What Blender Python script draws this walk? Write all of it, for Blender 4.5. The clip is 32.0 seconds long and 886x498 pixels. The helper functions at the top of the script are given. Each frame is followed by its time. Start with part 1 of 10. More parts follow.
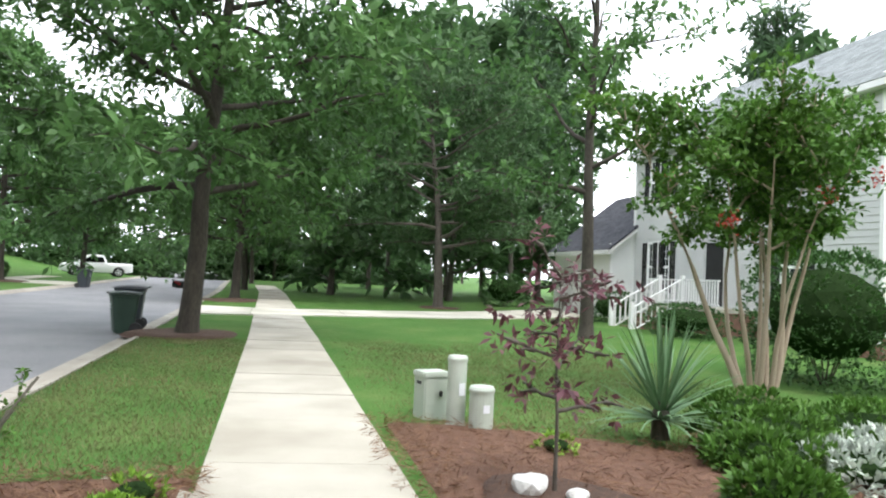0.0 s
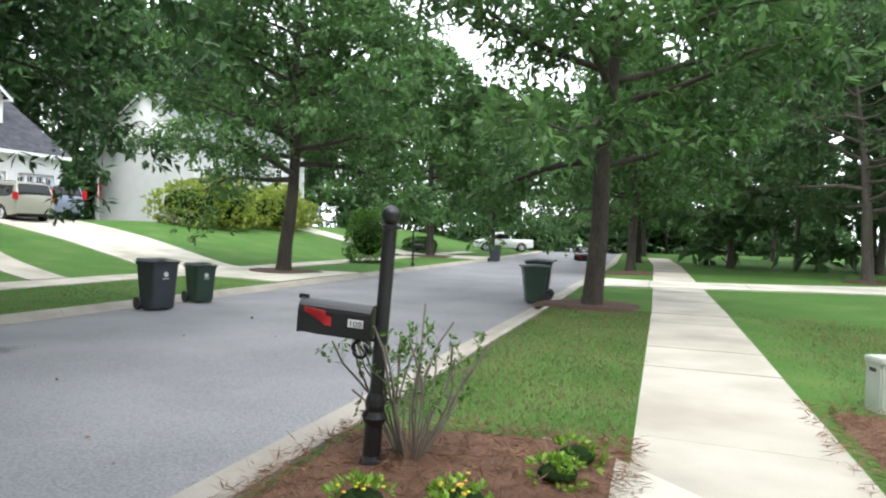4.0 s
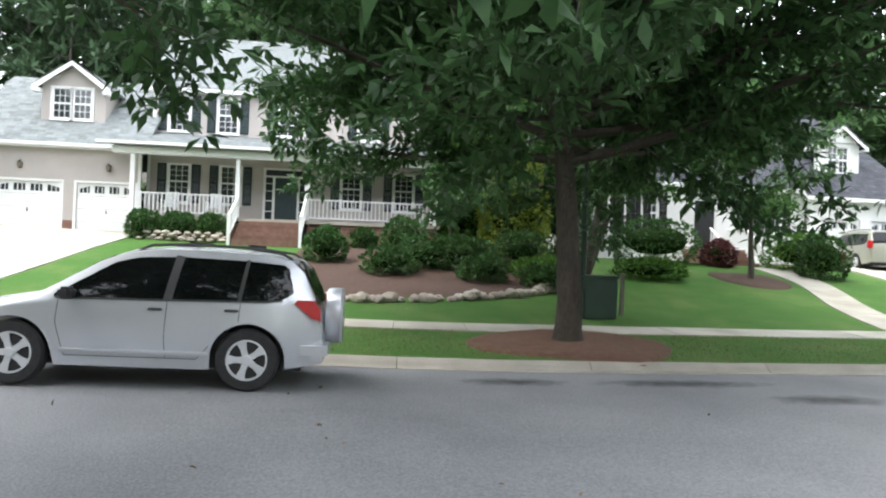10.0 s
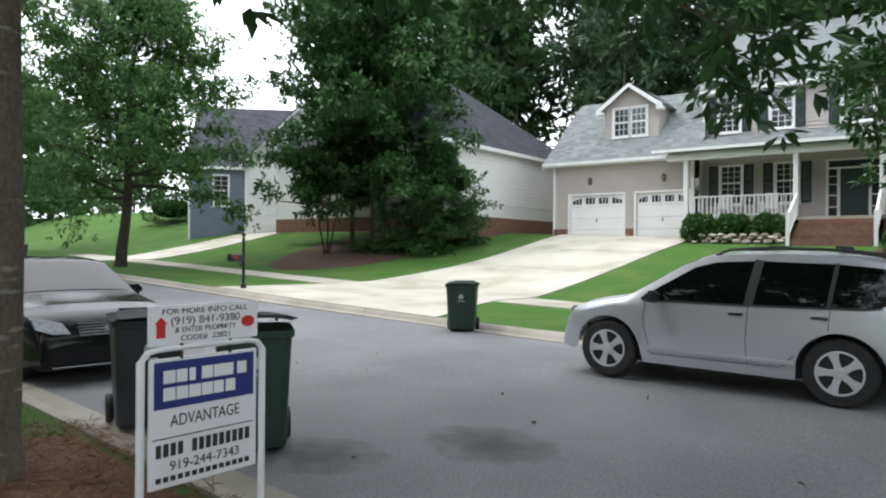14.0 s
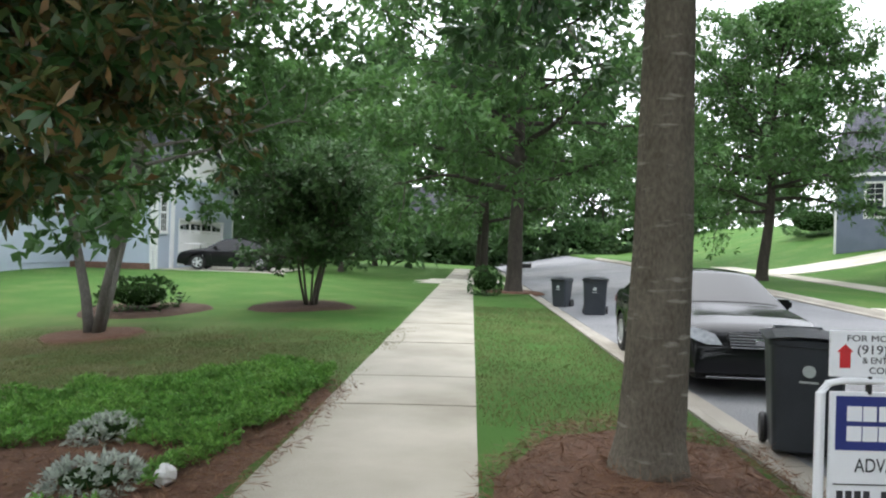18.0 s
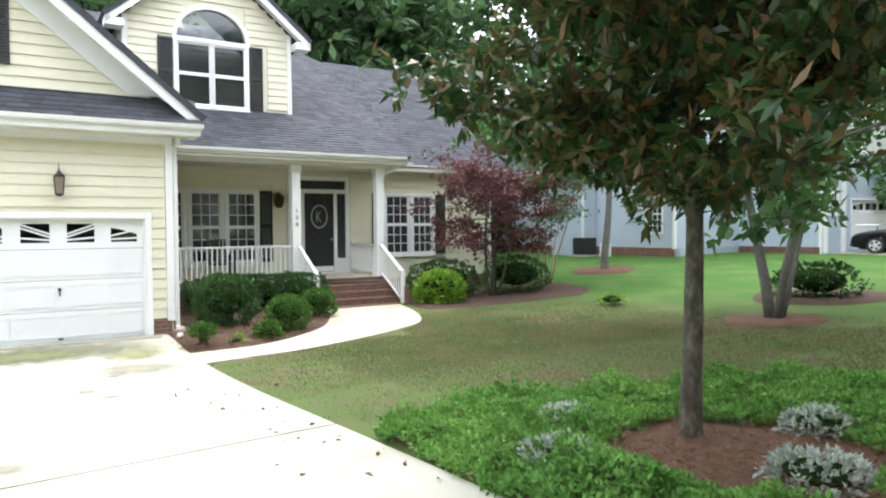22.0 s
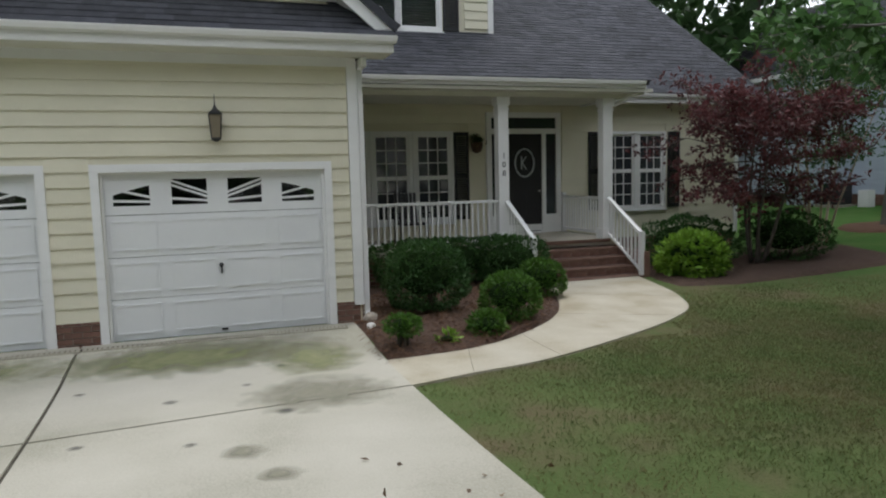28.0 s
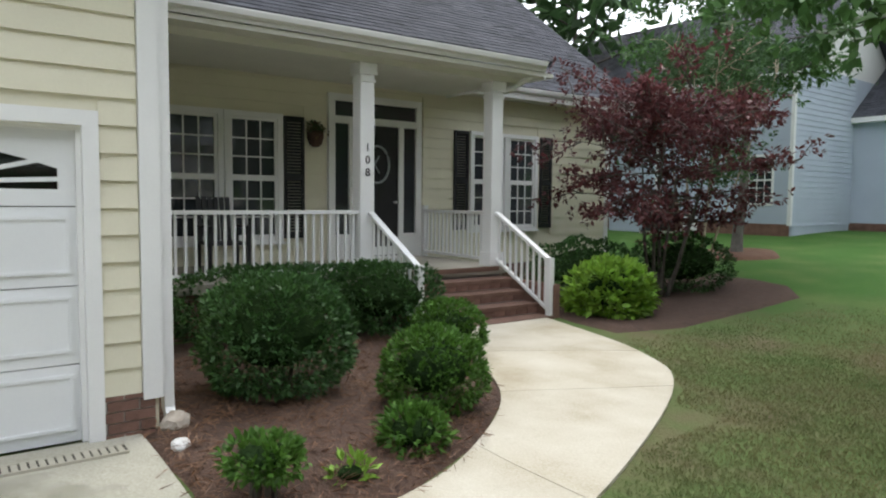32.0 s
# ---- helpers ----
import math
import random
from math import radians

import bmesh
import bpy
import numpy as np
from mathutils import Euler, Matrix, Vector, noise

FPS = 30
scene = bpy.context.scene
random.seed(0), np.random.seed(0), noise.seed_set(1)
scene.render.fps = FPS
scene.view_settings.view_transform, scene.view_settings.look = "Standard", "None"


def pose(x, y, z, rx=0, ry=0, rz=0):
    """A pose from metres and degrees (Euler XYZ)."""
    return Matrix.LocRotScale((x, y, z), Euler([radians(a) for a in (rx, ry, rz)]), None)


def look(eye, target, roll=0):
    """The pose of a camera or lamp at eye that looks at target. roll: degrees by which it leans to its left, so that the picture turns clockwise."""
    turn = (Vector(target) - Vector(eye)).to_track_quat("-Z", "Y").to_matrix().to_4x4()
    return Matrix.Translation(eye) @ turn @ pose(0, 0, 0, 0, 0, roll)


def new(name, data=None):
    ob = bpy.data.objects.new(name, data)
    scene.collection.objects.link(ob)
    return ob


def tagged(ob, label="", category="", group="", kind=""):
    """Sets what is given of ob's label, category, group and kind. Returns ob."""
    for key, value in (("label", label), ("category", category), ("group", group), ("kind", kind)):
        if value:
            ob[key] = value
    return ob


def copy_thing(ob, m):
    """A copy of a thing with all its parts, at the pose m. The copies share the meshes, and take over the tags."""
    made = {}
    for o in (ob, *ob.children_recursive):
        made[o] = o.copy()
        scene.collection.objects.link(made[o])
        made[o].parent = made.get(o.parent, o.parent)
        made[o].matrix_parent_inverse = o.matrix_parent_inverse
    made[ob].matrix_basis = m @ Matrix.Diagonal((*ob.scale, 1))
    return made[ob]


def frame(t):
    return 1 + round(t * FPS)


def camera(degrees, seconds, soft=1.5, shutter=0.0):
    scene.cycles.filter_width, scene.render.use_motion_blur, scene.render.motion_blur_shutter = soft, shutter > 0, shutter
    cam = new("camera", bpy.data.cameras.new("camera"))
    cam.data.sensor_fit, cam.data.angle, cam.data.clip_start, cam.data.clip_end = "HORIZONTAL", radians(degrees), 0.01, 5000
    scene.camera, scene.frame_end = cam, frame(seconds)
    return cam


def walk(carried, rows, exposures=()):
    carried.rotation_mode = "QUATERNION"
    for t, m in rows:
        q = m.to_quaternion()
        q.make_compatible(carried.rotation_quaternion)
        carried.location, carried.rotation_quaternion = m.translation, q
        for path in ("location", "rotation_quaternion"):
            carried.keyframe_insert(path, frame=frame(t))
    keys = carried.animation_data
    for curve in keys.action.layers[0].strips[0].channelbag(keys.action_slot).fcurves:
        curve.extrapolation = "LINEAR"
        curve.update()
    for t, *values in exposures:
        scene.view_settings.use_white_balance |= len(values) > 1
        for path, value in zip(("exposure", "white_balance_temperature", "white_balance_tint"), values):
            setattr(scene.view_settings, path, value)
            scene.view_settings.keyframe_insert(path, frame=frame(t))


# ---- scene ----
# camera and walk
cam = camera(65.0, 32.0, soft=2.1)
PATH = [
    (0, (0.399, 18.030, 1.561), (0.634, 20.015, 1.633), 2.58),
    (0.5, (0.387, 18.013, 1.561), (0.491, 20.009, 1.639), 2.13),
    (1, (0.357, 18.033, 1.559), (0.327, 20.032, 1.615), 2.00),
    (1.5, (0.320, 18.034, 1.544), (0.143, 20.027, 1.543), 1.88),
    (2, (0.302, 18.055, 1.547), (-0.029, 20.027, 1.549), 1.78),
    (2.5, (0.282, 18.073, 1.547), (-0.176, 20.020, 1.536), 1.49),
    (4.5, (0.047, 18.167, 1.532), (-0.892, 19.933, 1.505), 1.13),
    (5, (-0.007, 18.160, 1.535), (-1.059, 19.861, 1.528), 0.84),
    (5.5, (-0.067, 18.149, 1.526), (-1.261, 19.754, 1.498), 0.25),
    (6, (-0.111, 18.166, 1.526), (-1.467, 19.636, 1.498), 0.68),
    (6.5, (-0.133, 18.159, 1.529), (-1.657, 19.454, 1.502), 0.89),
    (7, (-0.153, 18.139, 1.534), (-1.791, 19.286, 1.504), 1.34),
    (7.5, (-0.191, 18.158, 1.539), (-1.943, 19.123, 1.521), 1.66),
    (8, (-0.144, 18.154, 1.525), (-1.985, 18.935, 1.511), 1.63),
    (8.5, (-0.159, 18.165, 1.547), (-2.066, 18.768, 1.548), 1.95),
    (9, (-0.185, 18.132, 1.535), (-2.134, 18.579, 1.544), 2.24),
    (9.5, (-0.300, 18.090, 1.506), (-2.284, 18.347, 1.529), 2.14),
    (10, (-0.266, 18.109, 1.510), (-2.263, 18.209, 1.540), 2.08),
    (10.5, (-0.246, 18.099, 1.512), (-2.239, 17.930, 1.523), 1.94),
    (11, (-0.257, 18.056, 1.520), (-2.207, 17.613, 1.518), 2.00),
    (11.5, (-0.244, 18.018, 1.521), (-2.162, 17.448, 1.523), 1.41),
    (12, (-0.250, 17.946, 1.528), (-2.105, 17.197, 1.527), 0.61),
    (12.5, (-0.226, 17.896, 1.527), (-2.004, 16.980, 1.514), 0.75),
    (13, (-0.236, 17.840, 1.534), (-1.931, 16.779, 1.525), 0.54),
    (13.5, (-0.191, 17.813, 1.531), (-1.817, 16.649, 1.528), 0.52),
    (14, (-0.157, 17.782, 1.529), (-1.690, 16.497, 1.532), 0.42),
    (14.5, (-0.142, 17.728, 1.520), (-1.520, 16.280, 1.509), 0.90),
    (15, (-0.153, 17.691, 1.525), (-1.325, 16.071, 1.537), 0.95),
    (15.5, (-0.159, 17.640, 1.525), (-1.121, 15.887, 1.527), 1.31),
    (17.5, (-0.136, 17.506, 1.535), (-0.376, 15.521, 1.537), 1.78),
    (18, (-0.107, 17.496, 1.531), (-0.135, 15.496, 1.538), 1.77),
    (18.5, (-0.078, 17.487, 1.529), (0.096, 15.495, 1.525), 1.96),
    (19, (-0.034, 17.484, 1.526), (0.377, 15.527, 1.522), 2.25),
    (19.5, (0.011, 17.494, 1.531), (0.686, 15.612, 1.515), 0.79),
    (20, (0.042, 17.497, 1.531), (0.906, 15.693, 1.499), 0.27),
    (20.5, (0.074, 17.502, 1.535), (1.094, 15.782, 1.502), 0.35),
    (21, (0.143, 17.476, 1.530), (1.356, 15.887, 1.488), -0.09),
    (21.5, (0.175, 17.501, 1.543), (1.536, 16.036, 1.493), -0.25),
    (22, (0.241, 17.507, 1.538), (1.770, 16.220, 1.479), -0.49),
    (22.5, (0.292, 17.482, 1.523), (1.934, 16.343, 1.442), -0.68),
    (23, (0.399, 17.446, 1.517), (2.100, 16.399, 1.410), -0.80),
    (23.5, (0.614, 17.425, 1.546), (2.364, 16.459, 1.477), -0.33),
    (24, (0.790, 17.378, 1.524), (2.599, 16.532, 1.414), 0.11),
    (24.5, (1.094, 17.253, 1.554), (2.967, 16.565, 1.427), -1.08),
    (25, (1.414, 17.173, 1.570), (3.291, 16.497, 1.438), -0.88),
    (25.5, (1.852, 17.077, 1.515), (3.695, 16.307, 1.408), -2.40),
    (27.5, (3.742, 16.459, 1.608), (5.533, 15.603, 1.366), -1.55),
    (28, (4.198, 16.318, 1.606), (5.978, 15.429, 1.403), -1.40),
    (28.5, (4.730, 16.175, 1.582), (6.549, 15.379, 1.341), -1.65),
    (29, (5.213, 15.990, 1.578), (7.030, 15.199, 1.306), -0.64),
    (29.5, (5.670, 15.862, 1.567), (7.427, 14.942, 1.308), -1.66),
    (30, (6.235, 15.664, 1.480), (7.983, 14.720, 1.246), -1.50),
    (30.5, (6.779, 15.518, 1.429), (8.468, 14.476, 1.179), -1.35),
    (31, (7.378, 15.386, 1.409), (8.970, 14.185, 1.252), -1.70),
    (31.5, (7.908, 15.214, 1.352), (9.422, 13.913, 1.236), -0.45),
    (32, (8.389, 15.054, 1.306), (9.809, 13.653, 1.165), 0.60),
]
EXPOSURES = [(0, 1.5), (2.5, 1.5), (5, 1.4), (6, 1.15), (7, 1.4), (8, 1.5), (9, 1.55), (10, 1.75), (11, 1.8), (12, 1.1), (13, 0.95), (14, 1.0), (15.5, 0.85), (18, 1.5), (19, 1.75), (20, 2.1), (21.3, 2.3), (22, 1.85), (23, 0.95), (24, 0.55), (25, 0.25), (27, 0.2), (29, 0.3), (30, 0.5), (31, 0.7), (32, 0.95)]
walk(cam, [(t, look(eye, target, roll)) for t, eye, target, roll in PATH], EXPOSURES)

# world and sun: bright overcast
world = bpy.data.worlds.new("overcast_sky")
scene.world = world
world.use_nodes = True
wn, wl = world.node_tree.nodes, world.node_tree.links
sky = wn.new("ShaderNodeTexSky")
sky.sky_type = "NISHITA"
sky.sun_disc = False
sky.sun_elevation, sky.sun_rotation = radians(58), radians(210)
sky.air_density, sky.dust_density = 1.0, 1.0
pale = wn.new("ShaderNodeHueSaturation")
pale.inputs["Saturation"].default_value = 0.12
wl.new(sky.outputs["Color"], pale.inputs["Color"])
cloud = wn.new("ShaderNodeMix")
cloud.data_type = "RGBA"
cloud.inputs[0].default_value = 0.65
cloud.inputs["B"].default_value = (9.2, 9.75, 10.7, 1)
wl.new(pale.outputs["Color"], cloud.inputs["A"])
wl.new(cloud.outputs["Result"], wn["Background"].inputs["Color"])
wn["Background"].inputs["Strength"].default_value = 0.15
sun = new("sun", bpy.data.lights.new("sun", "SUN"))
sun.data.energy, sun.data.angle, sun.data.color = 0.9, radians(25), (1.0, 0.97, 0.92)
sun.matrix_world = look((0, 0, 60), (-18, 30, 0))


# materials
def mat(name, c1, c2=None, scale=4.0, rough=0.8, bump=0.0, bscale=60.0, metal=0.0, fine=0.25, spec=0.5, vary=0.0, stretch=(1, 1, 1), island=0.0, third=None):
    """A surface of two tones mixed by a coarse and a fine noise, with a fine relief."""
    m = bpy.data.materials.new(name)
    m.use_nodes = True
    nd, ln = m.node_tree.nodes, m.node_tree.links
    b = nd["Principled BSDF"]
    b.inputs["Roughness"].default_value, b.inputs["Metallic"].default_value = rough, metal
    b.inputs["Specular IOR Level"].default_value = spec
    c2 = c2 or tuple(v * 0.8 for v in c1)
    co = nd.new("ShaderNodeTexCoord")
    mp = nd.new("ShaderNodeMapping")
    mp.inputs["Scale"].default_value = stretch
    ln.new(co.outputs["Object"], mp.inputs["Vector"])
    big, small = nd.new("ShaderNodeTexNoise"), nd.new("ShaderNodeTexNoise")
    big.inputs["Scale"].default_value, big.inputs["Detail"].default_value = scale, 4
    small.inputs["Scale"].default_value, small.inputs["Detail"].default_value = bscale, 3
    for n in (big, small):
        ln.new(mp.outputs["Vector"], n.inputs["Vector"])
    mixf = nd.new("ShaderNodeMix")
    mixf.inputs[0].default_value = fine
    ln.new(big.outputs["Fac"], mixf.inputs[2])
    ln.new(small.outputs["Fac"], mixf.inputs[3])
    ramp = nd.new("ShaderNodeValToRGB")
    ramp.color_ramp.elements[0].position, ramp.color_ramp.elements[1].position = 0.33, 0.67
    ramp.color_ramp.elements[0].color, ramp.color_ramp.elements[1].color = (*c1, 1), (*c2, 1)
    if third:
        e = ramp.color_ramp.elements.new(0.5)
        e.color = (*third, 1)
    ln.new(mixf.outputs[0], ramp.inputs["Fac"])
    out = ramp.outputs["Color"]
    for amount, node, socket in ((vary, "ShaderNodeObjectInfo", "Random"), (island, "ShaderNodeNewGeometry", "Random Per Island")):
        if amount:
            info, ran, hs = nd.new(node), nd.new("ShaderNodeMapRange"), nd.new("ShaderNodeHueSaturation")
            ran.inputs["To Min"].default_value, ran.inputs["To Max"].default_value = 1 - amount, 1 + amount
            ln.new(info.outputs[socket], ran.inputs["Value"])
            ln.new(ran.outputs["Result"], hs.inputs["Value"])
            ln.new(out, hs.inputs["Color"])
            out = hs.outputs["Color"]
    ln.new(out, b.inputs["Base Color"])
    if bump:
        bp = nd.new("ShaderNodeBump")
        bp.inputs["Strength"].default_value, bp.inputs["Distance"].default_value = bump, 0.02
        ln.new(small.outputs["Fac"], bp.inputs["Height"])
        ln.new(bp.outputs["Normal"], b.inputs["Normal"])
    return m


def leafy(name, c1, c2, rough=0.5, through_light=0.25, spec=0.3, each=False, island=0.35):
    """Leaves: each island has its own tone, and lets some light through."""
    m = mat(name, c1, c2, scale=0.9, rough=rough, fine=0.35, bscale=9.0, island=island, spec=spec)
    nd, ln = m.node_tree.nodes, m.node_tree.links
    b = nd["Principled BSDF"]
    if each:
        geo, rp = nd.new("ShaderNodeNewGeometry"), [n for n in nd if n.bl_idname == "ShaderNodeValToRGB"][0]
        rp.color_ramp.elements[0].position, rp.color_ramp.elements[1].position = 0.45, 0.95
        ln.new(geo.outputs["Random Per Island"], rp.inputs["Fac"])
    tr, mx = nd.new("ShaderNodeBsdfTranslucent"), nd.new("ShaderNodeMixShader")
    mx.inputs["Fac"].default_value = through_light
    col = b.inputs["Base Color"].links[0].from_socket
    ln.new(col, tr.inputs["Color"])
    ln.new(b.outputs["BSDF"], mx.inputs[1])
    ln.new(tr.outputs["BSDF"], mx.inputs[2])
    ln.new(mx.outputs["Shader"], nd["Material Output"].inputs["Surface"])
    return m


def glassy(name, color=(0.02, 0.025, 0.03), rough=0.06):
    m = mat(name, color, tuple(v * 1.3 for v in color), scale=1.5, rough=rough, spec=0.8)
    return m


M_GRASS = mat("lawn_grass", (0.046, 0.126, 0.020), (0.115, 0.168, 0.048), scale=0.75, rough=0.95, bump=0.9, bscale=38, fine=0.45, third=(0.058, 0.134, 0.026), spec=0.2)
# dry tan patches on the lawn before the own house
gn, gl = M_GRASS.node_tree.nodes, M_GRASS.node_tree.links
dry_at, dry_off, dry_ball = gn.new("ShaderNodeNewGeometry"), gn.new("ShaderNodeMapping"), gn.new("ShaderNodeTexGradient")
dry_off.inputs["Location"].default_value = (-8.5 / 9.5, -9.5 / 9.5, 0)
dry_off.inputs["Scale"].default_value = (1 / 9.5, 1 / 9.5, 1 / 9.5)
dry_ball.gradient_type = "SPHERICAL"
gl.new(dry_at.outputs["Position"], dry_off.inputs["Vector"])
gl.new(dry_off.outputs["Vector"], dry_ball.inputs["Vector"])
dry_noise, dry_ramp, dry_mul, dry_mix = gn.new("ShaderNodeTexNoise"), gn.new("ShaderNodeValToRGB"), gn.new("ShaderNodeMath"), gn.new("ShaderNodeMix")
dry_noise.inputs["Scale"].default_value, dry_noise.inputs["Detail"].default_value = 1.1, 5
gl.new(dry_at.outputs["Position"], dry_noise.inputs["Vector"])
dry_ramp.color_ramp.elements[0].position, dry_ramp.color_ramp.elements[1].position = 0.46, 0.66
dry_ramp.color_ramp.elements[0].color = (0.42, 0.42, 0.42, 1)
gl.new(dry_noise.outputs["Fac"], dry_ramp.inputs["Fac"])
dry_gain = gn.new("ShaderNodeMath")
dry_gain.operation, dry_gain.use_clamp, dry_gain.inputs[1].default_value = "MULTIPLY", True, 2.2
dry_mul.operation = "MULTIPLY"
gl.new(dry_ramp.outputs["Color"], dry_mul.inputs[0])
gl.new(dry_ball.outputs["Fac"], dry_gain.inputs[0])
gl.new(dry_gain.outputs[0], dry_mul.inputs[1])
dry_mix.data_type = "RGBA"
dry_mix.inputs["B"].default_value = (0.125, 0.108, 0.056, 1)
grass_in = gn["Principled BSDF"].inputs["Base Color"]
gl.new(dry_mul.outputs[0], dry_mix.inputs[0])
gl.new(grass_in.links[0].from_socket, dry_mix.inputs["A"])
gl.new(dry_mix.outputs["Result"], grass_in)
M_ASPHALT = mat("asphalt", (0.135, 0.137, 0.147), (0.262, 0.263, 0.272), scale=0.5, rough=0.85, bump=0.9, bscale=42, fine=0.6)
M_CONC = mat("sidewalk_concrete", (0.31, 0.285, 0.23), (0.49, 0.46, 0.39), scale=0.8, rough=0.9, bump=0.25, bscale=90, vary=0.05)
M_WALK = mat("walk_concrete", (0.34, 0.285, 0.19), (0.57, 0.53, 0.44), scale=1.1, rough=0.9, bump=0.3, bscale=60, vary=0.04, third=(0.48, 0.435, 0.34))
M_CONCD = mat("driveway_concrete", (0.33, 0.315, 0.245), (0.58, 0.55, 0.475), scale=0.55, rough=0.9, bump=0.3, bscale=60, vary=0.05, third=(0.50, 0.475, 0.40))
M_KERB = mat("kerb_concrete", (0.26, 0.235, 0.20), (0.38, 0.35, 0.30), scale=1.2, rough=0.9, bump=0.3, vary=0.08)
M_STRAW = mat("pine_straw", (0.085, 0.040, 0.025), (0.19, 0.10, 0.062), scale=7, rough=0.95, bump=1.0, bscale=70, fine=0.6)
M_MULCH = mat("bark_mulch", (0.040, 0.022, 0.015), (0.110, 0.062, 0.042), scale=9, rough=0.95, bump=1.0, bscale=60, fine=0.6)
M_BARK = mat("tree_bark", (0.055, 0.046, 0.038), (0.125, 0.108, 0.09), scale=5, rough=0.95, bump=0.9, bscale=26, fine=0.5, stretch=(1, 1, 0.35))
M_WHITE = mat("white_paint", (0.76, 0.76, 0.75), (0.82, 0.82, 0.81), scale=2, rough=0.55, bump=0.03)
M_YELLOW = mat("pale_yellow_siding", (0.66, 0.625, 0.485), (0.72, 0.685, 0.54), scale=1.2, rough=0.6, bump=0.05, vary=0.02)
M_SHINGLE = mat("dark_grey_shingles", (0.040, 0.042, 0.052), (0.075, 0.078, 0.092), scale=7, rough=0.95, bump=0.6, bscale=90, fine=0.5, island=0.3)
M_SHINGLEC = mat("grey_shingles", (0.17, 0.19, 0.19), (0.25, 0.27, 0.27), scale=7, rough=0.95, bump=0.6, bscale=90, fine=0.5, island=0.22)
M_BLACK = mat("black_paint", (0.012, 0.012, 0.014), (0.02, 0.02, 0.022), scale=3, rough=0.5)
M_GREIGE = mat("greige_siding", (0.42, 0.38, 0.35), (0.47, 0.43, 0.40), scale=1, rough=0.6)
M_BLUEGREY = mat("pale_blue_siding", (0.42, 0.48, 0.56), (0.47, 0.53, 0.61), scale=1, rough=0.6)
M_GREYS = mat("light_grey_siding", (0.50, 0.51, 0.50), (0.56, 0.57, 0.56), scale=1, rough=0.6)
M_WHITES = mat("white_siding", (0.72, 0.72, 0.70), (0.78, 0.78, 0.76), scale=1, rough=0.6)
M_BRICK = mat("brown_brick", (0.14, 0.075, 0.055), (0.22, 0.12, 0.09), scale=6, rough=0.9, bump=0.4, vary=0.18)
M_MORTAR = mat("mortar", (0.30, 0.27, 0.24), (0.36, 0.33, 0.30), rough=0.95)
M_GLASS = glassy("window_glass", (0.8, 0.85, 0.85), 0.01)
M_GLASS.node_tree.nodes["Principled BSDF"].inputs["Transmission Weight"].default_value = 1.0
M_GLASSD = glassy("dark_window_glass", (0.03, 0.035, 0.04), 0.05)
M_OAK = leafy("oak_leaves", (0.052, 0.125, 0.038), (0.120, 0.230, 0.070), through_light=0.36)
M_WOODS = leafy("woods_leaves", (0.045, 0.100, 0.038), (0.095, 0.170, 0.065), through_light=0.42)


# building helpers
def thing(name, x=0, y=0, z=0, rz=0, label="", category="", group="", kind=""):
    ob = new(name)
    ob.matrix_basis = pose(x, y, z, 0, 0, rz)
    return tagged(ob, label, category, group, kind)


def mesh_of(bm, name, smooth=False):
    me = bpy.data.meshes.new(name)
    bmesh.ops.recalc_face_normals(bm, faces=bm.faces)
    bm.to_mesh(me)
    bm.free()
    if smooth:
        me.shade_smooth()
    return me


def part(name, bm, material, parent=None, label="", smooth=False, at=None):
    ob = new(name, mesh_of(bm, name, smooth) if isinstance(bm, bmesh.types.BMesh) else bm)
    if not ob.data.materials:
        ob.data.materials.append(material)
    ob.parent = parent
    if at is not None:
        ob.matrix_basis = at
    return tagged(ob, label)


def raw(name, verts, faces, material, parent=None, label="", smooth=False):
    me = bpy.data.meshes.new(name)
    me.from_pydata(verts, [], faces)
    me.materials.append(material)
    if smooth:
        me.shade_smooth()
    ob = new(name, me)
    ob.parent = parent
    return tagged(ob, label)


def box(bm, x0, x1, y0, y1, z0, z1, bevel=0.0, turn=None):
    r = bmesh.ops.create_cube(bm, size=1.0)
    vs = r["verts"]
    m = Matrix.Translation(((x0 + x1) / 2, (y0 + y1) / 2, (z0 + z1) / 2)) @ Matrix.Diagonal((x1 - x0, y1 - y0, z1 - z0, 1))
    bmesh.ops.transform(bm, matrix=(turn @ m) if turn else m, verts=vs)
    if bevel:
        es = list({e for v in vs for e in v.link_edges})
        bmesh.ops.bevel(bm, geom=es, offset=bevel, segments=2, affect="EDGES", clamp_overlap=True)
    return bm


def bx(*a, **k):
    return box(bmesh.new(), *a, **k)


def prism(bm, poly, depth, m=None):
    """A flat polygon in local x, y, drawn out by depth along local z, then placed by m."""
    m = m or Matrix()
    lo = [bm.verts.new(m @ Vector((x, y, 0))) for x, y in poly]
    hi = [bm.verts.new(m @ Vector((x, y, depth))) for x, y in poly]
    bm.faces.new(lo[::-1])
    bm.faces.new(hi)
    for i in range(len(poly)):
        j = (i + 1) % len(poly)
        bm.faces.new((lo[i], lo[j], hi[j], hi[i]))
    return bm


# local x -> world y, local y -> world z, local z -> world x
YZ = Matrix(((0, 0, 1, 0), (1, 0, 0, 0), (0, 1, 0, 0), (0, 0, 0, 1)))
# local x -> world x, local y -> world z, local z -> world -y
XZ = Matrix(((1, 0, 0, 0), (0, 0, -1, 0), (0, 1, 0, 0), (0, 0, 0, 1)))


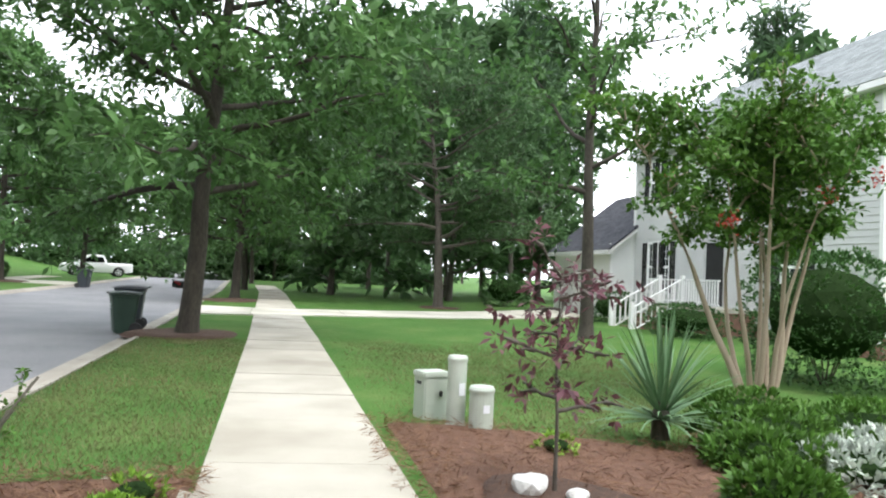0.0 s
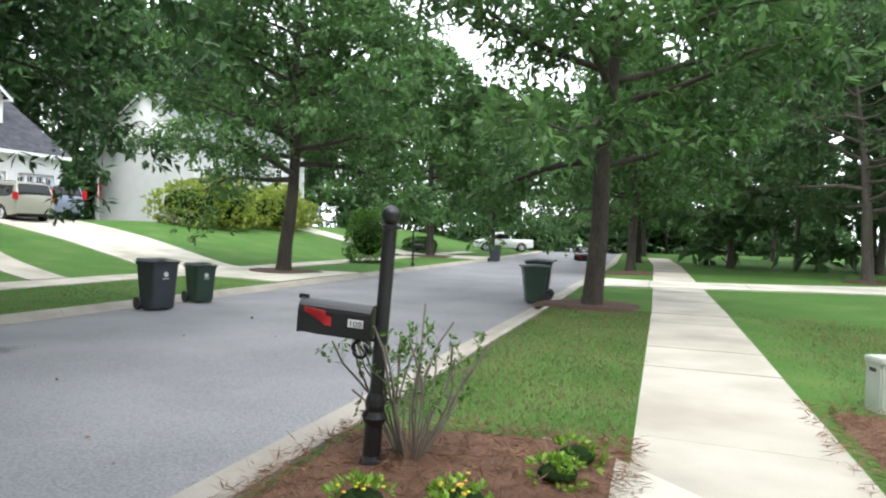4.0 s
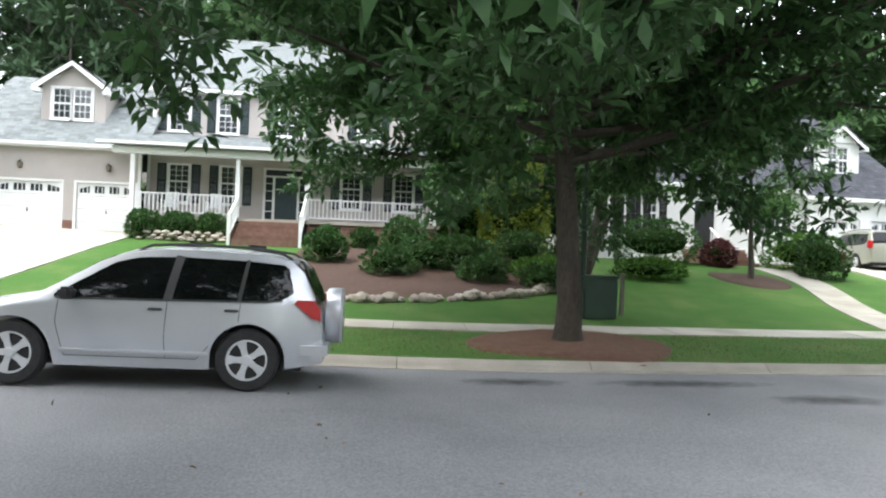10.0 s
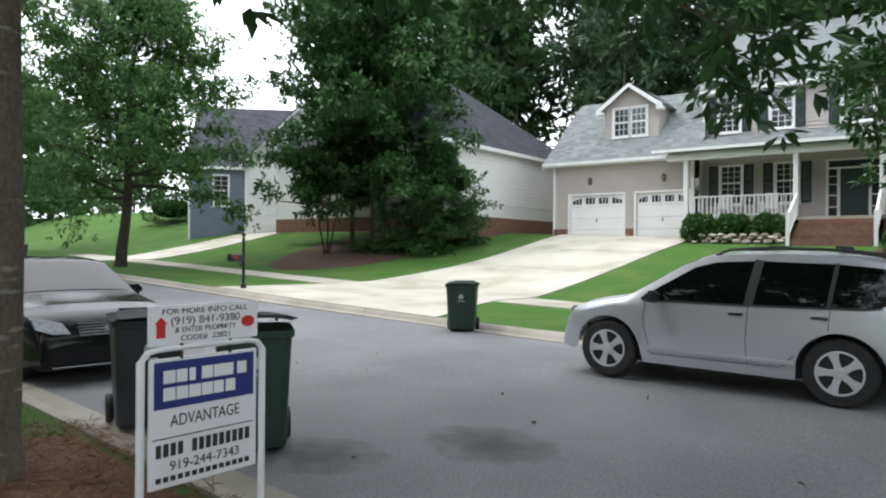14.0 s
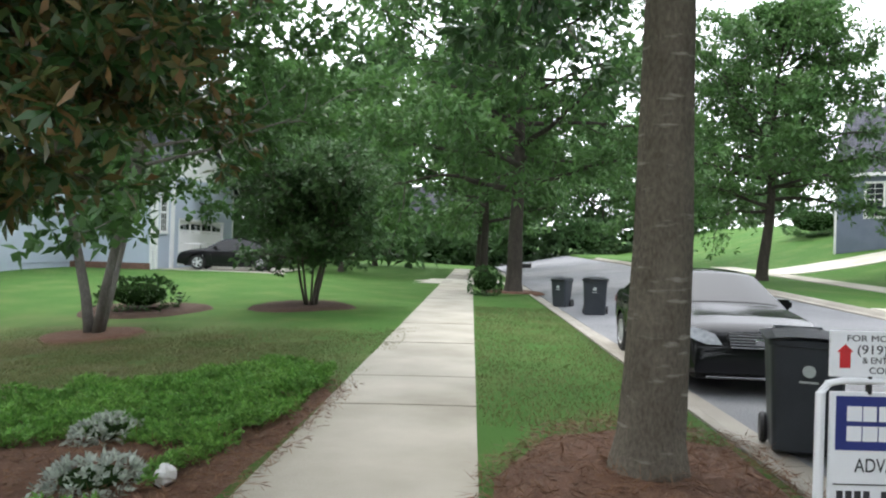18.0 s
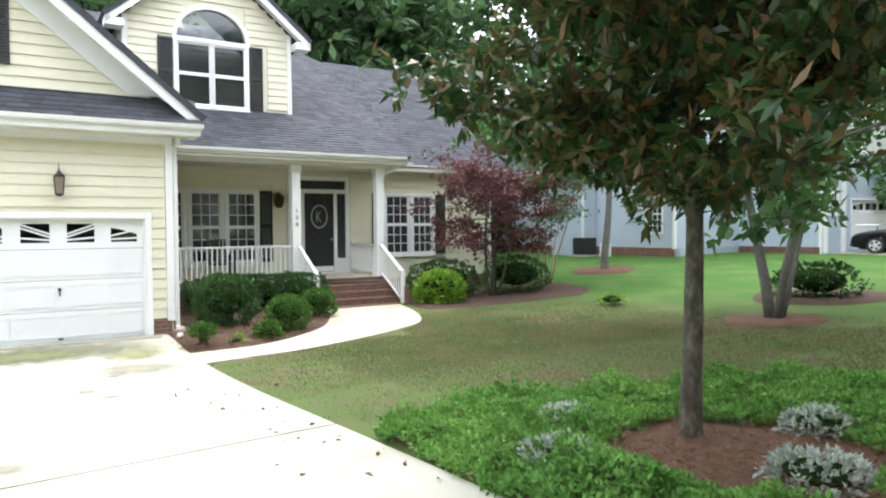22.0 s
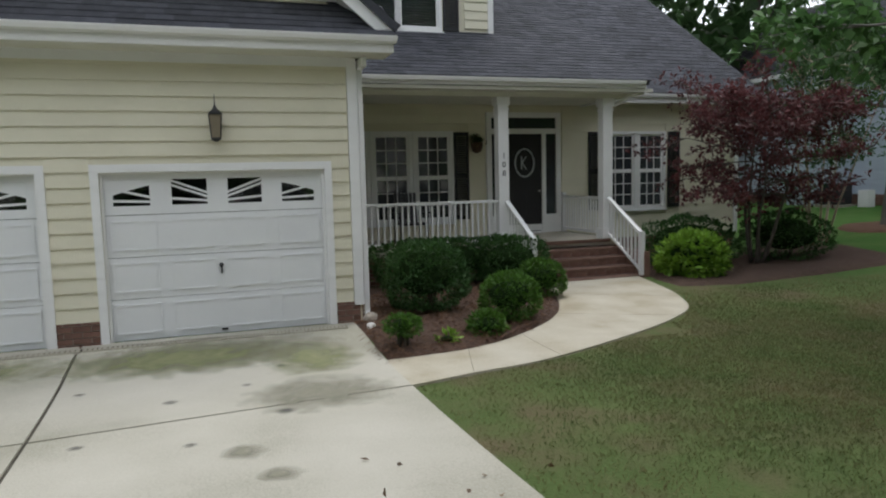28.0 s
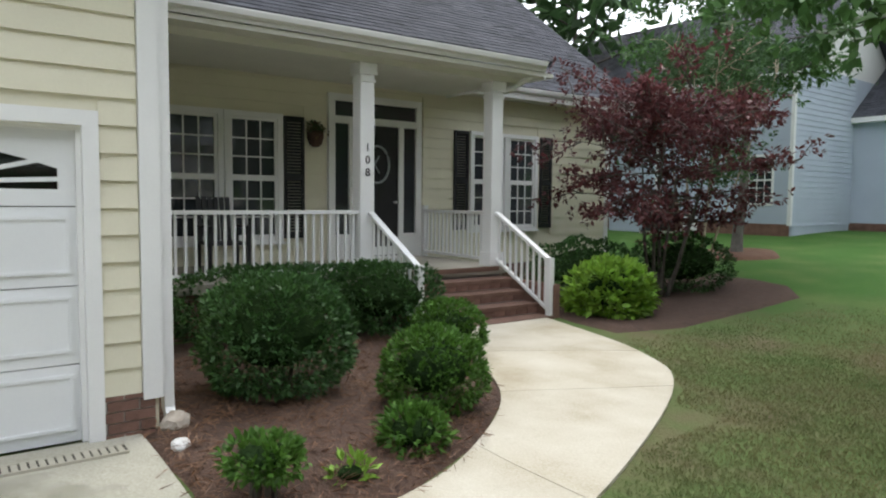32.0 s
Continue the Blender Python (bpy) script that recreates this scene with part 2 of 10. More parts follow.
def tube(bm, pts, radii, seg=8, cap=True):
    """A tapering tube along points."""
    rings = []
    for i, p in enumerate(pts):
        p = Vector(p)
        d = (Vector(pts[min(i + 1, len(pts) - 1)]) - Vector(pts[max(i - 1, 0)])).normalized()
        u = d.cross(Vector((0.3, 0.9, 0.2))).normalized() if abs(d.z) > 0.9 else d.cross(Vector((0, 0, 1))).normalized()
        v = d.cross(u)
        r = radii[i] if not isinstance(radii, (int, float)) else radii
        rings.append([bm.verts.new(p + (u * math.cos(2 * math.pi * k / seg) + v * math.sin(2 * math.pi * k / seg)) * r) for k in range(seg)])
    for a, b in zip(rings, rings[1:]):
        for k in range(seg):
            bm.faces.new((a[k], a[(k + 1) % seg], b[(k + 1) % seg], b[k]))
    if cap:
        bm.faces.new(rings[0][::-1])
        bm.faces.new(rings[-1])
    return bm


def lathe(bm, prof, seg=20, m=None):
    """A turned body from (radius, height) pairs."""
    m = m or Matrix()
    rings = [[bm.verts.new(m @ Vector((r * math.cos(2 * math.pi * k / seg), r * math.sin(2 * math.pi * k / seg), z))) for k in range(seg)] for r, z in prof]
    for a, b in zip(rings, rings[1:]):
        for k in range(seg):
            bm.faces.new((a[k], a[(k + 1) % seg], b[(k + 1) % seg], b[k]))
    bm.faces.new(rings[0][::-1])
    bm.faces.new(rings[-1])
    return bm


def ramp(v, a, b):
    s = min(1.0, max(0.0, (v - a) / (b - a)))
    return s * s * (3 - 2 * s)


def knots(v, xs, ys):
    return float(np.interp(v, xs, ys))


# the lie of the land
def old_bend(y):
    return 0.062 * max(0.0, 13 - y) if y > -60 else 0.062 * 73


# the own lot and the southern street stand turned against the northern street
PIVOT, SWING = (-0.15, 17.6), radians(-8.2)
TURN = Matrix.Translation((*PIVOT, 0)) @ Matrix.Rotation(SWING, 4, "Z") @ Matrix.Translation((-PIVOT[0], -PIVOT[1], 0))


def bend(y):
    """How far the street lies off the y axis: it turns to the left beyond the drive."""
    return knots(y, [-150, -60, 16.0, 20.0, 34.0, 60.0, 110.0, 220.0], [-10.0, -4.5, -0.28, -0.28, -1.98, -5.4, -13.5, -36.0])


# bearings of the plan round the drive: how far each side of the street is turned, in degrees
HUB = (-0.1, 17.9)
SIDES = [-100, -45, -30, 0, 30, 45, 55, 66, 80, 95, 117, 130, 150, 165, 188, 205, 225, 238, 250, 260]
TURNS = [0, 6, 7, 7, 7.2, 7, 6.2, 6, 4.9, 3.8, 3.2, 2.6, 2.4, 2.4, 2.0, 1.6, 1.0, 0.2, 0, 0]


def side_turn(x, y):
    a = math.degrees(math.atan2(HUB[0] - x, y - HUB[1]))
    return radians(knots(a + 360 if a < -100 else a, SIDES, TURNS))


def swung(x, y):
    """A place of the plan in the street's axes."""
    a = side_turn(x, y)
    dx, dy = x - HUB[0], y - HUB[1]
    return HUB[0] + math.cos(a) * dx - math.sin(a) * dy, HUB[1] + math.sin(a) * dx + math.cos(a) * dy


def z_far(y):
    return knots(y, [-80, -30, -10, 3, 10, 18, 24, 120], [2.0, 1.2, 0.6, 0.2, 0.05, -0.02, -0.02, 0.05])


def z_house(y):
    return knots(y, [-60, -35, -10, 5, 14, 33, 43, 62, 100], [5.0, 4.7, 2.7, 2.15, 1.95, 1.75, 1.9, 2.0, 2.0])


def near_side(u, y):
    drop = -0.47 + 0.42 * ramp(y, 23, 42) + 0.79 * ramp(y, 9, -12)
    return drop * ramp(u, 1.0, 11.5) + 0.08 * ramp(u, 11.8, 13.7) * ramp(y, 4, 9) * ramp(y, 30, 24)


def own_lot(x, y):
    return y < 21.3 and x > old_bend(y) - 4.6


def gz(x, y):
    """Height of the ground under a thing; on the own lot in the lot's own axes."""
    if own_lot(x, y):
        return near_side(max(-2.15, x - old_bend(y)), y)
    return land(*swung(x, y))


def land(x, y):
    """Height of the ground in the street's axes."""
    b = bend(y)
    u = x - b
    if u >= -2.15:
        w = ramp(y, 23.5, 19.5)
        q = TURN.inverted() @ Vector((x, y, 0))
        return near_side(u, y) * (1 - w) + near_side(max(-2.15, q.x - old_bend(q.y)), q.y) * w
    zf = z_far(y)
    if u >= -10.7:
        return zf * (-2.15 - u) / 8.55
    if u >= -16:
        return zf + 0.10 * (-10.7 - u) / 5.3
    zs = zf + 0.10
    s = min(1.0, (-16 - u) / 12.0)
    return zs + (z_house(y) - zs) * (0.75 * s + 0.25 * s * s * (3 - 2 * s))


def axis(fine_lo, fine_hi, step, lo, hi, extra=()):
    vals = list(np.arange(fine_lo, fine_hi + 0.01, step))
    g, v = step, fine_hi
    while v < hi:
        g *= 1.35
        v = min(hi, v + g)
        vals.append(v)
    g, v = step, fine_lo
    while v > lo:
        g *= 1.35
        v = max(lo, v - g)
        vals.append(v)
    return sorted(set(round(float(v), 3) for v in [*vals, *extra]))


us = axis(-34, 26, 0.75, -600, 600, (-10.72, -10.68, -2.17, -2.13))
vs_ = axis(-40, 70, 1.0, -600, 600)
gv, gf = [], []
for v in vs_:
    for u in us:
        road = -10.7 < u < -2.15
        x = u + bend(v)
        gv.append((x, v, land(x, v) - (0.45 if road else 0.0) + (0.0 if road else 0.012 * noise.noise(Vector((x * 0.8, v * 0.8, 0))))))
W_ = len(us)
for j in range(len(vs_) - 1):
    for i in range(W_ - 1):
        a = j * W_ + i
        gf.append((a, a + 1, a + W_ + 1, a + W_))
tagged(raw("ground", gv, gf, M_GRASS, smooth=True), "mown green lawn, slightly uneven with dry spots", "lawn", kind="structure")


def strip(name, left, right, material, top=0.03, thick=0.12, parent=None, label="", across=6, ground=None):
    """A slab draped over the ground between two lines of points of equal number."""
    vs, fs = [], []
    n = len(left)
    for (ax, ay), (bx_, by) in zip(left, right):
        for k in range(across + 1):
            s = k / across
            x, y = ax + (bx_ - ax) * s, ay + (by - ay) * s
            vs.append((x, y, (ground or gz)(x, y) + top))
    w = across + 1
    for i in range(n - 1):
        for k in range(across):
            a = i * w + k
            fs.append((a, a + 1, a + w + 1, a + w))
    m = len(vs)
    rim = [i for i in range(w)] + [i * w + across for i in range(1, n)] + [(n - 1) * w + k for k in range(across - 1, -1, -1)] + [i * w for i in range(n - 2, 0, -1)]
    for i in rim:
        x, y, z = vs[i]
        vs.append((x, y, z - thick))
    r = len(rim)
    for i in range(r):
        fs.append((rim[i], m + i, m + (i + 1) % r, rim[(i + 1) % r]))
    bm = bmesh.new()
    bv = [bm.verts.new(v) for v in vs]
    for f in fs:
        bm.faces.new([bv[i] for i in f])
    return part(name, bm, material, parent, label)


# road with its crown
rl = [y for y in axis(-60, 90, 1.5, -150, 220)]
strip("road", [(-2.62 + bend(y), y) for y in rl], [(-10.25 + bend(y), y) for y in rl], M_ASPHALT, top=-0.10, thick=0.1, across=8, ground=land)
tagged(bpy.data.objects["road"], "grey worn asphalt street with small stains", "road", kind="structure")


def kerb_piece(name, side, y0, y1, parent):
    """A rolled concrete kerb and gutter between two places along the street."""
    edge = -2.15 if side > 0 else -10.7
    prof = [(0.0, -0.3), (0.0, 0.015), (-0.10, 0.01), (-0.17, -0.03), (-0.23, -0.085), (-0.30, -0.10), (-0.50, -0.088), (-0.50, -0.3)]
    bm = bmesh.new()
    rows = []
    for y in np.linspace(y0 + 0.006, y1 - 0.006, 3):
        row = []
        for d, z in prof:
            x = edge + (d if side > 0 else -d) + bend(y)
            zz = land(edge + bend(y) + (0.001 if side > 0 else -0.001), y)
            row.append(bm.verts.new((x, y, zz + z)))
        rows.append(row)
    for a, b in zip(rows, rows[1:]):
        for k in range(len(prof)):
            q = (k + 1) % len(prof)
            bm.faces.new((a[k], a[q], b[q], b[k]))
    bm.faces.new(rows[0])
    bm.faces.new(rows[-1][::-1])
    return part(name, bm, M_KERB, parent)


for side, nm in ((1, "kerb_east"), (-1, "kerb_west")):
    k = thing(nm, label="rolled concrete kerb and gutter, stained", category="kerb", kind="structure")
    for i in range(-14, 31):
        kerb_piece("kerb_stone", side, i * 3.0, i * 3.0 + 3.0, k)

# sidewalks, slab by slab
def sidewalk(name, x0, x1, ys, skip=()):
    sw = thing(name, label="pale concrete sidewalk of square slabs", category="sidewalk", kind="structure")
    for y0, y1 in zip(ys, ys[1:]):
        yy = [y0 + 0.006, (y0 + y1) / 2, y1 - 0.006]
        strip("slab", [(x0 + bend(y), y) for y in yy], [(x1 + bend(y), y) for y in yy], M_CONC, top=0.02 + random.uniform(-0.006, 0.006), parent=sw, across=2, ground=land)
    return sw


own_y = list(np.arange(15.3, -45, -1.55)[::-1])
sidewalk("sidewalk_south", 0, 1.5, own_y)
sidewalk("sidewalk_north", 0, 1.5, list(np.arange(22.1, 75, 1.55)))
sidewalk("sidewalk_far", -15.7, -14.25, list(np.arange(-24, 75, 1.55)))

# own driveway, five bays of two slabs
M_JOINT = mat("joint_filler", (0.055, 0.048, 0.038), (0.10, 0.09, 0.07), scale=20, rough=1.0, bump=0.3)
drive = thing("driveway", label="wide pale concrete driveway with dark joints", category="driveway", kind="structure")
flare_y = lambda x, y: y + (0.9 * ramp(x, 0, -2.1) * (-1 if y < 16 else (1 if y > 22 else 0)))
long_joint = lambda x, side: 18.57 + 0.033 * (x - 13.6) + 0.018 * side
CROSS = (-2.1, 0.0, 1.5, 5.95, 10.85, 13.82)


def cross_joint(i, y, side):
    """Where a cross joint, or an end of the drive, lies at y."""
    slant = -0.10 * (y - 15.15) if i in (3, 4) else 0.0
    return CROSS[i] + slant + (0.016 * side if 0 < i < 5 else 0.0)


for i in range(5):
    for near in (True, False):
        lines = []
        for lo in (True, False):
            row = []
            for k in range(7):
                yy = (15.15 if lo else 18.4) if near else (18.4 if lo else 22.1)
                x = cross_joint(i, yy, 1) + (cross_joint(i + 1, yy, -1) - cross_joint(i, yy, 1)) * k / 6
                edge = long_joint(x, -1) if near and not lo else long_joint(x, 1) if not near and lo else flare_y(x, yy)
                row.append((x, edge))
            lines.append(row)
        strip("slab", *lines, M_CONCD, top=0.03, parent=drive, across=4)
xs = np.linspace(-2.09, 13.81, 26)
strip("joint_filler", [(x, long_joint(x, -1)) for x in xs], [(x, long_joint(x, 1)) for x in xs], M_JOINT, top=0.012, parent=drive, across=1)
for i in range(1, 5):
    for y0, y1 in ((15.17, 18.25), (18.65, 22.08)):
        ys = np.linspace(y0, y1, 5)
        strip("joint_filler", [(cross_joint(i, y, -1), y) for y in ys], [(cross_joint(i, y, 1), y) for y in ys], M_JOINT, top=0.012, parent=drive, across=1)

# ---- trees ----
def leaf_mesh(name, centers, heads, length, width, material, rng, spread=0.8, per=5, droop=0.25, fold=0.25):
    """Sprigs: at each centre several lance-shaped leaves, spread about the heading."""
    n = len(centers)
    c = np.repeat(np.asarray(centers, float), per, 0)
    h = np.repeat(np.asarray(heads, float), per, 0)
    d = h + rng.normal(0, spread, (n * per, 3))
    d[:, 2] -= droop
    d /= np.linalg.norm(d, axis=1, keepdims=True) + 1e-9
    s = np.cross(d, rng.normal(0, 1, (n * per, 3)) * 0.6 + np.array([0, 0, 1.0]))
    s /= np.linalg.norm(s, axis=1, keepdims=True) + 1e-9
    nrm = np.cross(s, d)
    ln = length * rng.uniform(0.6, 1.25, (n * per, 1))
    wd = width * rng.uniform(0.7, 1.2, (n * per, 1))
    base = c + d * ln * rng.uniform(0, 0.25, (n * per, 1))
    mid = base + d * ln * 0.5
    v = np.stack([base, mid + s * wd * 0.5 + nrm * wd * fold, base + d * ln, mid - s * wd * 0.5 + nrm * wd * fold], 1).reshape(-1, 3)
    q = len(v) // 4
    me = bpy.data.meshes.new(name)
    me.vertices.add(len(v))
    me.vertices.foreach_set("co", v.astype(np.float32).ravel())
    me.loops.add(4 * q)
    me.loops.foreach_set("vertex_index", np.arange(4 * q, dtype=np.int32))
    me.polygons.add(q)
    me.polygons.foreach_set("loop_start", np.arange(0, 4 * q, 4, dtype=np.int32))
    me.polygons.foreach_set("loop_total", np.full(q, 4, dtype=np.int32))
    me.update(calc_edges=True)
    me.materials.append(material)
    return me


def limb(rng, p, d, length, r, n=6, up=0.12, wander=0.16, sag=0.0):
    """Points and radii of a wandering limb."""
    pts, rad = [np.array(p, float)], [r]
    d = np.array(d, float) / np.linalg.norm(d)
    for i in range(n):
        d = d + rng.normal(0, wander, 3) + np.array([0, 0, up - sag * (i / n)])
        d /= np.linalg.norm(d)
        pts.append(pts[-1] + d * length / n)
        rad.append(max(0.008, r * (1 - (i + 1) / n * 0.88)))
    return pts, rad


def make_tree(name, seed, H, tr, clear, R, shape, limbs, sprigs, leaf, wide, material, per=5, bark=None, rise=0.5, sag=0.0, stems=1, droop=0.25, spread=0.8, twig=0.9, lean=0.0, sub=5, flare=1.5, fine=True):
    """A tree at the origin: tapered trunk with limbs, and a crown of small leaves about the twigs.
    shape(s): crown radius, 0 to 1, at height share s of the crown."""
    rng = np.random.default_rng(seed)
    bm2 = bmesh.new()
    stalks, tips, ways = [], [], []
    trunks = []
    for k in range(stems):
        if stems == 1:
            d0, base = (lean, lean * 0.4, 1), (0, 0, -0.12)
            pts, rad = limb(rng, base, d0, H * 0.96, tr, n=12, up=0.1, wander=0.035)
            rad = [tr * (1 - 0.9 * (i / 12) ** 0.9) for i in range(13)]
            pts.insert(1, pts[0] + (pts[1] - pts[0]) * 0.16)
            pts.insert(2, pts[0] + (pts[2] - pts[0]) * 0.45)
            rad = [tr * flare, tr * (1 + (flare - 1) * 0.35), tr * 0.98] + rad[1:]
        else:
            a = 2 * math.pi * (k + rng.uniform(-0.2, 0.2)) / stems
            out = rng.uniform(0.16, 0.34)
            pts, rad = limb(rng, (0.10 * math.cos(a), 0.10 * math.sin(a), -0.1), (out * math.cos(a), out * math.sin(a), 1), H * rng.uniform(0.75, 0.95), tr * rng.uniform(0.7, 1.1), n=9, up=0.05, wander=0.05)
        bm = bmesh.new()
        tube(bm, pts, rad, seg=10 if stems == 1 else 7)
        stalks.append(bm)
        trunks.append((np.array(pts), np.array(rad)))
    for k in range(limbs):
        pts, rad = trunks[k % stems]
        s = ((k // stems) + rng.uniform(0, 0.9)) / max(1, limbs // stems)
        z = clear + (H * 0.97 - clear) * s ** 0.9
        i = int(np.clip(np.searchsorted(pts[:, 2], z), 1, len(pts) - 1))
        f = np.clip((z - pts[i - 1, 2]) / max(1e-3, pts[i, 2] - pts[i - 1, 2]), 0, 1)
        p = pts[i - 1] + (pts[i] - pts[i - 1]) * f
        r0 = rad[i] * 0.55 + 0.012
        a = k * 2.399 + rng.uniform(-0.5, 0.5)
        ln = R * shape(s) * rng.uniform(0.75, 1.15)
        if ln < 0.25:
            continue
        d = (math.cos(a), math.sin(a), rise * (0.25 + 0.9 * s))
        lp, lr = limb(rng, p, d, ln, min(r0, 0.03 + 0.022 * ln), n=6, up=0.04, wander=0.12, sag=sag)
        tube(bm2, lp, lr, seg=6 if fine else 4, cap=False)
        for j in range(sub):
            q = 0.16 + 0.84 * (j + rng.uniform(0, 1)) / sub
            i2 = min(5, int(q * 6))
            b = lp[i2] + (lp[i2 + 1] - lp[i2]) * (q * 6 - i2 if i2 < 5 else min(1, q * 6 - 5))
            dd = (lp[i2 + 1] - lp[i2])
            dd = dd / np.linalg.norm(dd) + rng.normal(0, 0.65, 3) * np.array([1, 1, 0.55])
            tl = ln * rng.uniform(0.22, 0.45)
            sp, sr = limb(rng, b, dd, tl, 0.02, n=3, up=0.0, wander=0.18, sag=sag)
            tube(bm2, sp, sr, seg=4, cap=False) if fine else None
            m = max(3, int(sprigs / (limbs * sub)))
            for _ in range(m):
                t = rng.uniform(0.15, 1.08) * 3
                i3 = min(2, int(t))
                b2 = sp[i3] + (sp[i3 + 1] - sp[i3]) * (t - i3)
                off = rng.normal(0, twig * 0.32, 3) * np.array([1, 1, 0.5])
                tips.append(b2 + off)
                w = (sp[-1] - sp[0])
                ways.append(w / (np.linalg.norm(w) + 1e-6) * 0.5 + off * 0.6 + np.array([0, 0, 0.05]))
    ob = thing(name)
    for bm in stalks:
        part("trunk", bm, bark or M_BARK, ob, smooth=True)
    tagged(part("branchwork", bm2, bark or M_BARK, ob, smooth=True), kind="stuff")
    cm = leaf_mesh("crown", tips, ways, leaf, wide, material, rng, per=per, droop=droop, spread=spread)
    part("crown", cm, material, ob)
    return ob


def put(src, x, y, s=1.0, rz=0.0, label="", category="tree", group="", z=None, sz=None):
    c = copy_thing(src, pose(x, y, gz(x, y) if z is None else z, 0, 0, rz) @ Matrix.Diagonal((s, s, sz or s, 1)))
    return tagged(c, label, category, group)


M_MAG = leafy("magnolia_leaves", (0.045, 0.115, 0.032), (0.17, 0.10, 0.042), rough=0.3, through_light=0.3, spec=0.5, each=True)
M_RED = leafy("red_maple_leaves", (0.075, 0.022, 0.026), (0.16, 0.055, 0.055), rough=0.5, through_light=0.35)
M_PURPLE = leafy("purple_maple_leaves", (0.09, 0.03, 0.045), (0.20, 0.09, 0.10), rough=0.5)
M_BRIGHT = leafy("bright_leaves", (0.05, 0.13, 0.02), (0.12, 0.24, 0.04))
M_PINE = leafy("pine_needles", (0.045, 0.090, 0.045), (0.085, 0.145, 0.07))
M_MYRTLEBARK = mat("crape_myrtle_bark", (0.34, 0.26, 0.19), (0.48, 0.39, 0.30), scale=3, rough=0.8, bump=0.2, stretch=(1, 1, 0.3))
M_GREYBARK = mat("grey_bark", (0.10, 0.09, 0.08), (0.20, 0.19, 0.17), scale=6, rough=0.95, bump=0.8, bscale=30, fine=0.5, stretch=(1, 1, 0.4))

broad = lambda s: (0.75 + 0.5 * s - 1.1 * s * s) if s < 1 else 0.1
dome = lambda s: math.sqrt(max(0.02, 1 - (1.5 * s - 0.55) ** 2)) if s < 1 else 0.1
cone = lambda s: 1.02 - 0.9 * s
vase = lambda s: 0.55 + 0.6 * s - 0.5 * s * s

M_DARKBARK = mat("dark_bark", (0.030, 0.025, 0.020), (0.075, 0.063, 0.05), scale=5, rough=0.95, bump=0.9, bscale=26, fine=0.5, stretch=(1, 1, 0.35))
BANDS = [
    make_tree("street_oak", 3, 11.5, 0.20, 2.5, 5.4, broad, 48, 9500, 0.25, 0.095, M_OAK, per=4, bark=M_DARKBARK, rise=0.3, sag=0.16),
    make_tree("street_oak", 8, 10.8, 0.23, 2.6, 5.6, broad, 48, 9500, 0.25, 0.095, M_OAK, per=4, bark=M_DARKBARK, rise=0.28, sag=0.16),
    make_tree("street_oak", 9, 11.2, 0.21, 2.5, 5.6, broad, 36, 3000, 0.38, 0.17, M_OAK, bark=M_DARKBARK, rise=0.28, sag=0.16),
]
src_a, src_b, src_far = BANDS
OAK = "street oak with a dark trunk and dense drooping green leaves"
for i, (x, y, s, rz) in enumerate(((-1.3, 33.9, 1.15, 20), (-13.0, 40.8, 1.25, 140), (-14.2, 61.5, 1.25, 10), (-1.2, 52.0, 1.0, 200), (-1.2, 64.0, 1.05, 90),
                                   (-0.47, -10.1, 1.5, 30), (1.2, -26.0, 1.35, 160), (-15.5, -11.6, 1.1, 250), (-13.0, 74.0, 1.05, 300), (-1.2, 80.0, 1.0, 45), (2.2, -42.0, 1.35, 80), (-17.5, -30.0, 1.0, 20))):
    put((src_a, src_b)[i % 2] if -20 < y < 60 else src_far, x, y, s, rz, OAK, group="street trees")
# the broad dark one across the street
M_DARKOAK = leafy("dark_oak_leaves", (0.028, 0.074, 0.026), (0.066, 0.140, 0.046), through_light=0.25)
wide_oak = make_tree("street_oak", 14, 11.5, 0.27, 3.3, 8.8, broad, 96, 32000, 0.27, 0.10, M_DARKOAK, bark=M_DARKBARK, rise=0.28, sag=0.06)
wide_oak.matrix_basis = pose(-12.9, 22.45, gz(-12.9, 22.45), 0, 0, 75)
tagged(wide_oak, "broad street oak with a dark trunk and very dense crown", "tree", "street trees")
# the nearest street tree has a tall clear stem
M_NEARBARK = mat("banded_bark", (0.080, 0.068, 0.052), (0.19, 0.165, 0.13), scale=4, rough=0.95, bump=0.8, bscale=42, fine=0.55, stretch=(1.0, 1.0, 0.55))
nb, nl = M_NEARBARK.node_tree.nodes, M_NEARBARK.node_tree.links
pale_fleck = nb.new("ShaderNodeTexNoise")
fleck_map, fleck_ramp, fleck_mix = nb.new("ShaderNodeMapping"), nb.new("ShaderNodeValToRGB"), nb.new("ShaderNodeMix")
fleck_map.inputs["Scale"].default_value = (1.6, 1.6, 7.0)
pale_fleck.inputs["Scale"].default_value, pale_fleck.inputs["Detail"].default_value = 2.2, 5
nl.new([n for n in nb if n.bl_idname == "ShaderNodeTexCoord"][0].outputs["Object"], fleck_map.inputs["Vector"])
nl.new(fleck_map.outputs["Vector"], pale_fleck.inputs["Vector"])
fleck_ramp.color_ramp.elements[0].position, fleck_ramp.color_ramp.elements[1].position = 0.60, 0.70
nl.new(pale_fleck.outputs["Fac"], fleck_ramp.inputs["Fac"])
fleck_mix.data_type = "RGBA"
bark_in = nb["Principled BSDF"].inputs["Base Color"]
nl.new(fleck_ramp.outputs["Color"], fleck_mix.inputs[0])
nl.new(bark_in.links[0].from_socket, fleck_mix.inputs["A"])
fleck_mix.inputs["B"].default_value = (0.30, 0.28, 0.245, 1)
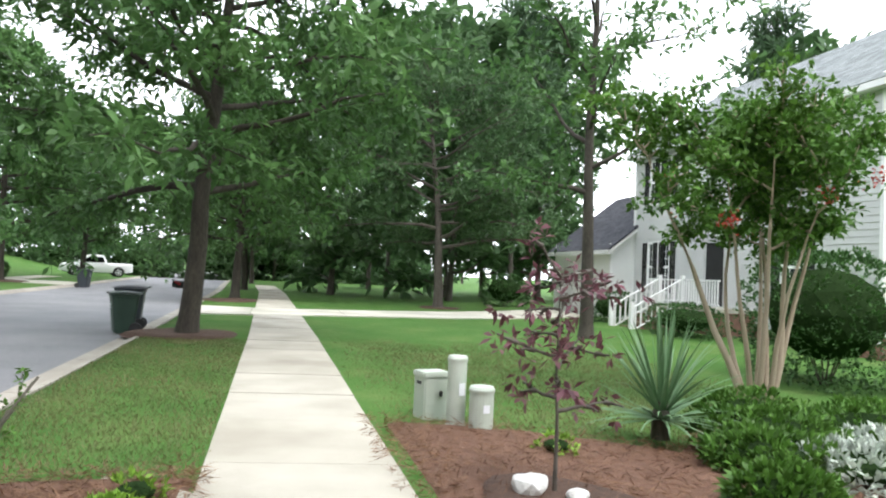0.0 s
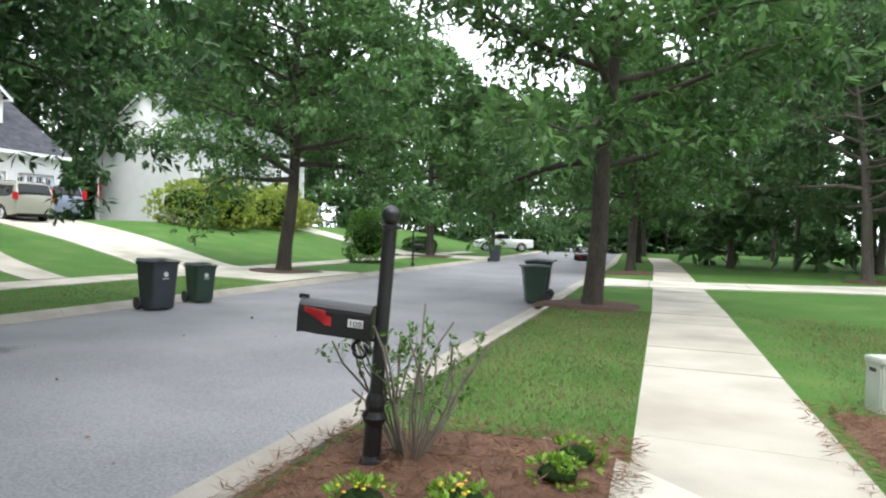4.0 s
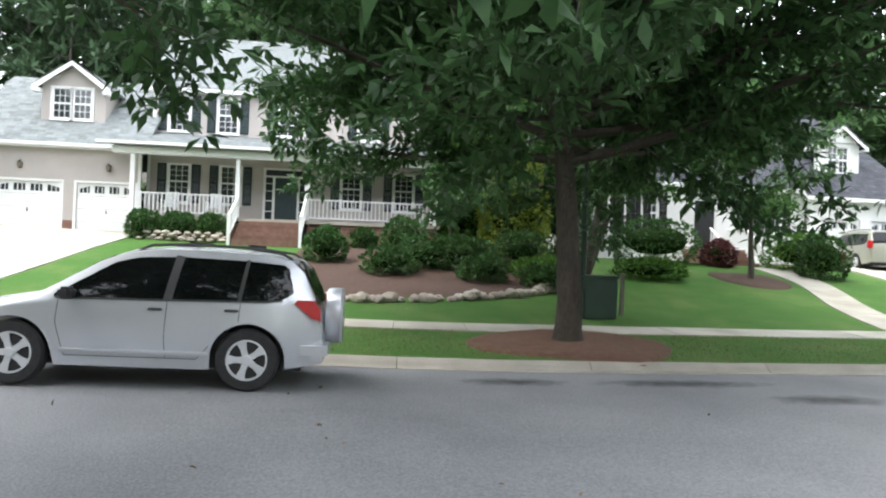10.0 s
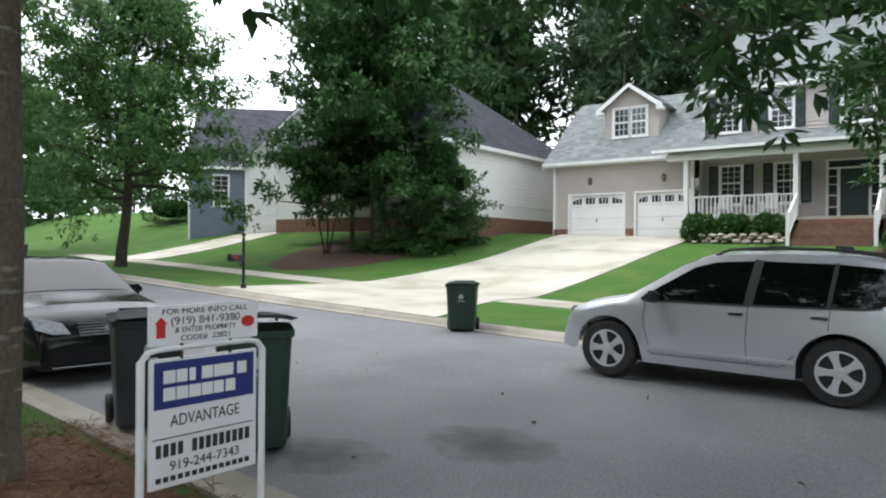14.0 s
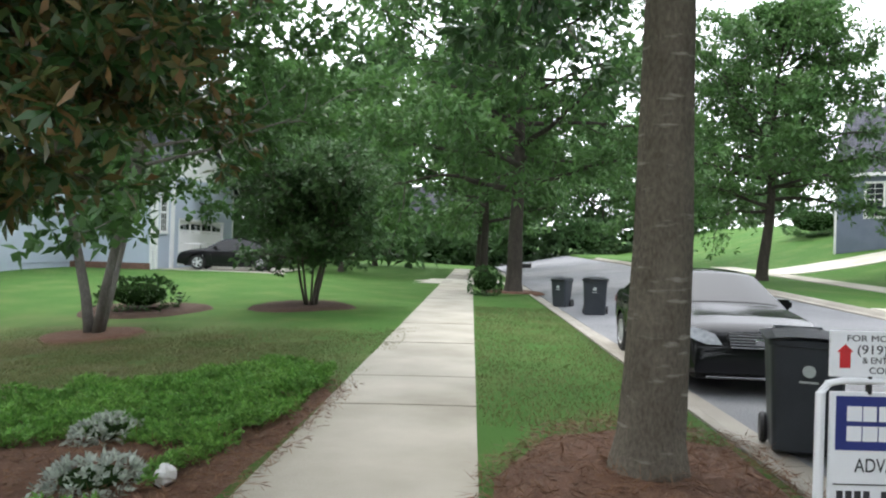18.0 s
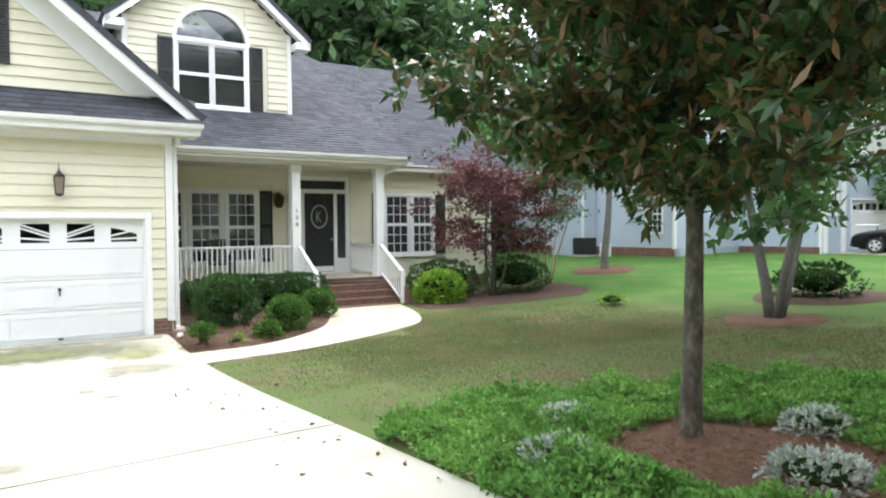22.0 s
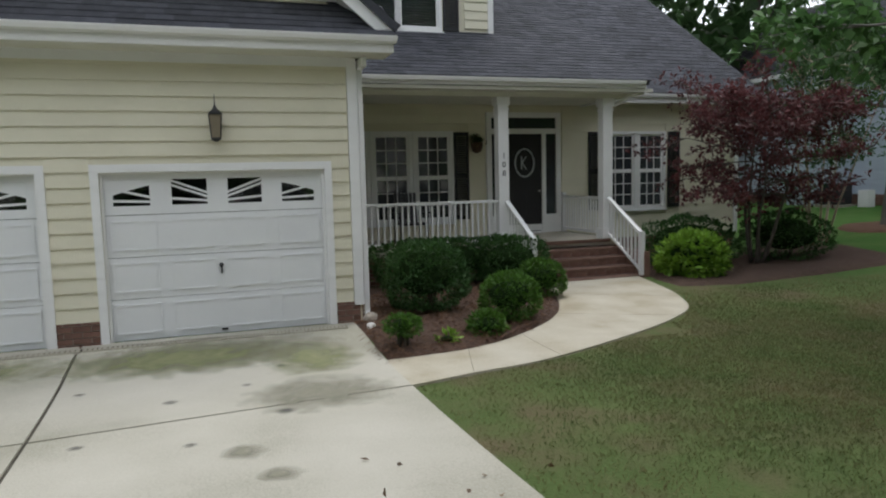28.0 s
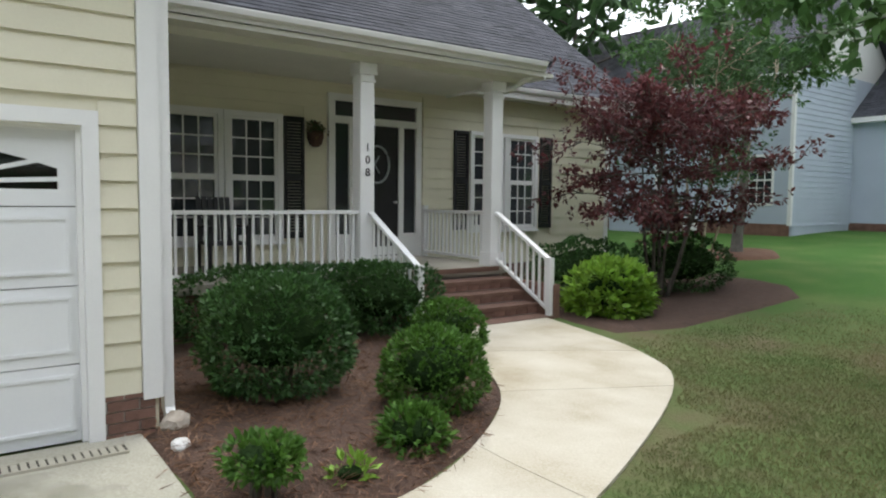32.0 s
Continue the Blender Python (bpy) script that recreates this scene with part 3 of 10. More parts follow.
nl.new(fleck_mix.outputs["Result"], bark_in)
near_oak = make_tree("street_oak", 21, 11.5, 0.25, 3.7, 7.0, broad, 56, 14000, 0.25, 0.095, M_DARKOAK, bark=M_NEARBARK, rise=0.3, sag=0.09, flare=1.6)
near_oak.matrix_basis = pose(-1.16, 12.49, 0.0, 0, 0, 60)
tagged(near_oak, "street oak with a tall grey lightly banded trunk", "tree", "street trees")
# lawn trees
lawn_oak = make_tree("lawn_oak", 31, 12.5, 0.24, 2.6, 5.6, dome, 44, 5000, 0.30, 0.12, M_WOODS, rise=0.45, sag=0.1)
lawn_oak.matrix_basis = pose(8.0, 49.5, gz(8.0, 49.5))
tagged(lawn_oak, "dark spreading oak standing on the neighbour's lawn", "tree")
big_oak = make_tree("lawn_oak", 37, 15.0, 0.40, 2.4, 4.4, lambda s: 1.0 - 0.62 * s * s, 110, 15000, 0.30, 0.13, M_DARKOAK, bark=M_DARKBARK, rise=0.2, sag=0.05, twig=0.8)
big_oak.matrix_basis = pose(-24, -4.2, gz(-24, -4.2))
tagged(big_oak, "large cone-shaped dense green oak in a mulched island", "tree")
by_oak = make_tree("lawn_tree", 38, 7.5, 0.13, 2.5, 1.8, dome, 26, 2400, 0.30, 0.13, M_DARKOAK, bark=M_DARKBARK, rise=0.3)
by_oak.matrix_basis = pose(-23.76, -5.67, gz(-23.76, -5.67))
tagged(by_oak, "slim dark-trunked tree under the large oak", "tree")
stem_tree = make_tree("lawn_tree", 39, 5.5, 0.06, 2.4, 1.4, dome, 24, 1800, 0.28, 0.12, M_DARKOAK, bark=M_DARKBARK, stems=3, rise=0.4)
stem_tree.matrix_basis = pose(-22.8, -6.45, gz(-22.8, -6.45))
tagged(stem_tree, "small tree on three thin dark stems", "tree")
yew = make_tree("conifer", 40, 4.9, 0.12, 0.12, 2.4, lambda s: 1.0 - 0.85 * s, 90, 7000, 0.20, 0.07, M_DARKOAK, bark=M_DARKBARK, rise=0.15, twig=0.5)
yew.matrix_basis = pose(-24.7, -1.2, gz(-24.7, -1.2))
tagged(yew, "dark cone-shaped conifer branching to the ground", "tree")
fork_tree = make_tree("lawn_tree", 41, 8.5, 0.17, 2.4, 4.0, dome, 26, 3000, 0.27, 0.12, M_OAK, stems=3, rise=0.4)
fork_tree.matrix_basis = pose(-22.5, 26.2, gz(-22.5, 26.2))
tagged(fork_tree, "forked lawn tree with dark branching trunk", "tree")
small_w = make_tree("lawn_tree", 43, 6.5, 0.12, 2.4, 2.6, dome, 18, 3400, 0.20, 0.08, M_OAK)
small_w.matrix_basis = pose(-23.5, 33.2, gz(-23.5, 33.2))
tagged(small_w, "small green lawn tree in a mulch ring", "tree")
M_LICHEN = mat("lichen_bark", (0.055, 0.048, 0.036), (0.20, 0.185, 0.14), scale=9, rough=0.95, bump=0.9, bscale=30, fine=0.5, stretch=(1, 1, 0.6), third=(0.10, 0.088, 0.066))
magnolia = make_tree("magnolia_tree", 52, 6.3, 0.085, 1.85, 1.75, dome, 60, 8600, 0.14, 0.055, M_MAG, bark=M_LICHEN, rise=0.5, sag=0.05, per=7, spread=1.0, twig=0.5, flare=1.35)
magnolia.matrix_basis = pose(3.53, 13.2, 0.02, 0, 0, 25)
tagged(magnolia, "young magnolia with glossy green and rusty brown leaves", "tree")
cherry = make_tree("cherry_tree", 53, 9.2, 0.10, 2.2, 4.8, dome, 40, 6500, 0.22, 0.12, M_OAK, bark=M_GREYBARK, stems=3, rise=0.5)
cherry.matrix_basis = pose(7.66, 5.2, gz(7.66, 5.2))
tagged(cherry, "green cherry tree with a low-forked grey trunk", "tree")
round_tree = make_tree("ornamental_tree", 57, 4.2, 0.05, 0.9, 1.75, dome, 40, 3600, 0.18, 0.09, M_WOODS, stems=6, rise=0.5)
round_tree.matrix_basis = pose(5.0, -0.3, gz(5.0, -0.3))
tagged(round_tree, "low round many-stemmed green tree on the lawn", "tree")
slim = make_tree("crape_myrtle", 59, 5.6, 0.045, 1.5, 1.25, vase, 26, 2200, 0.10, 0.045, M_WOODS, bark=M_MYRTLEBARK, stems=5, rise=0.9)
slim.matrix_basis = pose(17.2, 2.6, gz(17.2, 2.6))
tagged(slim, "slender crape myrtle with many bare stems", "tree")
tall_t = make_tree("lawn_tree", 61, 9.0, 0.16, 3.2, 3.0, dome, 22, 3800, 0.2, 0.08, M_OAK, bark=M_GREYBARK)
tall_t.matrix_basis = pose(18.6, -1.6, gz(18.6, -1.6))
tagged(tall_t, "tall lawn tree with a slim grey trunk", "tree")
myrtle = make_tree("crape_myrtle", 63, 4.6, 0.06, 2.3, 1.3, vase, 50, 4600, 0.11, 0.06, M_BRIGHT, bark=M_MYRTLEBARK, stems=9, rise=1.0, twig=0.5)
myrtle.matrix_basis = pose(7.2, 26.7, gz(7.2, 26.7), 0, 0, 30)
tagged(myrtle, "vase-shaped crape myrtle with pale bare stems and red flowers", "tree")
maple = make_tree("japanese_maple", 67, 4.0, 0.05, 1.3, 1.75, dome, 40, 3000, 0.11, 0.05, M_RED, stems=5, rise=0.35, sag=0.1, twig=0.5)
maple.matrix_basis = pose(16.0, 5.7, gz(16.0, 5.7))
tagged(maple, "dark red spreading Japanese maple beside the porch", "tree")
maple2 = make_tree("japanese_maple", 71, 1.75, 0.02, 0.55, 0.46, lambda s: 1.0 - 0.35 * s, 14, 90, 0.10, 0.04, M_PURPLE, sub=2, rise=0.25, sag=0.05, twig=0.35)
maple2.matrix_basis = pose(2.42, 22.56, 0.02)
tagged(maple2, "young purple-leaved Japanese maple sapling", "tree")
PINES = [make_tree("pine_tree", 73 + k, 21, 0.20, 8.5, 3.4, lambda s: 1.0 - 0.6 * s, 26, 640, 1.0, 0.20, M_PINE, per=5, fine=False, rise=0.2, twig=1.2, spread=1.1) for k in range(2)]
WOODS = [make_tree("woodland_tree", 83 + k, 16, 0.2, 0.8 + 0.6 * k, 5.0, dome, 30, 1050, 0.92, 0.45, M_WOODS, per=3, fine=False, rise=0.4, twig=1.4, sub=4) for k in range(2)]
wr = random.Random(5)
PLINE, WLINE = "tall thin-stemmed pine in the wood behind the houses", "leafy tree in the dense wood behind the houses"
spots = []
for k in range(15):
    spots.append(("p", -45 - wr.uniform(0, 10), -28 + k * 5.2 + wr.uniform(-1.5, 1.5)))
for k in range(14):
    spots.append(("w", -47 - wr.uniform(0, 6), -34 + k * 7 + wr.uniform(-2, 2)))
for k in range(11):
    spots.append(("p", 35 + wr.uniform(0, 8), -6 + k * 3.6 + wr.uniform(-1, 1)))
for k in range(6):
    spots.append(("w", 37 + wr.uniform(0, 5), -8 + k * 5 + wr.uniform(-2, 2)))
for k in range(12):
    spots.append(("w", -2 + k * 3.4 + wr.uniform(-1, 1), 66 + wr.uniform(-8, 12) if k > 1 else 95))
for k in range(7):
    spots.append(("p", 8 + k * 4 + wr.uniform(-1, 1), 60 + wr.uniform(-6, 8)))
for k in range(6):
    spots.append(("w", -24 + k * 9, -66 + wr.uniform(-5, 5)))
for k in range(5):
    spots.append(("w", 24 + k * 3, -22 - k * 5))
for k in range(5):
    spots.append(("w", -36 - 3 * (k % 2), 66 + k * 8))
for k in range(11):
    spots.append(("w", -62 + k * 9 + wr.uniform(-2, 2), -78 + wr.uniform(-6, 6)))
for k in range(6):
    spots.append(("w", 10 + k * 6, -34 - k * 6 + wr.uniform(-3, 3)))
for k in range(8):
    spots.append(("w", -44 - (k % 3) * 5, -64 + k * 6))
for k in range(9):
    spots.append(("w", -56 - 4 * (k % 2), 60 + k * 8))
for k in range(6):
    spots.append(("p", -44 - 4 * (k % 2), 62 + k * 9))
for x, y in ((-24, 112), (-14, 124), (-4, 122), (6, 112), (14, 104), (-32, 104)):
    spots.append(("w", x, y))
for x, y in ((-44, 50), (-46, 56), (-42, 63), (24, 29), (28, 25), (-42, -10)):
    spots.append(("w", x, y))
for k in range(8):
    spots.append(("p", -43 - 3 * (k % 2), -8 + 4.2 * k))
for x, y in ((34, 4), (36, -2), (33, 10), (38, 14), (31, -8)):
    spots.append(("w", x, y))
for x, y in ((-39, 24), (-41, 30), (-38, 18.5), (-40, 12), (-42, 36)):
    spots.append(("w", x, y))
for k in range(9):
    spots.append(("w", -50 + k * 12, 138 + wr.uniform(-6, 6)))
# the street's end stays open
bearing = lambda q: math.degrees(math.atan2(q[1], q[2] - 17.9))
spots = [q for q in spots if not (-14 < q[1] < 16 and -84 < q[2] < -50) and not -149 < bearing(q) < -139 and not (24 < bearing(q) < 33 and q[2] > 45)]
for i, (kind, x, y) in enumerate(spots):
    if kind == "p":
        put(PINES[i % 2], x, y, wr.uniform(0.85, 1.15), wr.uniform(0, 360), PLINE, group="woods")
    else:
        put(WOODS[i % 2], x, y, wr.uniform(0.85, 1.2), wr.uniform(0, 360), WLINE, group="woods")
for x, y, s, z in ((9.0, -20.0, 0.85, 1.0), (14.0, -22.0, 0.9, 1.1), (20.0, -16.0, 1.0, 1.2)):
    put(src_far if y < -10 else src_a, x, y, s, 50 * x, "lawn tree with a high green canopy", sz=z)
# a thick-stemmed tree before the neighbour's house
stout = make_tree("lawn_tree", 45, 15.0, 0.21, 3.8, 4.4, dome, 18, 1100, 0.30, 0.12, M_OAK, bark=M_DARKBARK, rise=0.8)
stout.matrix_basis = pose(9.3, 36.5, gz(9.3, 36.5), 0, 0, 200)
tagged(stout, "tall tree with a thick dark trunk and sparse crown", "tree")
for ob in (src_a, src_b, src_far, *PINES, *WOODS):
    for o in [*ob.children_recursive, ob]:
        bpy.data.objects.remove(o)

# ---- the yellow house ----
def siding(parent, material, x, y0, y1, z0, z1, holes=(), step=0.185, face=-1, top=None, axis_x=False, lap=0.032):
    """Overlapping boards on a wall that faces -x (or along y when axis_x), broken at the holes (a0, a1, z0, z1).
    top(z): the run (a0, a1) of the wall at that height, for gables."""
    n = int(math.ceil((z1 - z0) / step))
    for i in range(n):
        a, b = z0 + i * step, min(z1, z0 + (i + 1) * step)
        runs = [top((a + b) / 2) if top else (y0, y1)]
        for h0, h1, hz0, hz1 in holes:
            if hz0 < b - 0.01 and hz1 > a + 0.01:
                runs = [r for u, v in runs for r in ((u, min(v, h0)), (max(u, h1), v)) if r[1] - r[0] > 0.03]
        for u, v in runs:
            bm = bmesh.new()
            poly = [(0, a - 0.008), (lap * face, a - 0.008), (0.006 * face, b), (0, b)]
            lo = [bm.verts.new((x + d, u, z) if not axis_x else (u, x + d, z)) for d, z in poly]
            hi = [bm.verts.new((x + d, v, z) if not axis_x else (v, x + d, z)) for d, z in poly]
            bm.faces.new(lo)
            bm.faces.new(hi[::-1])
            for k in range(4):
                bm.faces.new((lo[k], hi[k], hi[(k + 1) % 4], lo[(k + 1) % 4]))
            part("siding_board", bm, material, parent)


def window(parent, x, y0, y1, z0, z1, cols=3, rows=6, trim=0.09, blind=False, name="window", face=-1, glass=None):
    """A sash window on a wall facing -x: casing, sill, two sashes, bars and a pane."""
    w = new(name)
    w.parent = parent
    bm = bmesh.new()
    f = face
    for a, b, c, d in ((y0 - trim, y0, z0 - trim, z1 + trim), (y1, y1 + trim, z0 - trim, z1 + trim), (y0, y1, z1, z1 + trim), (y0, y1, z0 - trim, z0)):
        box(bm, *sorted((x, x + 0.045 * f)), a, b, c, d)
    part("casing", bm, M_WHITE, w)
    part("sill", bx(*sorted((x + 0.002 * f, x + 0.08 * f)), y0 - trim - 0.03, y1 + trim + 0.03, z0 - trim - 0.03, z0 - trim + 0.01), M_WHITE, w)
    part("pane", bx(*sorted((x - 0.016 * f, x - 0.011 * f)), y0, y1, z0, z1), glass or M_GLASS, w)
    mid = (z0 + z1) / 2
    for k, (a, b) in enumerate(((z0, mid), (mid, z1))):
        bm = bmesh.new()
        o = 0.0 if k else 0.012
        s0, s1 = sorted((x - (0.03 - o) * f, x + (0.004 + o) * f))
        for u0, u1, v0, v1 in ((y0, y0 + 0.05, a, b), (y1 - 0.05, y1, a, b), (y0 + 0.05, y1 - 0.05, a, a + 0.045), (y0 + 0.05, y1 - 0.05, b - 0.045, b)):
            box(bm, s0, s1, u0, u1, v0, v1)
        part("sash", bm, M_WHITE, w)
        if cols:
            bm = bmesh.new()
            hr = rows // 2
            for c in range(1, cols):
                yy = y0 + 0.05 + (y1 - y0 - 0.1) * c / cols
                part("glazing_bar", bx(s0 + 0.008, s1 - 0.008, yy - 0.011, yy + 0.011, a + 0.045, b - 0.045), M_WHITE, w)
            for r in range(1, hr):
                zz = a + 0.045 + (b - a - 0.09) * r / hr
                part("glazing_bar", bx(s0 + 0.008, s1 - 0.008, y0 + 0.05, y1 - 0.05, zz - 0.011, zz + 0.011), M_WHITE, w)
    if blind:
        bm = bmesh.new()
        z = z0 + 0.05
        while z < z1 - 0.03:
            box(bm, *sorted((x - 0.10 * f, x - 0.075 * f)), y0, y1, z, z + 0.02)
            z += 0.055
        part("blind", bm, M_BLIND, w)
    return w


def holed(x0, x1, y0, y1, z0, z1, holes=(), axis_x=False, bm=None):
    """A wall slab with rectangular openings through it."""
    bm = bm or bmesh.new()
    ys = sorted({y0, y1, *(min(max(v, y0), y1) for h in holes for v in h[:2])})
    zs = sorted({z0, z1, *(min(max(v, z0), z1) for h in holes for v in h[2:])})
    for a, b in zip(ys, ys[1:]):
        run0 = None
        for c, d in zip(zs, zs[1:]):
            inside = any(h[0] < (a + b) / 2 < h[1] and h[2] < (c + d) / 2 < h[3] for h in holes)
            if not inside and run0 is None:
                run0 = c
            if run0 is not None and (inside or d == zs[-1]):
                top = c if inside else d
                if axis_x:
                    box(bm, a, b, x0, x1, run0, top)
                else:
                    box(bm, x0, x1, a, b, run0, top)
                run0 = None
    return bm


def shutter(parent, x, y0, y1, z0, z1, face=-1):
    """A panelled shutter on a wall facing -x."""
    s = new("shutter")
    s.parent = parent
    w = 0.05
    zm = (z0 + z1) / 2
    bm = bmesh.new()
    a, b = sorted((x + 0.012 * face, x + 0.05 * face))
    for u0, u1, v0, v1 in ((y0, y0 + w, z0, z1), (y1 - w, y1, z0, z1), (y0 + w, y1 - w, z0, z0 + 0.07), (y0 + w, y1 - w, z1 - 0.07, z1), (y0 + w, y1 - w, zm - 0.04, zm + 0.04)):
        box(bm, a, b, u0, u1, v0, v1)
    part("shutter_frame", bm, M_BLACK, s)
    bm = bmesh.new()
    for v0, v1 in ((z0 + 0.07, zm - 0.04), (zm + 0.04, z1 - 0.07)):
        z = v0
        while z < v1 - 0.01:
            c, d = sorted((x + 0.012 * face, x + 0.035 * face))
            box(bm, c, d, y0 + w, y1 - w, z, min(v1, z + 0.035))
            z += 0.05
    part("louvre", bm, M_BLACK, s)
    return s


def brickwork(parent, x, y0, y1, z0, z1, face=-1, material=None, axis_x=False, bl=0.20, bh=0.065, gap=0.012, cap=320):
    """Bricks standing proud of a mortar bed, on a wall facing -x (or along x, facing -y, when axis_x)."""
    f = face
    def slab(u0, u1, v0, v1, d0, d1):
        lo, hi = sorted((x + d0 * f, x + d1 * f))
        return bx(u0, u1, lo, hi, v0, v1) if axis_x else bx(lo, hi, u0, u1, v0, v1)
    part("mortar_bed", slab(y0, y1, z0, z1, -0.05, 0.004), M_MORTAR, parent)
    shared = {}
    r, z, n = 0, z0 + gap, 0
    while z + 0.02 < z1:
        h = min(bh, z1 - z)
        y = y0 - (bl / 2 if r % 2 else 0)
        while y < y1:
            u0, u1 = max(y, y0), min(y + bl, y1)
            if u1 - u0 > 0.03 and n < cap:
                key = (round(u1 - u0, 2), round(h, 3))
                if key not in shared:
                    w = u1 - u0
                    shared[key] = mesh_of(bx(-0.01, 0.01, -w / 2, w / 2, -h / 2, h / 2) if not axis_x else bx(-w / 2, w / 2, -0.01, 0.01, -h / 2, h / 2), "brick")
                    shared[key].materials.append(material or M_BRICK)
                c = x + 0.006 * f
                ob = new("brick", shared[key])
                ob.parent = parent
                ob.matrix_basis = pose((u0 + u1) / 2, c, z + h / 2) if axis_x else pose(c, (u0 + u1) / 2, z + h / 2)
                n += 1
            y += bl + gap
        z += bh + gap
        r += 1


def roof_plane(parent, corners, material, thick=0.10, courses=0.16, name="roof", label=""):
    """A roof slope: corners in order, the first two along the eave; shingle courses as low steps."""
    p = [Vector(c) for c in corners]
    nrm = (p[1] - p[0]).cross(p[2] - p[1]).normalized()
    if nrm.z < 0:
        nrm = -nrm
    bm = bmesh.new()
    hi = [bm.verts.new(v) for v in p]
    lo = [bm.verts.new(v - nrm * thick) for v in p]
    bm.faces.new(hi)
    bm.faces.new(lo[::-1])
    for i in range(len(p)):
        j = (i + 1) % len(p)
        bm.faces.new((hi[i], lo[i], lo[j], hi[j]))
    r = part(name, bm, material, parent, label)
    e = (p[1] - p[0]).normalized()
    up = nrm.cross(e)
    if up.z < 0:
        up = -up
    uv = [((v - p[0]).dot(e), (v - p[0]).dot(up)) for v in p]
    top = max(v for _, v in uv)
    bm = bmesh.new()
    k = 0
    rnd = random.Random(11)
    while k * courses < top - 0.02:
        a, b = k * courses, min(top, (k + 1) * courses)
        m = min(b - 0.002, a + 0.02)
        xs = []
        for (u0, v0), (u1, v1) in zip(uv, uv[1:] + uv[:1]):
            if (v0 - m) * (v1 - m) < 0:
                xs.append(u0 + (u1 - u0) * (m - v0) / (v1 - v0))
        xs2 = []
        for (u0, v0), (u1, v1) in zip(uv, uv[1:] + uv[:1]):
            if (v0 - b + 0.003) * (v1 - b + 0.003) < 0:
                xs2.append(u0 + (u1 - u0) * (b - 0.003 - v0) / (v1 - v0))
        if len(xs) >= 2 and len(xs2) >= 2:
            l0, l1 = max(min(xs), min(xs2)), min(max(xs), max(xs2))
            u = l0 - rnd.uniform(0, 0.3)
            while u < l1:
                s0, s1 = max(u, l0), min(u + 0.31, l1)
                if s1 - s0 > 0.03:
                    q = rnd.uniform(0.010, 0.016)
                    vs = [p[0] + e * s0 + up * a + nrm * q, p[0] + e * s1 + up * a + nrm * q, p[0] + e * s1 + up * b + nrm * 0.004, p[0] + e * s0 + up * b + nrm * 0.004,
                          p[0] + e * s0 + up * a + nrm * 0.001, p[0] + e * s1 + up * a + nrm * 0.001]
                    w = [bm.verts.new(v) for v in vs]
                    bm.faces.new(w[:4])
                    bm.faces.new((w[4], w[5], w[1], w[0]))
                u += 0.315
        k += 1
    sh = part("shingles", bm, material, r)
    tagged(sh, kind="stuff")
    return r


def gutter(parent, x, y0, y1, z):
    bm = bmesh.new()
    prism(bm, [(0, 0.02), (-0.085, 0.035), (-0.105, 0.09), (-0.105, 0.105), (-0.09, 0.105), (-0.085, 0.05), (-0.01, 0.035), (-0.01, 0.105), (0, 0.105)], y1 - y0, Matrix.Translation((x, y1, z)) @ XZ)
    return part("gutter", bm, M_WHITE, parent)


M_BLIND = mat("window_blind", (0.13, 0.13, 0.125), (0.17, 0.17, 0.16), rough=0.7)
M_STEPBRICK = mat("step_brick", (0.13, 0.07, 0.05), (0.20, 0.115, 0.085), scale=5, rough=0.9, bump=0.4, vary=0.15)
M_CHROME_D = mat("satin_nickel", (0.45, 0.44, 0.42), (0.5, 0.49, 0.47), rough=0.3, metal=1.0)
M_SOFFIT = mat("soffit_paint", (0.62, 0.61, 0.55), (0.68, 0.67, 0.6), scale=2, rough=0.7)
home = thing("house", 0, 0, 0, label="pale yellow clapboard house with white trim and black shutters", category="house")
gw = new("garage_wall")
gw.parent = home
DOORS = ((15.48, 18.24), (18.93, 21.69))
bm = bmesh.new()
for a, b, c, d in ((15.02, 15.48, -0.6, 3.1), (18.24, 18.93, -0.6, 3.1), (21.69, 22.15, -0.6, 3.1), (15.48, 18.24, 1.77, 3.1), (18.93, 21.69, 1.77, 3.1)):
    box(bm, 13.815, 14.0, a, b, c, d)
box(bm, 14.0, 23, 15.02, 15.2, -0.6, 3.4)
box(bm, 14.0, 23, 21.95, 22.15, -0.6, 3.4)
part("wall_core", bm, M_YELLOW, gw)
siding(gw, M_YELLOW, 13.815, 15.14, 22.03, -0.06, 3.24, [(15.38, 18.34, -1, 1.88), (18.83, 21.79, -1, 1.88)])
for a, b in ((15.05, 15.38), (18.34, 18.83), (21.79, 22.12)):
    brickwork(gw, 13.80, a, b, -0.42, -0.07)
for y0, y1 in ((15.0, 15.13), (22.04, 22.17)):
    part("corner_board", bx(13.77, 13.83, y0, y1, -0.12, 3.24), M_WHITE, gw)
part("corner_board", bx(13.8, 13.92, 14.985, 15.03, -0.12, 3.1), M_WHITE, gw)


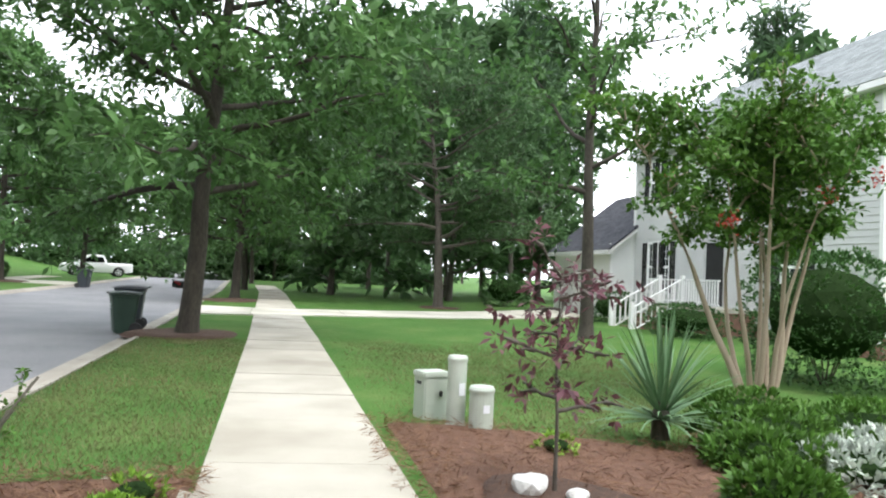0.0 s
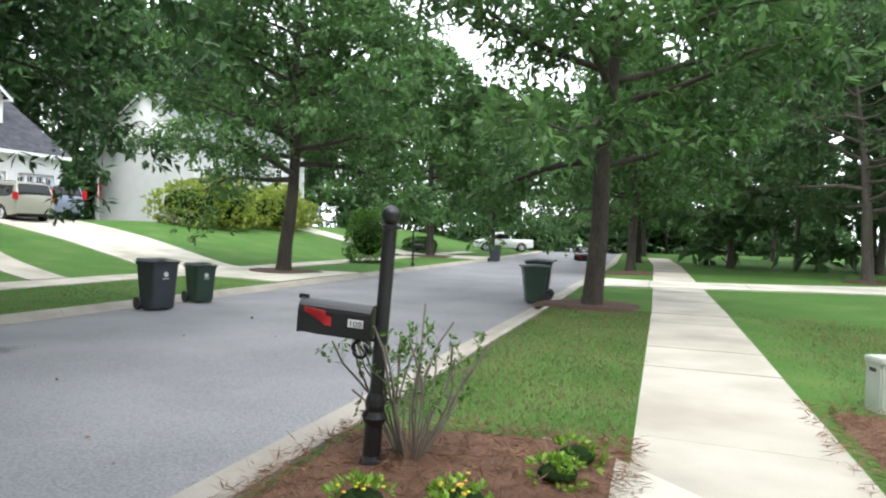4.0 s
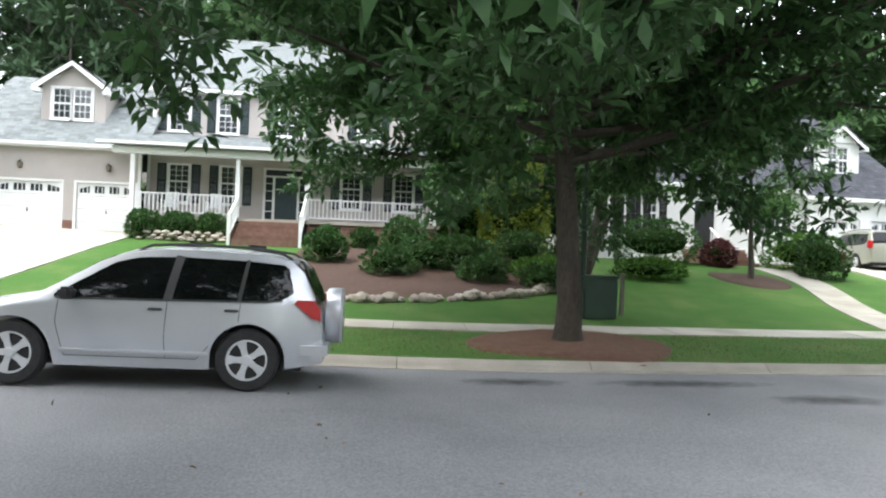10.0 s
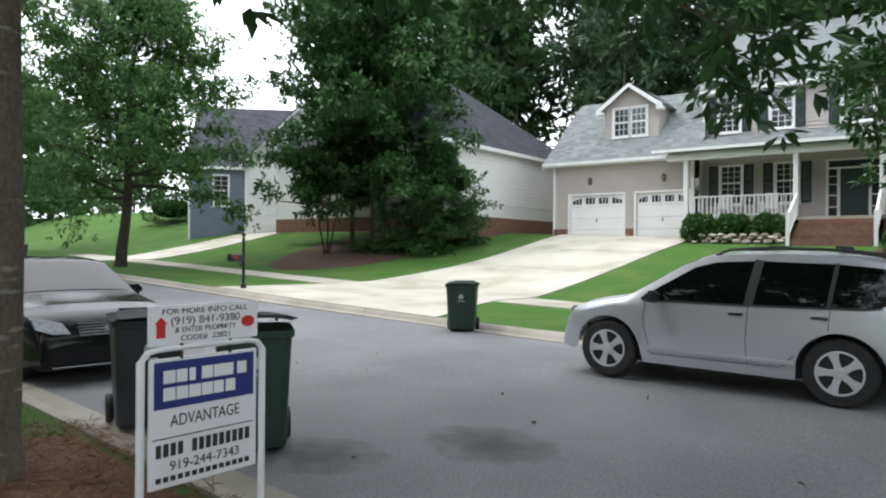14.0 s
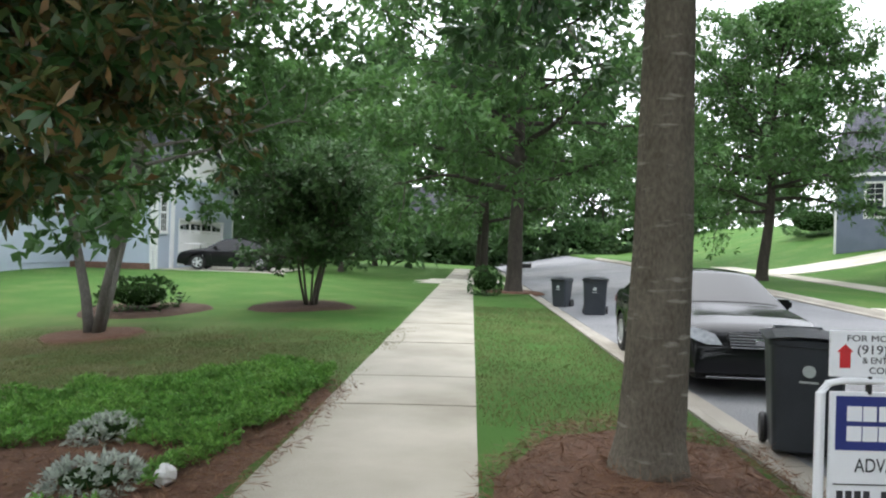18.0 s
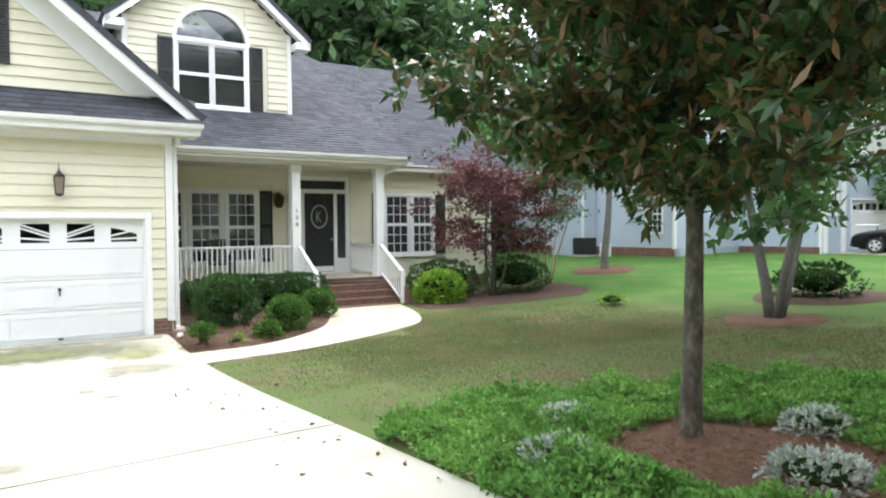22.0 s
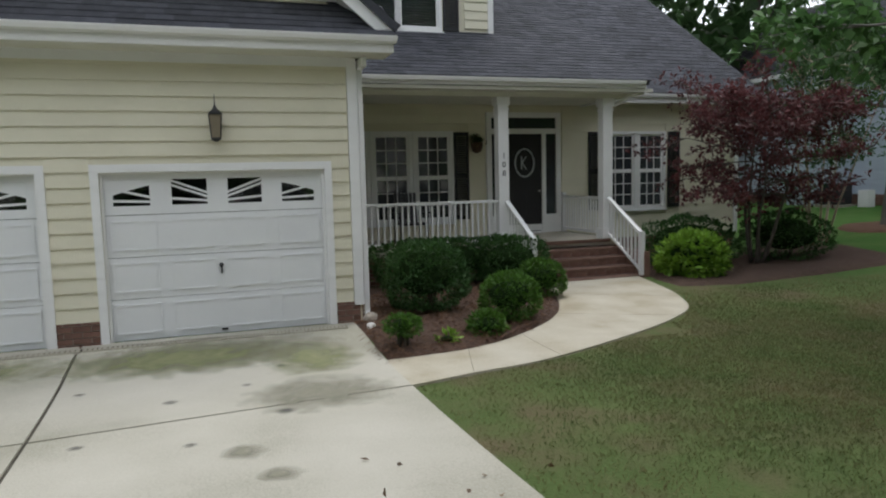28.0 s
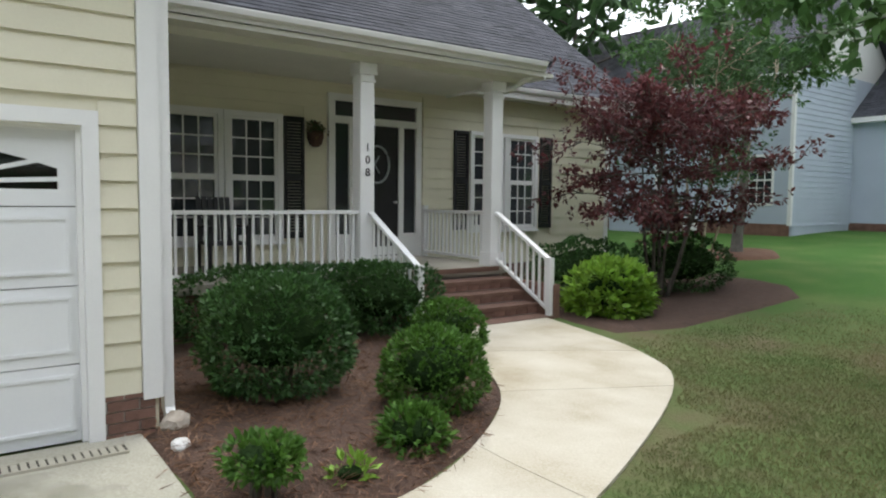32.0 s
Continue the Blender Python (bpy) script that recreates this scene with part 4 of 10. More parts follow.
drain = thing("channel_drain", 0, 0, 0, 0, "cream slotted drain channel before the garage doors", "drain")
M_DRAIN = mat("cream_plastic_grate", (0.36, 0.34, 0.27), (0.44, 0.41, 0.33), scale=8, rough=0.7)
for y0, y1 in ((15.3, 18.4), (18.42, 21.9)):
    zd = gz(13.55, (y0 + y1) / 2) + 0.034
    part("channel", bx(13.46, 13.60, y0, y1, zd - 0.06, zd + 0.002), M_JOINT, drain)
    part("rim", bx(13.445, 13.465, y0, y1, zd - 0.06, zd + 0.008), M_DRAIN, drain)
    part("rim", bx(13.595, 13.615, y0, y1, zd - 0.06, zd + 0.008), M_DRAIN, drain)
    for y in np.arange(y0 + 0.02, y1 - 0.02, 0.05):
        part("grate_bar", bx(13.465, 13.595, y, y + 0.036, zd - 0.01, zd + 0.007), M_DRAIN, drain)


def garage_door(y0, y1, z0=-0.37, z1=1.77):
    d = new("garage_door")
    d.parent = home
    bm = bmesh.new()
    for a, b, c, e in ((y0 - 0.10, y0, z0, z1 + 0.10), (y1, y1 + 0.10, z0, z1 + 0.10), (y0, y1, z1, z1 + 0.10)):
        box(bm, 13.77, 13.90, a, b, c, e)
    part("door_trim", bm, M_WHITE, d)
    for a, b, c, e in ((y0 + 0.001, y0 + 0.03, z0, z1), (y1 - 0.03, y1 - 0.001, z0, z1), (y0 + 0.03, y1 - 0.03, z1 - 0.03, z1 - 0.001)):
        part("weather_strip", bx(13.84, 13.89, a, b, c, e), M_WHITE, d)
    h = (z1 - z0) / 4
    w = (y1 - y0) / 4
    for r in range(4):
        a, b = z0 + r * h + 0.004, z0 + (r + 1) * h - 0.004
        s = new("door_section")
        s.parent = d
        if r < 3:
            part("panel", bx(13.90, 13.94, y0, y1, a, b), M_DOORW, s)
        else:
            bm = bmesh.new()
            for k in range(4):
                box(bm, 13.90, 13.94, y0 + k * w + (0 if k == 0 else 0), y0 + k * w + 0.13, a, b)
                box(bm, 13.90, 13.94, y0 + (k + 1) * w - 0.13, y0 + (k + 1) * w, a, b)
                box(bm, 13.90, 13.94, y0 + k * w + 0.13, y0 + (k + 1) * w - 0.13, a, a + 0.11)
                box(bm, 13.90, 13.94, y0 + k * w + 0.13, y0 + (k + 1) * w - 0.13, b - 0.09, b)
            part("window_frame", bm, M_DOORW, s)
        for k in range(4):
            u0, u1 = y0 + k * w + 0.07, y0 + (k + 1) * w - 0.07
            if r < 3:
                bm = bmesh.new()
                prism(bm, [(u0, a + 0.09), (u1, a + 0.09), (u1, b - 0.07), (u0, b - 0.07)], 0.003, Matrix.Translation((13.894, 0, 0)) @ YZ)
                box(bm, 13.884, 13.9, u0, u1, a + 0.08, a + 0.105)
                box(bm, 13.884, 13.9, u0, u1, b - 0.085, b - 0.06)
                box(bm, 13.884, 13.9, u0, u0 + 0.02, a + 0.105, b - 0.085)
                box(bm, 13.884, 13.9, u1 - 0.02, u1, a + 0.105, b - 0.085)
                part("raised_panel", bm, M_DOORW, s)
    # lights with sunburst bars: an arch spans the four panes
    ym, half = (y0 + y1) / 2, (y1 - y0) / 2
    za, zb = z0 + 3 * h + 0.115, z0 + 4 * h - 0.095
    for k in range(4):
        u0, u1 = y0 + k * w + 0.13, y0 + (k + 1) * w - 0.13
        lt = new("door_light")
        lt.parent = d
        part("pane", bx(13.915, 13.925, u0, u1, za, zb), M_GLASS, lt)
        bm = bmesh.new()
        # the white plate above the arch
        arch = lambda y: za + (zb - za) * (1.02 - 0.75 * (abs(y - ym) / half) ** 2.2)
        top = [(u0 + (u1 - u0) * i / 8, min(zb, arch(u0 + (u1 - u0) * i / 8))) for i in range(9)]
        if k in (0, 3):
            prism(bm, [(u0, zb), *top, (u1, zb)], 0.02, Matrix.Translation((13.895, 0, 0)) @ YZ)
        for g in (0.22, 0.62) if k in (0, 3) else (0.2, 0.55, 0.9):
            t = g * (zb - za)
            near, far_ = (u1, u0) if u0 < ym - 0.01 else (u0, u1)
            rise = 0.7 if k in (1, 2) else 0.35
            q0 = za + t * 0.45
            q1 = min(zb, za + t * (0.8 + rise))
            if u0 < ym - 0.01:
                pl = [(u1, q0), (u1, q0 + 0.03), (u0, q1 + 0.0), (u0, q1 - 0.03)]
            else:
                pl = [(u0, q0), (u1, q1 - 0.03), (u1, q1), (u0, q0 + 0.03)]
            part("sunburst_bar", prism(bmesh.new(), pl, 0.014, Matrix.Translation((13.897, 0, 0)) @ YZ), M_DOORW, lt)
        part("arch_filler", bm, M_DOORW, lt)
    bm = bmesh.new()
    box(bm, 13.865, 13.9, ym - 0.012, ym + 0.012, z0 + 0.80, z0 + 0.94, bevel=0.005)
    lathe(bm, [(0.03, 0), (0.03, 0.012), (0.01, 0.03)], 12, Matrix.Translation((13.9, ym, z0 + 0.91)) @ Matrix.Rotation(radians(-90), 4, "Y"))
    part("door_handle", bm, M_BLACK, d, "black garage door handle")
    part("lift_handle", bx(13.875, 13.9, ym - 0.04, ym + 0.04, z0 + 0.04, z0 + 0.07, bevel=0.004), M_BLACK, d)
    return d


M_DOORW = mat("garage_door_white", (0.74, 0.75, 0.76), (0.79, 0.80, 0.80), scale=1.5, rough=0.5)
for a, b in DOORS:
    garage_door(a, b)
# added black sheet behind the door panes, standing in for the unlit garage
part("garage_inside", bx(14.3, 14.34, 15.2, 22.1, -0.5, 3.0), M_BLACK, home)


def wall_lantern(parent, x, y, z):
    """A black carriage lantern on a wall facing -x."""
    l = new("wall_lantern")
    l.parent = parent
    bm = bmesh.new()
    box(bm, x - 0.02, x, y - 0.05, y + 0.05, z - 0.15, z + 0.12, bevel=0.008)
    tube(bm, [(x - 0.02, y, z + 0.02), (x - 0.10, y, z + 0.14), (x - 0.16, y, z + 0.20)], 0.01, 6)
    part("bracket", bm, M_BLACK, l)
    cx = x - 0.16
    bm = bmesh.new()
    lathe(bm, [(0.004, 0.34), (0.010, 0.22), (0.016, 0.20), (0.05, 0.15), (0.115, 0.10), (0.115, 0.085)], 4, Matrix.Translation((cx, y, z - 0.02)) @ Matrix.Rotation(radians(45), 4, "Z"))
    lathe(bm, [(0.02, -0.25), (0.085, -0.22), (0.085, -0.20)], 4, Matrix.Translation((cx, y, z - 0.02)) @ Matrix.Rotation(radians(45), 4, "Z"))
    for i, j in ((-1, -1), (-1, 1), (1, -1), (1, 1)):
        tube(bm, [(cx + i * 0.055, y + j * 0.055, z - 0.225), (cx + i * 0.076, y + j * 0.076, z + 0.07)], 0.008, 5)
    part("cage", bm, M_BLACK, l)
    bm = bmesh.new()
    lathe(bm, [(0.070, -0.20), (0.098, 0.085)], 4, Matrix.Translation((cx, y, z - 0.02)) @ Matrix.Rotation(radians(45), 4, "Z"))
    part("lantern_glass", bm, M_LAMPG, l)


M_LAMPG = mat("amber_glass", (0.20, 0.17, 0.12), (0.26, 0.22, 0.16), rough=0.15)
for y in (16.84, 20.32):
    wall_lantern(home, 13.80, y, 2.40)

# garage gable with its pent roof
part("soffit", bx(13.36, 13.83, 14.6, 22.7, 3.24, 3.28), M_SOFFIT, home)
part("fascia", bx(13.33, 13.36, 14.58, 22.72, 3.25, 3.44), M_WHITE, home)
part("frieze_board", bx(13.775, 13.80, 15.13, 22.04, 3.12, 3.24), M_WHITE, home)
gutter(home, 13.33, 14.55, 22.75, 3.34)
roof_plane(home, [(13.30, 14.55, 3.45), (13.30, 22.75, 3.45), (14.02, 22.75, 4.0), (14.02, 14.55, 4.0)], M_SHINGLE, name="pent_roof")
YM, ZP, SL = 18.65, 7.05, 0.83
run = lambda z: (YM - (ZP - 0.3 - z) / SL, YM + (ZP - 0.3 - z) / SL)
gb = new("gable_wall")
gb.parent = home
bm = bmesh.new()
G = Matrix.Translation((13.965, 0, 0)) @ YZ
prism(bm, [(run(3.9)[0], 3.9), (17.96, 3.9), (17.96, ZP - 0.3 - SL * (YM - 17.96))], 0.15, G)
prism(bm, [(19.44, 3.9), (run(3.9)[1], 3.9), (19.44, ZP - 0.3 - SL * (19.44 - YM))], 0.15, G)
prism(bm, [(17.96, 5.68), (19.44, 5.68), (19.44, ZP - 0.3 - SL * (19.44 - YM)), (YM, ZP - 0.3), (17.96, ZP - 0.3 - SL * (YM - 17.96))], 0.15, G)
prism(bm, [(17.96, 3.9), (19.44, 3.9), (19.44, 4.36), (17.96, 4.36)], 0.15, G)
prism(bm, [(18.69, 4.36), (18.71, 4.36), (18.71, 5.68), (18.69, 5.68)], 0.15, G)
part("wall_core", bm, M_YELLOW, gb)
siding(gb, M_YELLOW, 13.96, 0, 0, 3.98, 6.6, [(17.86, 19.54, 4.26, 5.80), (17.5, 19.9, 4.36, 5.7)], top=run)
for a, b in ((17.96, 18.69), (18.71, 19.44)):
    window(home, 13.955, a, b, 4.36, 5.68, cols=0, blind=True, trim=0.06)
for a, b in ((17.50, 17.86), (19.54, 19.90)):
    shutter(home, 13.95, a, b, 4.33, 5.70)
for sgn in (-1, 1):
    e0 = (YM + sgn * (ZP - 3.62) / SL, 3.62)
    for x0, x1, dz, nm in ((13.42, 13.46, 0.30, "rake_board"), (13.46, 13.97, 0.05, "rake_soffit")):
        bm = bmesh.new()
        q = 0.0 if nm == "rake_board" else 0.12
        poly = [(e0[0], e0[1] - q), (YM, ZP - q), (YM, ZP - dz - q), (e0[0] - sgn * 0.10, e0[1] - dz - q + 0.08)]
        prism(bm, poly if sgn < 0 else poly[::-1], x1 - x0, Matrix.Translation((x0, 0, 0)) @ YZ)
        part(nm, bm, M_WHITE, home)
    bm = bmesh.new()
    i0 = (YM + sgn * (ZP - 0.16 - 4.0) / SL, 4.0)
    poly = [i0, (YM, ZP - 0.16), (YM, ZP - 0.62), (i0[0] - sgn * 0.55, 4.0)]
    prism(bm, poly if sgn < 0 else poly[::-1], 0.03, Matrix.Translation((13.92, 0, 0)) @ YZ)
    part("frieze_board", bm, M_WHITE, home)
    ye = e0[0] + sgn * 0.05
    roof_plane(home, [(13.38, ye, 3.60), (21.0, ye, 3.60), (21.0, YM, ZP + 0.06), (13.38, YM, ZP + 0.06)], M_SHINGLE, name="garage_roof")

# main body behind the porch
body = new("front_wall")
body.parent = home
bm = bmesh.new()
holed(19.27, 19.45, 8.75, 15.02, -0.5, 3.5, [(11.8, 12.58, 0.68, 2.56), (12.76, 13.54, 0.68, 2.56), (13.72, 14.5, 0.68, 2.56), (9.15, 10.79, 0.27, 2.95)], bm=bm)
holed(19.27, 19.45, 3.9, 8.75, -0.5, 3.5, [(7.0, 7.80, 0.78, 2.56), (6.16, 6.86, 0.78, 2.56)], bm=bm)
box(bm, 19.45, 26.0, 3.9, 4.1, -0.5, 3.5)
box(bm, 26.0, 26.2, 3.9, 22.15, -0.5, 3.5)
box(bm, 23.0, 26.0, 21.95, 22.15, -0.5, 3.5)
part("wall_core", bm, M_YELLOW, body)
siding(body, M_YELLOW, 19.265, 3.95, 15.0, 0.05, 3.3, [(11.6, 14.62, 0.57, 2.66), (8.98, 10.96, -0.4, 3.12), (11.34, 11.7, 0.64, 2.66), (6.07, 7.89, 0.68, 2.66), (7.92, 8.27, 0.72, 2.62), (5.66, 6.02, 0.72, 2.62)], face=-1)
brickwork(body, 19.255, 3.95, 8.8, -0.45, 0.04, cap=140)
part("corner_board", bx(19.21, 19.27, 3.86, 3.97, 0.0, 3.35), M_WHITE, body)
for a, b in ((13.72, 14.50), (12.76, 13.54), (11.80, 12.58)):
    window(home, 19.25, a, b, 0.68, 2.56, cols=3, rows=6, trim=0.085, glass=M_GLASSD)
shutter(home, 19.25, 11.35, 11.70, 0.66, 2.62)
for a, b in ((7.0, 7.80), (6.16, 6.86)):
    window(home, 19.25, a, b, 0.78, 2.56, cols=3, rows=6, trim=0.075, glass=M_GLASSD)
shutter(home, 19.25, 7.93, 8.27, 0.74, 2.62)
shutter(home, 19.25, 5.68, 6.02, 0.74, 2.62)

# front door with side lights and transom
fd = new("front_door")
fd.parent = home
bm = bmesh.new()
for a, b, c, d in ((9.03, 9.15, 0.27, 3.07), (10.79, 10.91, 0.27, 3.07), (9.15, 10.79, 2.95, 3.07), (9.15, 10.79, 2.58, 2.70), (9.42, 9.52, 0.27, 2.58), (10.42, 10.52, 0.27, 2.58), (9.15, 9.42, 0.27, 0.70), (10.52, 10.79, 0.27, 0.70)):
    box(bm, 19.20, 19.28, a, b, c, d)
part("door_frame", bm, M_WHITE, fd)
part("door_leaf", bx(19.24, 19.28, 9.52, 10.42, 0.30, 2.58), M_BLACK, fd, "black panelled front door")
part("threshold", bx(19.14, 19.28, 9.46, 10.48, 0.27, 0.30), M_WHITE, fd)
for a, b, c, d in ((9.15, 9.42, 0.70, 2.58), (10.52, 10.79, 0.70, 2.58), (9.15, 10.79, 2.70, 2.95)):
    part("pane", bx(19.25, 19.26, a, b, c, d), M_GLASSD, fd)
for z0, z1 in ((0.62, 1.30), (1.40, 2.44)):
    for a, b in ((9.62, 9.93), (10.01, 10.32)):
        part("panel", bx(19.228, 19.242, a, b, z0, z1, bevel=0.012), M_BLACK, fd)
M_WREATH = mat("pale_wreath", (0.30, 0.33, 0.35), (0.42, 0.45, 0.46), scale=20, rough=0.8, bump=0.5)
bm = bmesh.new()
ring = [(19.205, 9.97 + 0.24 * math.cos(a), 1.91 + 0.32 * math.sin(a)) for a in np.linspace(0, 2 * math.pi, 29)]
tube(bm, ring, 0.022, 6, cap=False)
part("oval_ring", bm, M_WREATH, fd, "pale oval ring on the door")
bm = bmesh.new()
box(bm, 19.202, 19.22, 10.03, 10.06, 1.76, 2.06)
prism(bm, [(9.91, 1.76), (9.94, 1.76), (10.04, 1.91), (9.94, 2.06), (9.91, 2.06), (10.01, 1.91)], 0.014, Matrix.Translation((19.203, 0, 0)) @ YZ)
part("ornament", bm, M_WREATH, fd)
part("storm_door_rail", bx(19.205, 19.235, 9.54, 10.40, 0.32, 0.47), M_WHITE, fd)
part("door_knob", lathe(bmesh.new(), [(0.012, 0), (0.012, 0.03), (0.03, 0.045), (0.03, 0.065), (0.01, 0.08)], 12, Matrix.Translation((19.24, 9.60, 1.25)) @ Matrix.Rotation(radians(-90), 4, "Y")), M_CHROME_D, fd)
# hanging basket on the wall beside the door
pot = thing("wall_planter", 19.17, 11.12, 2.35, 0, "dark woven wall basket beside the front door", "planter")
bm = bmesh.new()
lathe(bm, [(0.04, -0.20), (0.10, -0.16), (0.135, -0.05), (0.14, 0.04), (0.12, 0.06)], 16)
part("basket", bm, M_MULCH, pot, smooth=True)
part("bracket", tube(bmesh.new(), [(0.08, 0, 0.22), (0.0, 0, 0.24), (0.0, 0, 0.05)], 0.008, 6), M_BLACK, pot)
dn = np.random.default_rng(19)
dd = dn.normal(0, 1, (150, 3)) * np.array([0.07, 0.07, 0.045]) + np.array([0, 0, 0.09])
part("dried_leaves", leaf_mesh("dried_leaves", dd, dd + np.array([0, 0, 0.2]), 0.07, 0.03, M_MAG, dn, per=3), M_MAG, pot)

# porch
porch = new("porch")
porch.parent = home
part("porch_floor", bx(16.95, 19.26, 8.92, 15.0, 0.15, 0.27, bevel=0.01), M_CONC, porch, "concrete porch floor")
brickwork(porch, 17.0, 11.35, 15.0, -0.45, 0.15)
part("porch_base", bx(17.02, 19.2, 8.95, 14.98, -0.5, 0.15), M_MORTAR, porch)
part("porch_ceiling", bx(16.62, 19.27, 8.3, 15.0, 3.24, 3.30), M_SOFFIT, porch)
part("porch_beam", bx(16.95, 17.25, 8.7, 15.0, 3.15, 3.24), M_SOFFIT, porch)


def porch_column(y):
    c = new("column")
    c.parent = porch
    part("shaft", bx(17.0, 17.22, y, y + 0.22, 0.27, 3.15, bevel=0.006), M_WHITE, c)
    for k, (z0, z1, g) in enumerate(((0.27, 0.49, 0.03), (2.99, 3.15, 0.03), (2.89, 2.93, 0.015))):
        part("base" if k == 0 else "collar", bx(17.0 - g, 17.22 + g, y - g, y + 0.22 + g, z0, z1, bevel=0.006), M_WHITE, c)
    return c


for y in (11.34, 9.0):
    porch_column(y)
part("half_post", bx(17.02, 17.12, 14.88, 15.0, 0.27, 3.15), M_WHITE, porch)


def railing(parent, p0, p1, z0, z1, gap=0.118, square=0.032):
    """A straight railing between two points, with top and bottom rail and square balusters."""
    r = new("railing")
    r.parent = parent
    a, b = Vector(p0), Vector(p1)
    ln = (b - a).to_2d().length
    slope = b.z - a.z
    m = Matrix.Translation(a) @ Matrix.Rotation(math.atan2(b.y - a.y, b.x - a.x), 4, "Z")
    shear = Matrix.Identity(4)
    shear[2][0] = slope / ln
    m = m @ shear
    part("top_rail", box(bmesh.new(), 0, ln, -0.045, 0.045, z1 - 0.05, z1, turn=m), M_WHITE, r)
    part("bottom_rail", box(bmesh.new(), 0, ln, -0.03, 0.03, z0, z0 + 0.045, turn=m), M_WHITE, r)
    n = int(ln / gap)
    for i in range(n):
        x = (i + 0.5) * ln / n
        part("baluster", box(bmesh.new(), x - square / 2, x + square / 2, -square / 2, square / 2, z0 + 0.045, z1 - 0.05, turn=m), M_WHITE, r)
    return r


railing(porch, (17.1, 11.56, 0.27), (17.1, 14.88, 0.27), 0.07, 0.88)
railing(porch, (17.24, 9.08, 0.27), (19.12, 8.98, 0.27), 0.07, 0.86)
part("rail_post", bx(19.12, 19.21, 8.93, 9.02, 0.27, 1.20), M_WHITE, porch)
# steps
steps = new("front_steps")
steps.parent = home
for k in range(4):
    x1, z1 = 16.95 - 0.30 * k, 0.27 - 0.155 * (k + 1)
    st = part("step", bx(x1 - 0.33, x1 + 0.02, 9.10, 11.30, z1 - 0.062, z1, bevel=0.006), M_STEPBRICK, steps)
    part("riser", bx(x1 - 0.30, x1 + 0.02, 9.12, 11.28, z1 - 0.40, z1 - 0.064), M_STEPBRICK, steps)
    brickwork(steps, x1 - 0.305, 9.12, 11.28, z1 - 0.155, z1 - 0.064, bl=0.2, bh=0.085, cap=14)
part("top_edge", bx(16.92, 17.0, 9.10, 11.30, 0.205, 0.272, bevel=0.006), M_STEPBRICK, steps)
part("cheek_wall", bx(15.72, 16.98, 8.98, 9.09, -0.5, 0.10), M_STEPBRICK, steps)
for y in (9.11, 11.40):
    railing(home, (16.98, y, 0.27), (15.82, y, -0.38), 0.09, 0.86)
    part("newel_post", bx(15.75, 15.84, y - 0.045, y + 0.045, -0.45, 0.49, bevel=0.006), M_WHITE, home)
# house number down the column
for i, ch in enumerate("108"):
    tx = bpy.data.curves.new("digit", "FONT")
    tx.body, tx.size, tx.extrude, tx.align_x = ch, 0.155, 0.004, "CENTER"
    tmp = new("digit", tx)
    dg = bpy.data.meshes.new_from_object(tmp)
    bpy.data.objects.remove(tmp)
    d = new("house_number", dg)
    dg.materials.append(M_BLACK)
    d.parent = porch
    d.matrix_basis = Matrix(((0, 0, -1, 16.992), (-1, 0, 0, 11.45), (0, 1, 0, 1.96 - 0.17 * i), (0, 0, 0, 1)))
# roof of the main body: hip with a higher part behind the dormer
gutter(home, 16.58, 8.55, 14.75, 3.34)
part("fascia", bx(16.58, 16.62, 8.5, 14.8, 3.31, 3.42), M_WHITE, home)
part("porch_gable_end", bx(16.62, 19.2, 8.46, 8.50, 3.2, 3.5), M_WHITE, home)
gutter(home, 18.80, 3.45, 8.46, 3.38)
part("fascia", bx(18.80, 18.84, 3.45, 8.46, 3.28, 3.50), M_WHITE, home)
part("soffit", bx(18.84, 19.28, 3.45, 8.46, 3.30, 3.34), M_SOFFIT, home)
roof_plane(home, [(16.50, 15.6, 3.46), (16.50, 8.44, 3.46), (22.9, 8.44, 7.30), (24.9, 9.9, 8.50), (24.9, 15.6, 8.50)], M_SHINGLE, name="main_roof")
roof_plane(home, [(18.72, 8.44, 3.50), (18.72, 3.4, 3.50), (22.9, 4.9, 7.30), (22.9, 8.44, 7.30)], M_SHINGLE, name="side_roof")
roof_plane(home, [(18.72, 3.4, 3.50), (27.0, 3.4, 3.50), (22.9, 4.9, 7.30)], M_SHINGLE, name="hip_roof")
roof_plane(home, [(22.9, 8.4, 7.30), (26.9, 8.4, 7.30), (24.9, 9.9, 8.50)], M_SHINGLE, name="hip_roof")
roof_plane(home, [(27.0, 3.4, 3.50), (27.0, 15.6, 3.50), (22.9, 15.6, 7.30), (22.9, 4.9, 7.30)], M_SHINGLE, name="back_roof")
bm = bmesh.new()
tube(bm, [(16.6, 8.58, 3.38), (16.78, 8.62, 3.26), (17.0, 8.80, 3.08), (17.08, 8.94, 3.02)], 0.045, 8)
part("downspout", bm, M_WHITE, home)
bm = bmesh.new()
for a, b, z0, z1 in ((13.86, 13.95, -0.25, 3.1),):
    box(bm, a, b, 14.90, 14.97, z0, z1)
box(bm, 13.55, 13.95, 14.9, 14.97, 3.10, 3.22)
prism(bm, [(0, 0), (0.08, 0), (-0.08, -0.2), (-0.15, -0.2)], 0.07, Matrix.Translation((13.86, 14.97, -0.22)) @ XZ)
part("downspout", bm, M_WHITE, home)
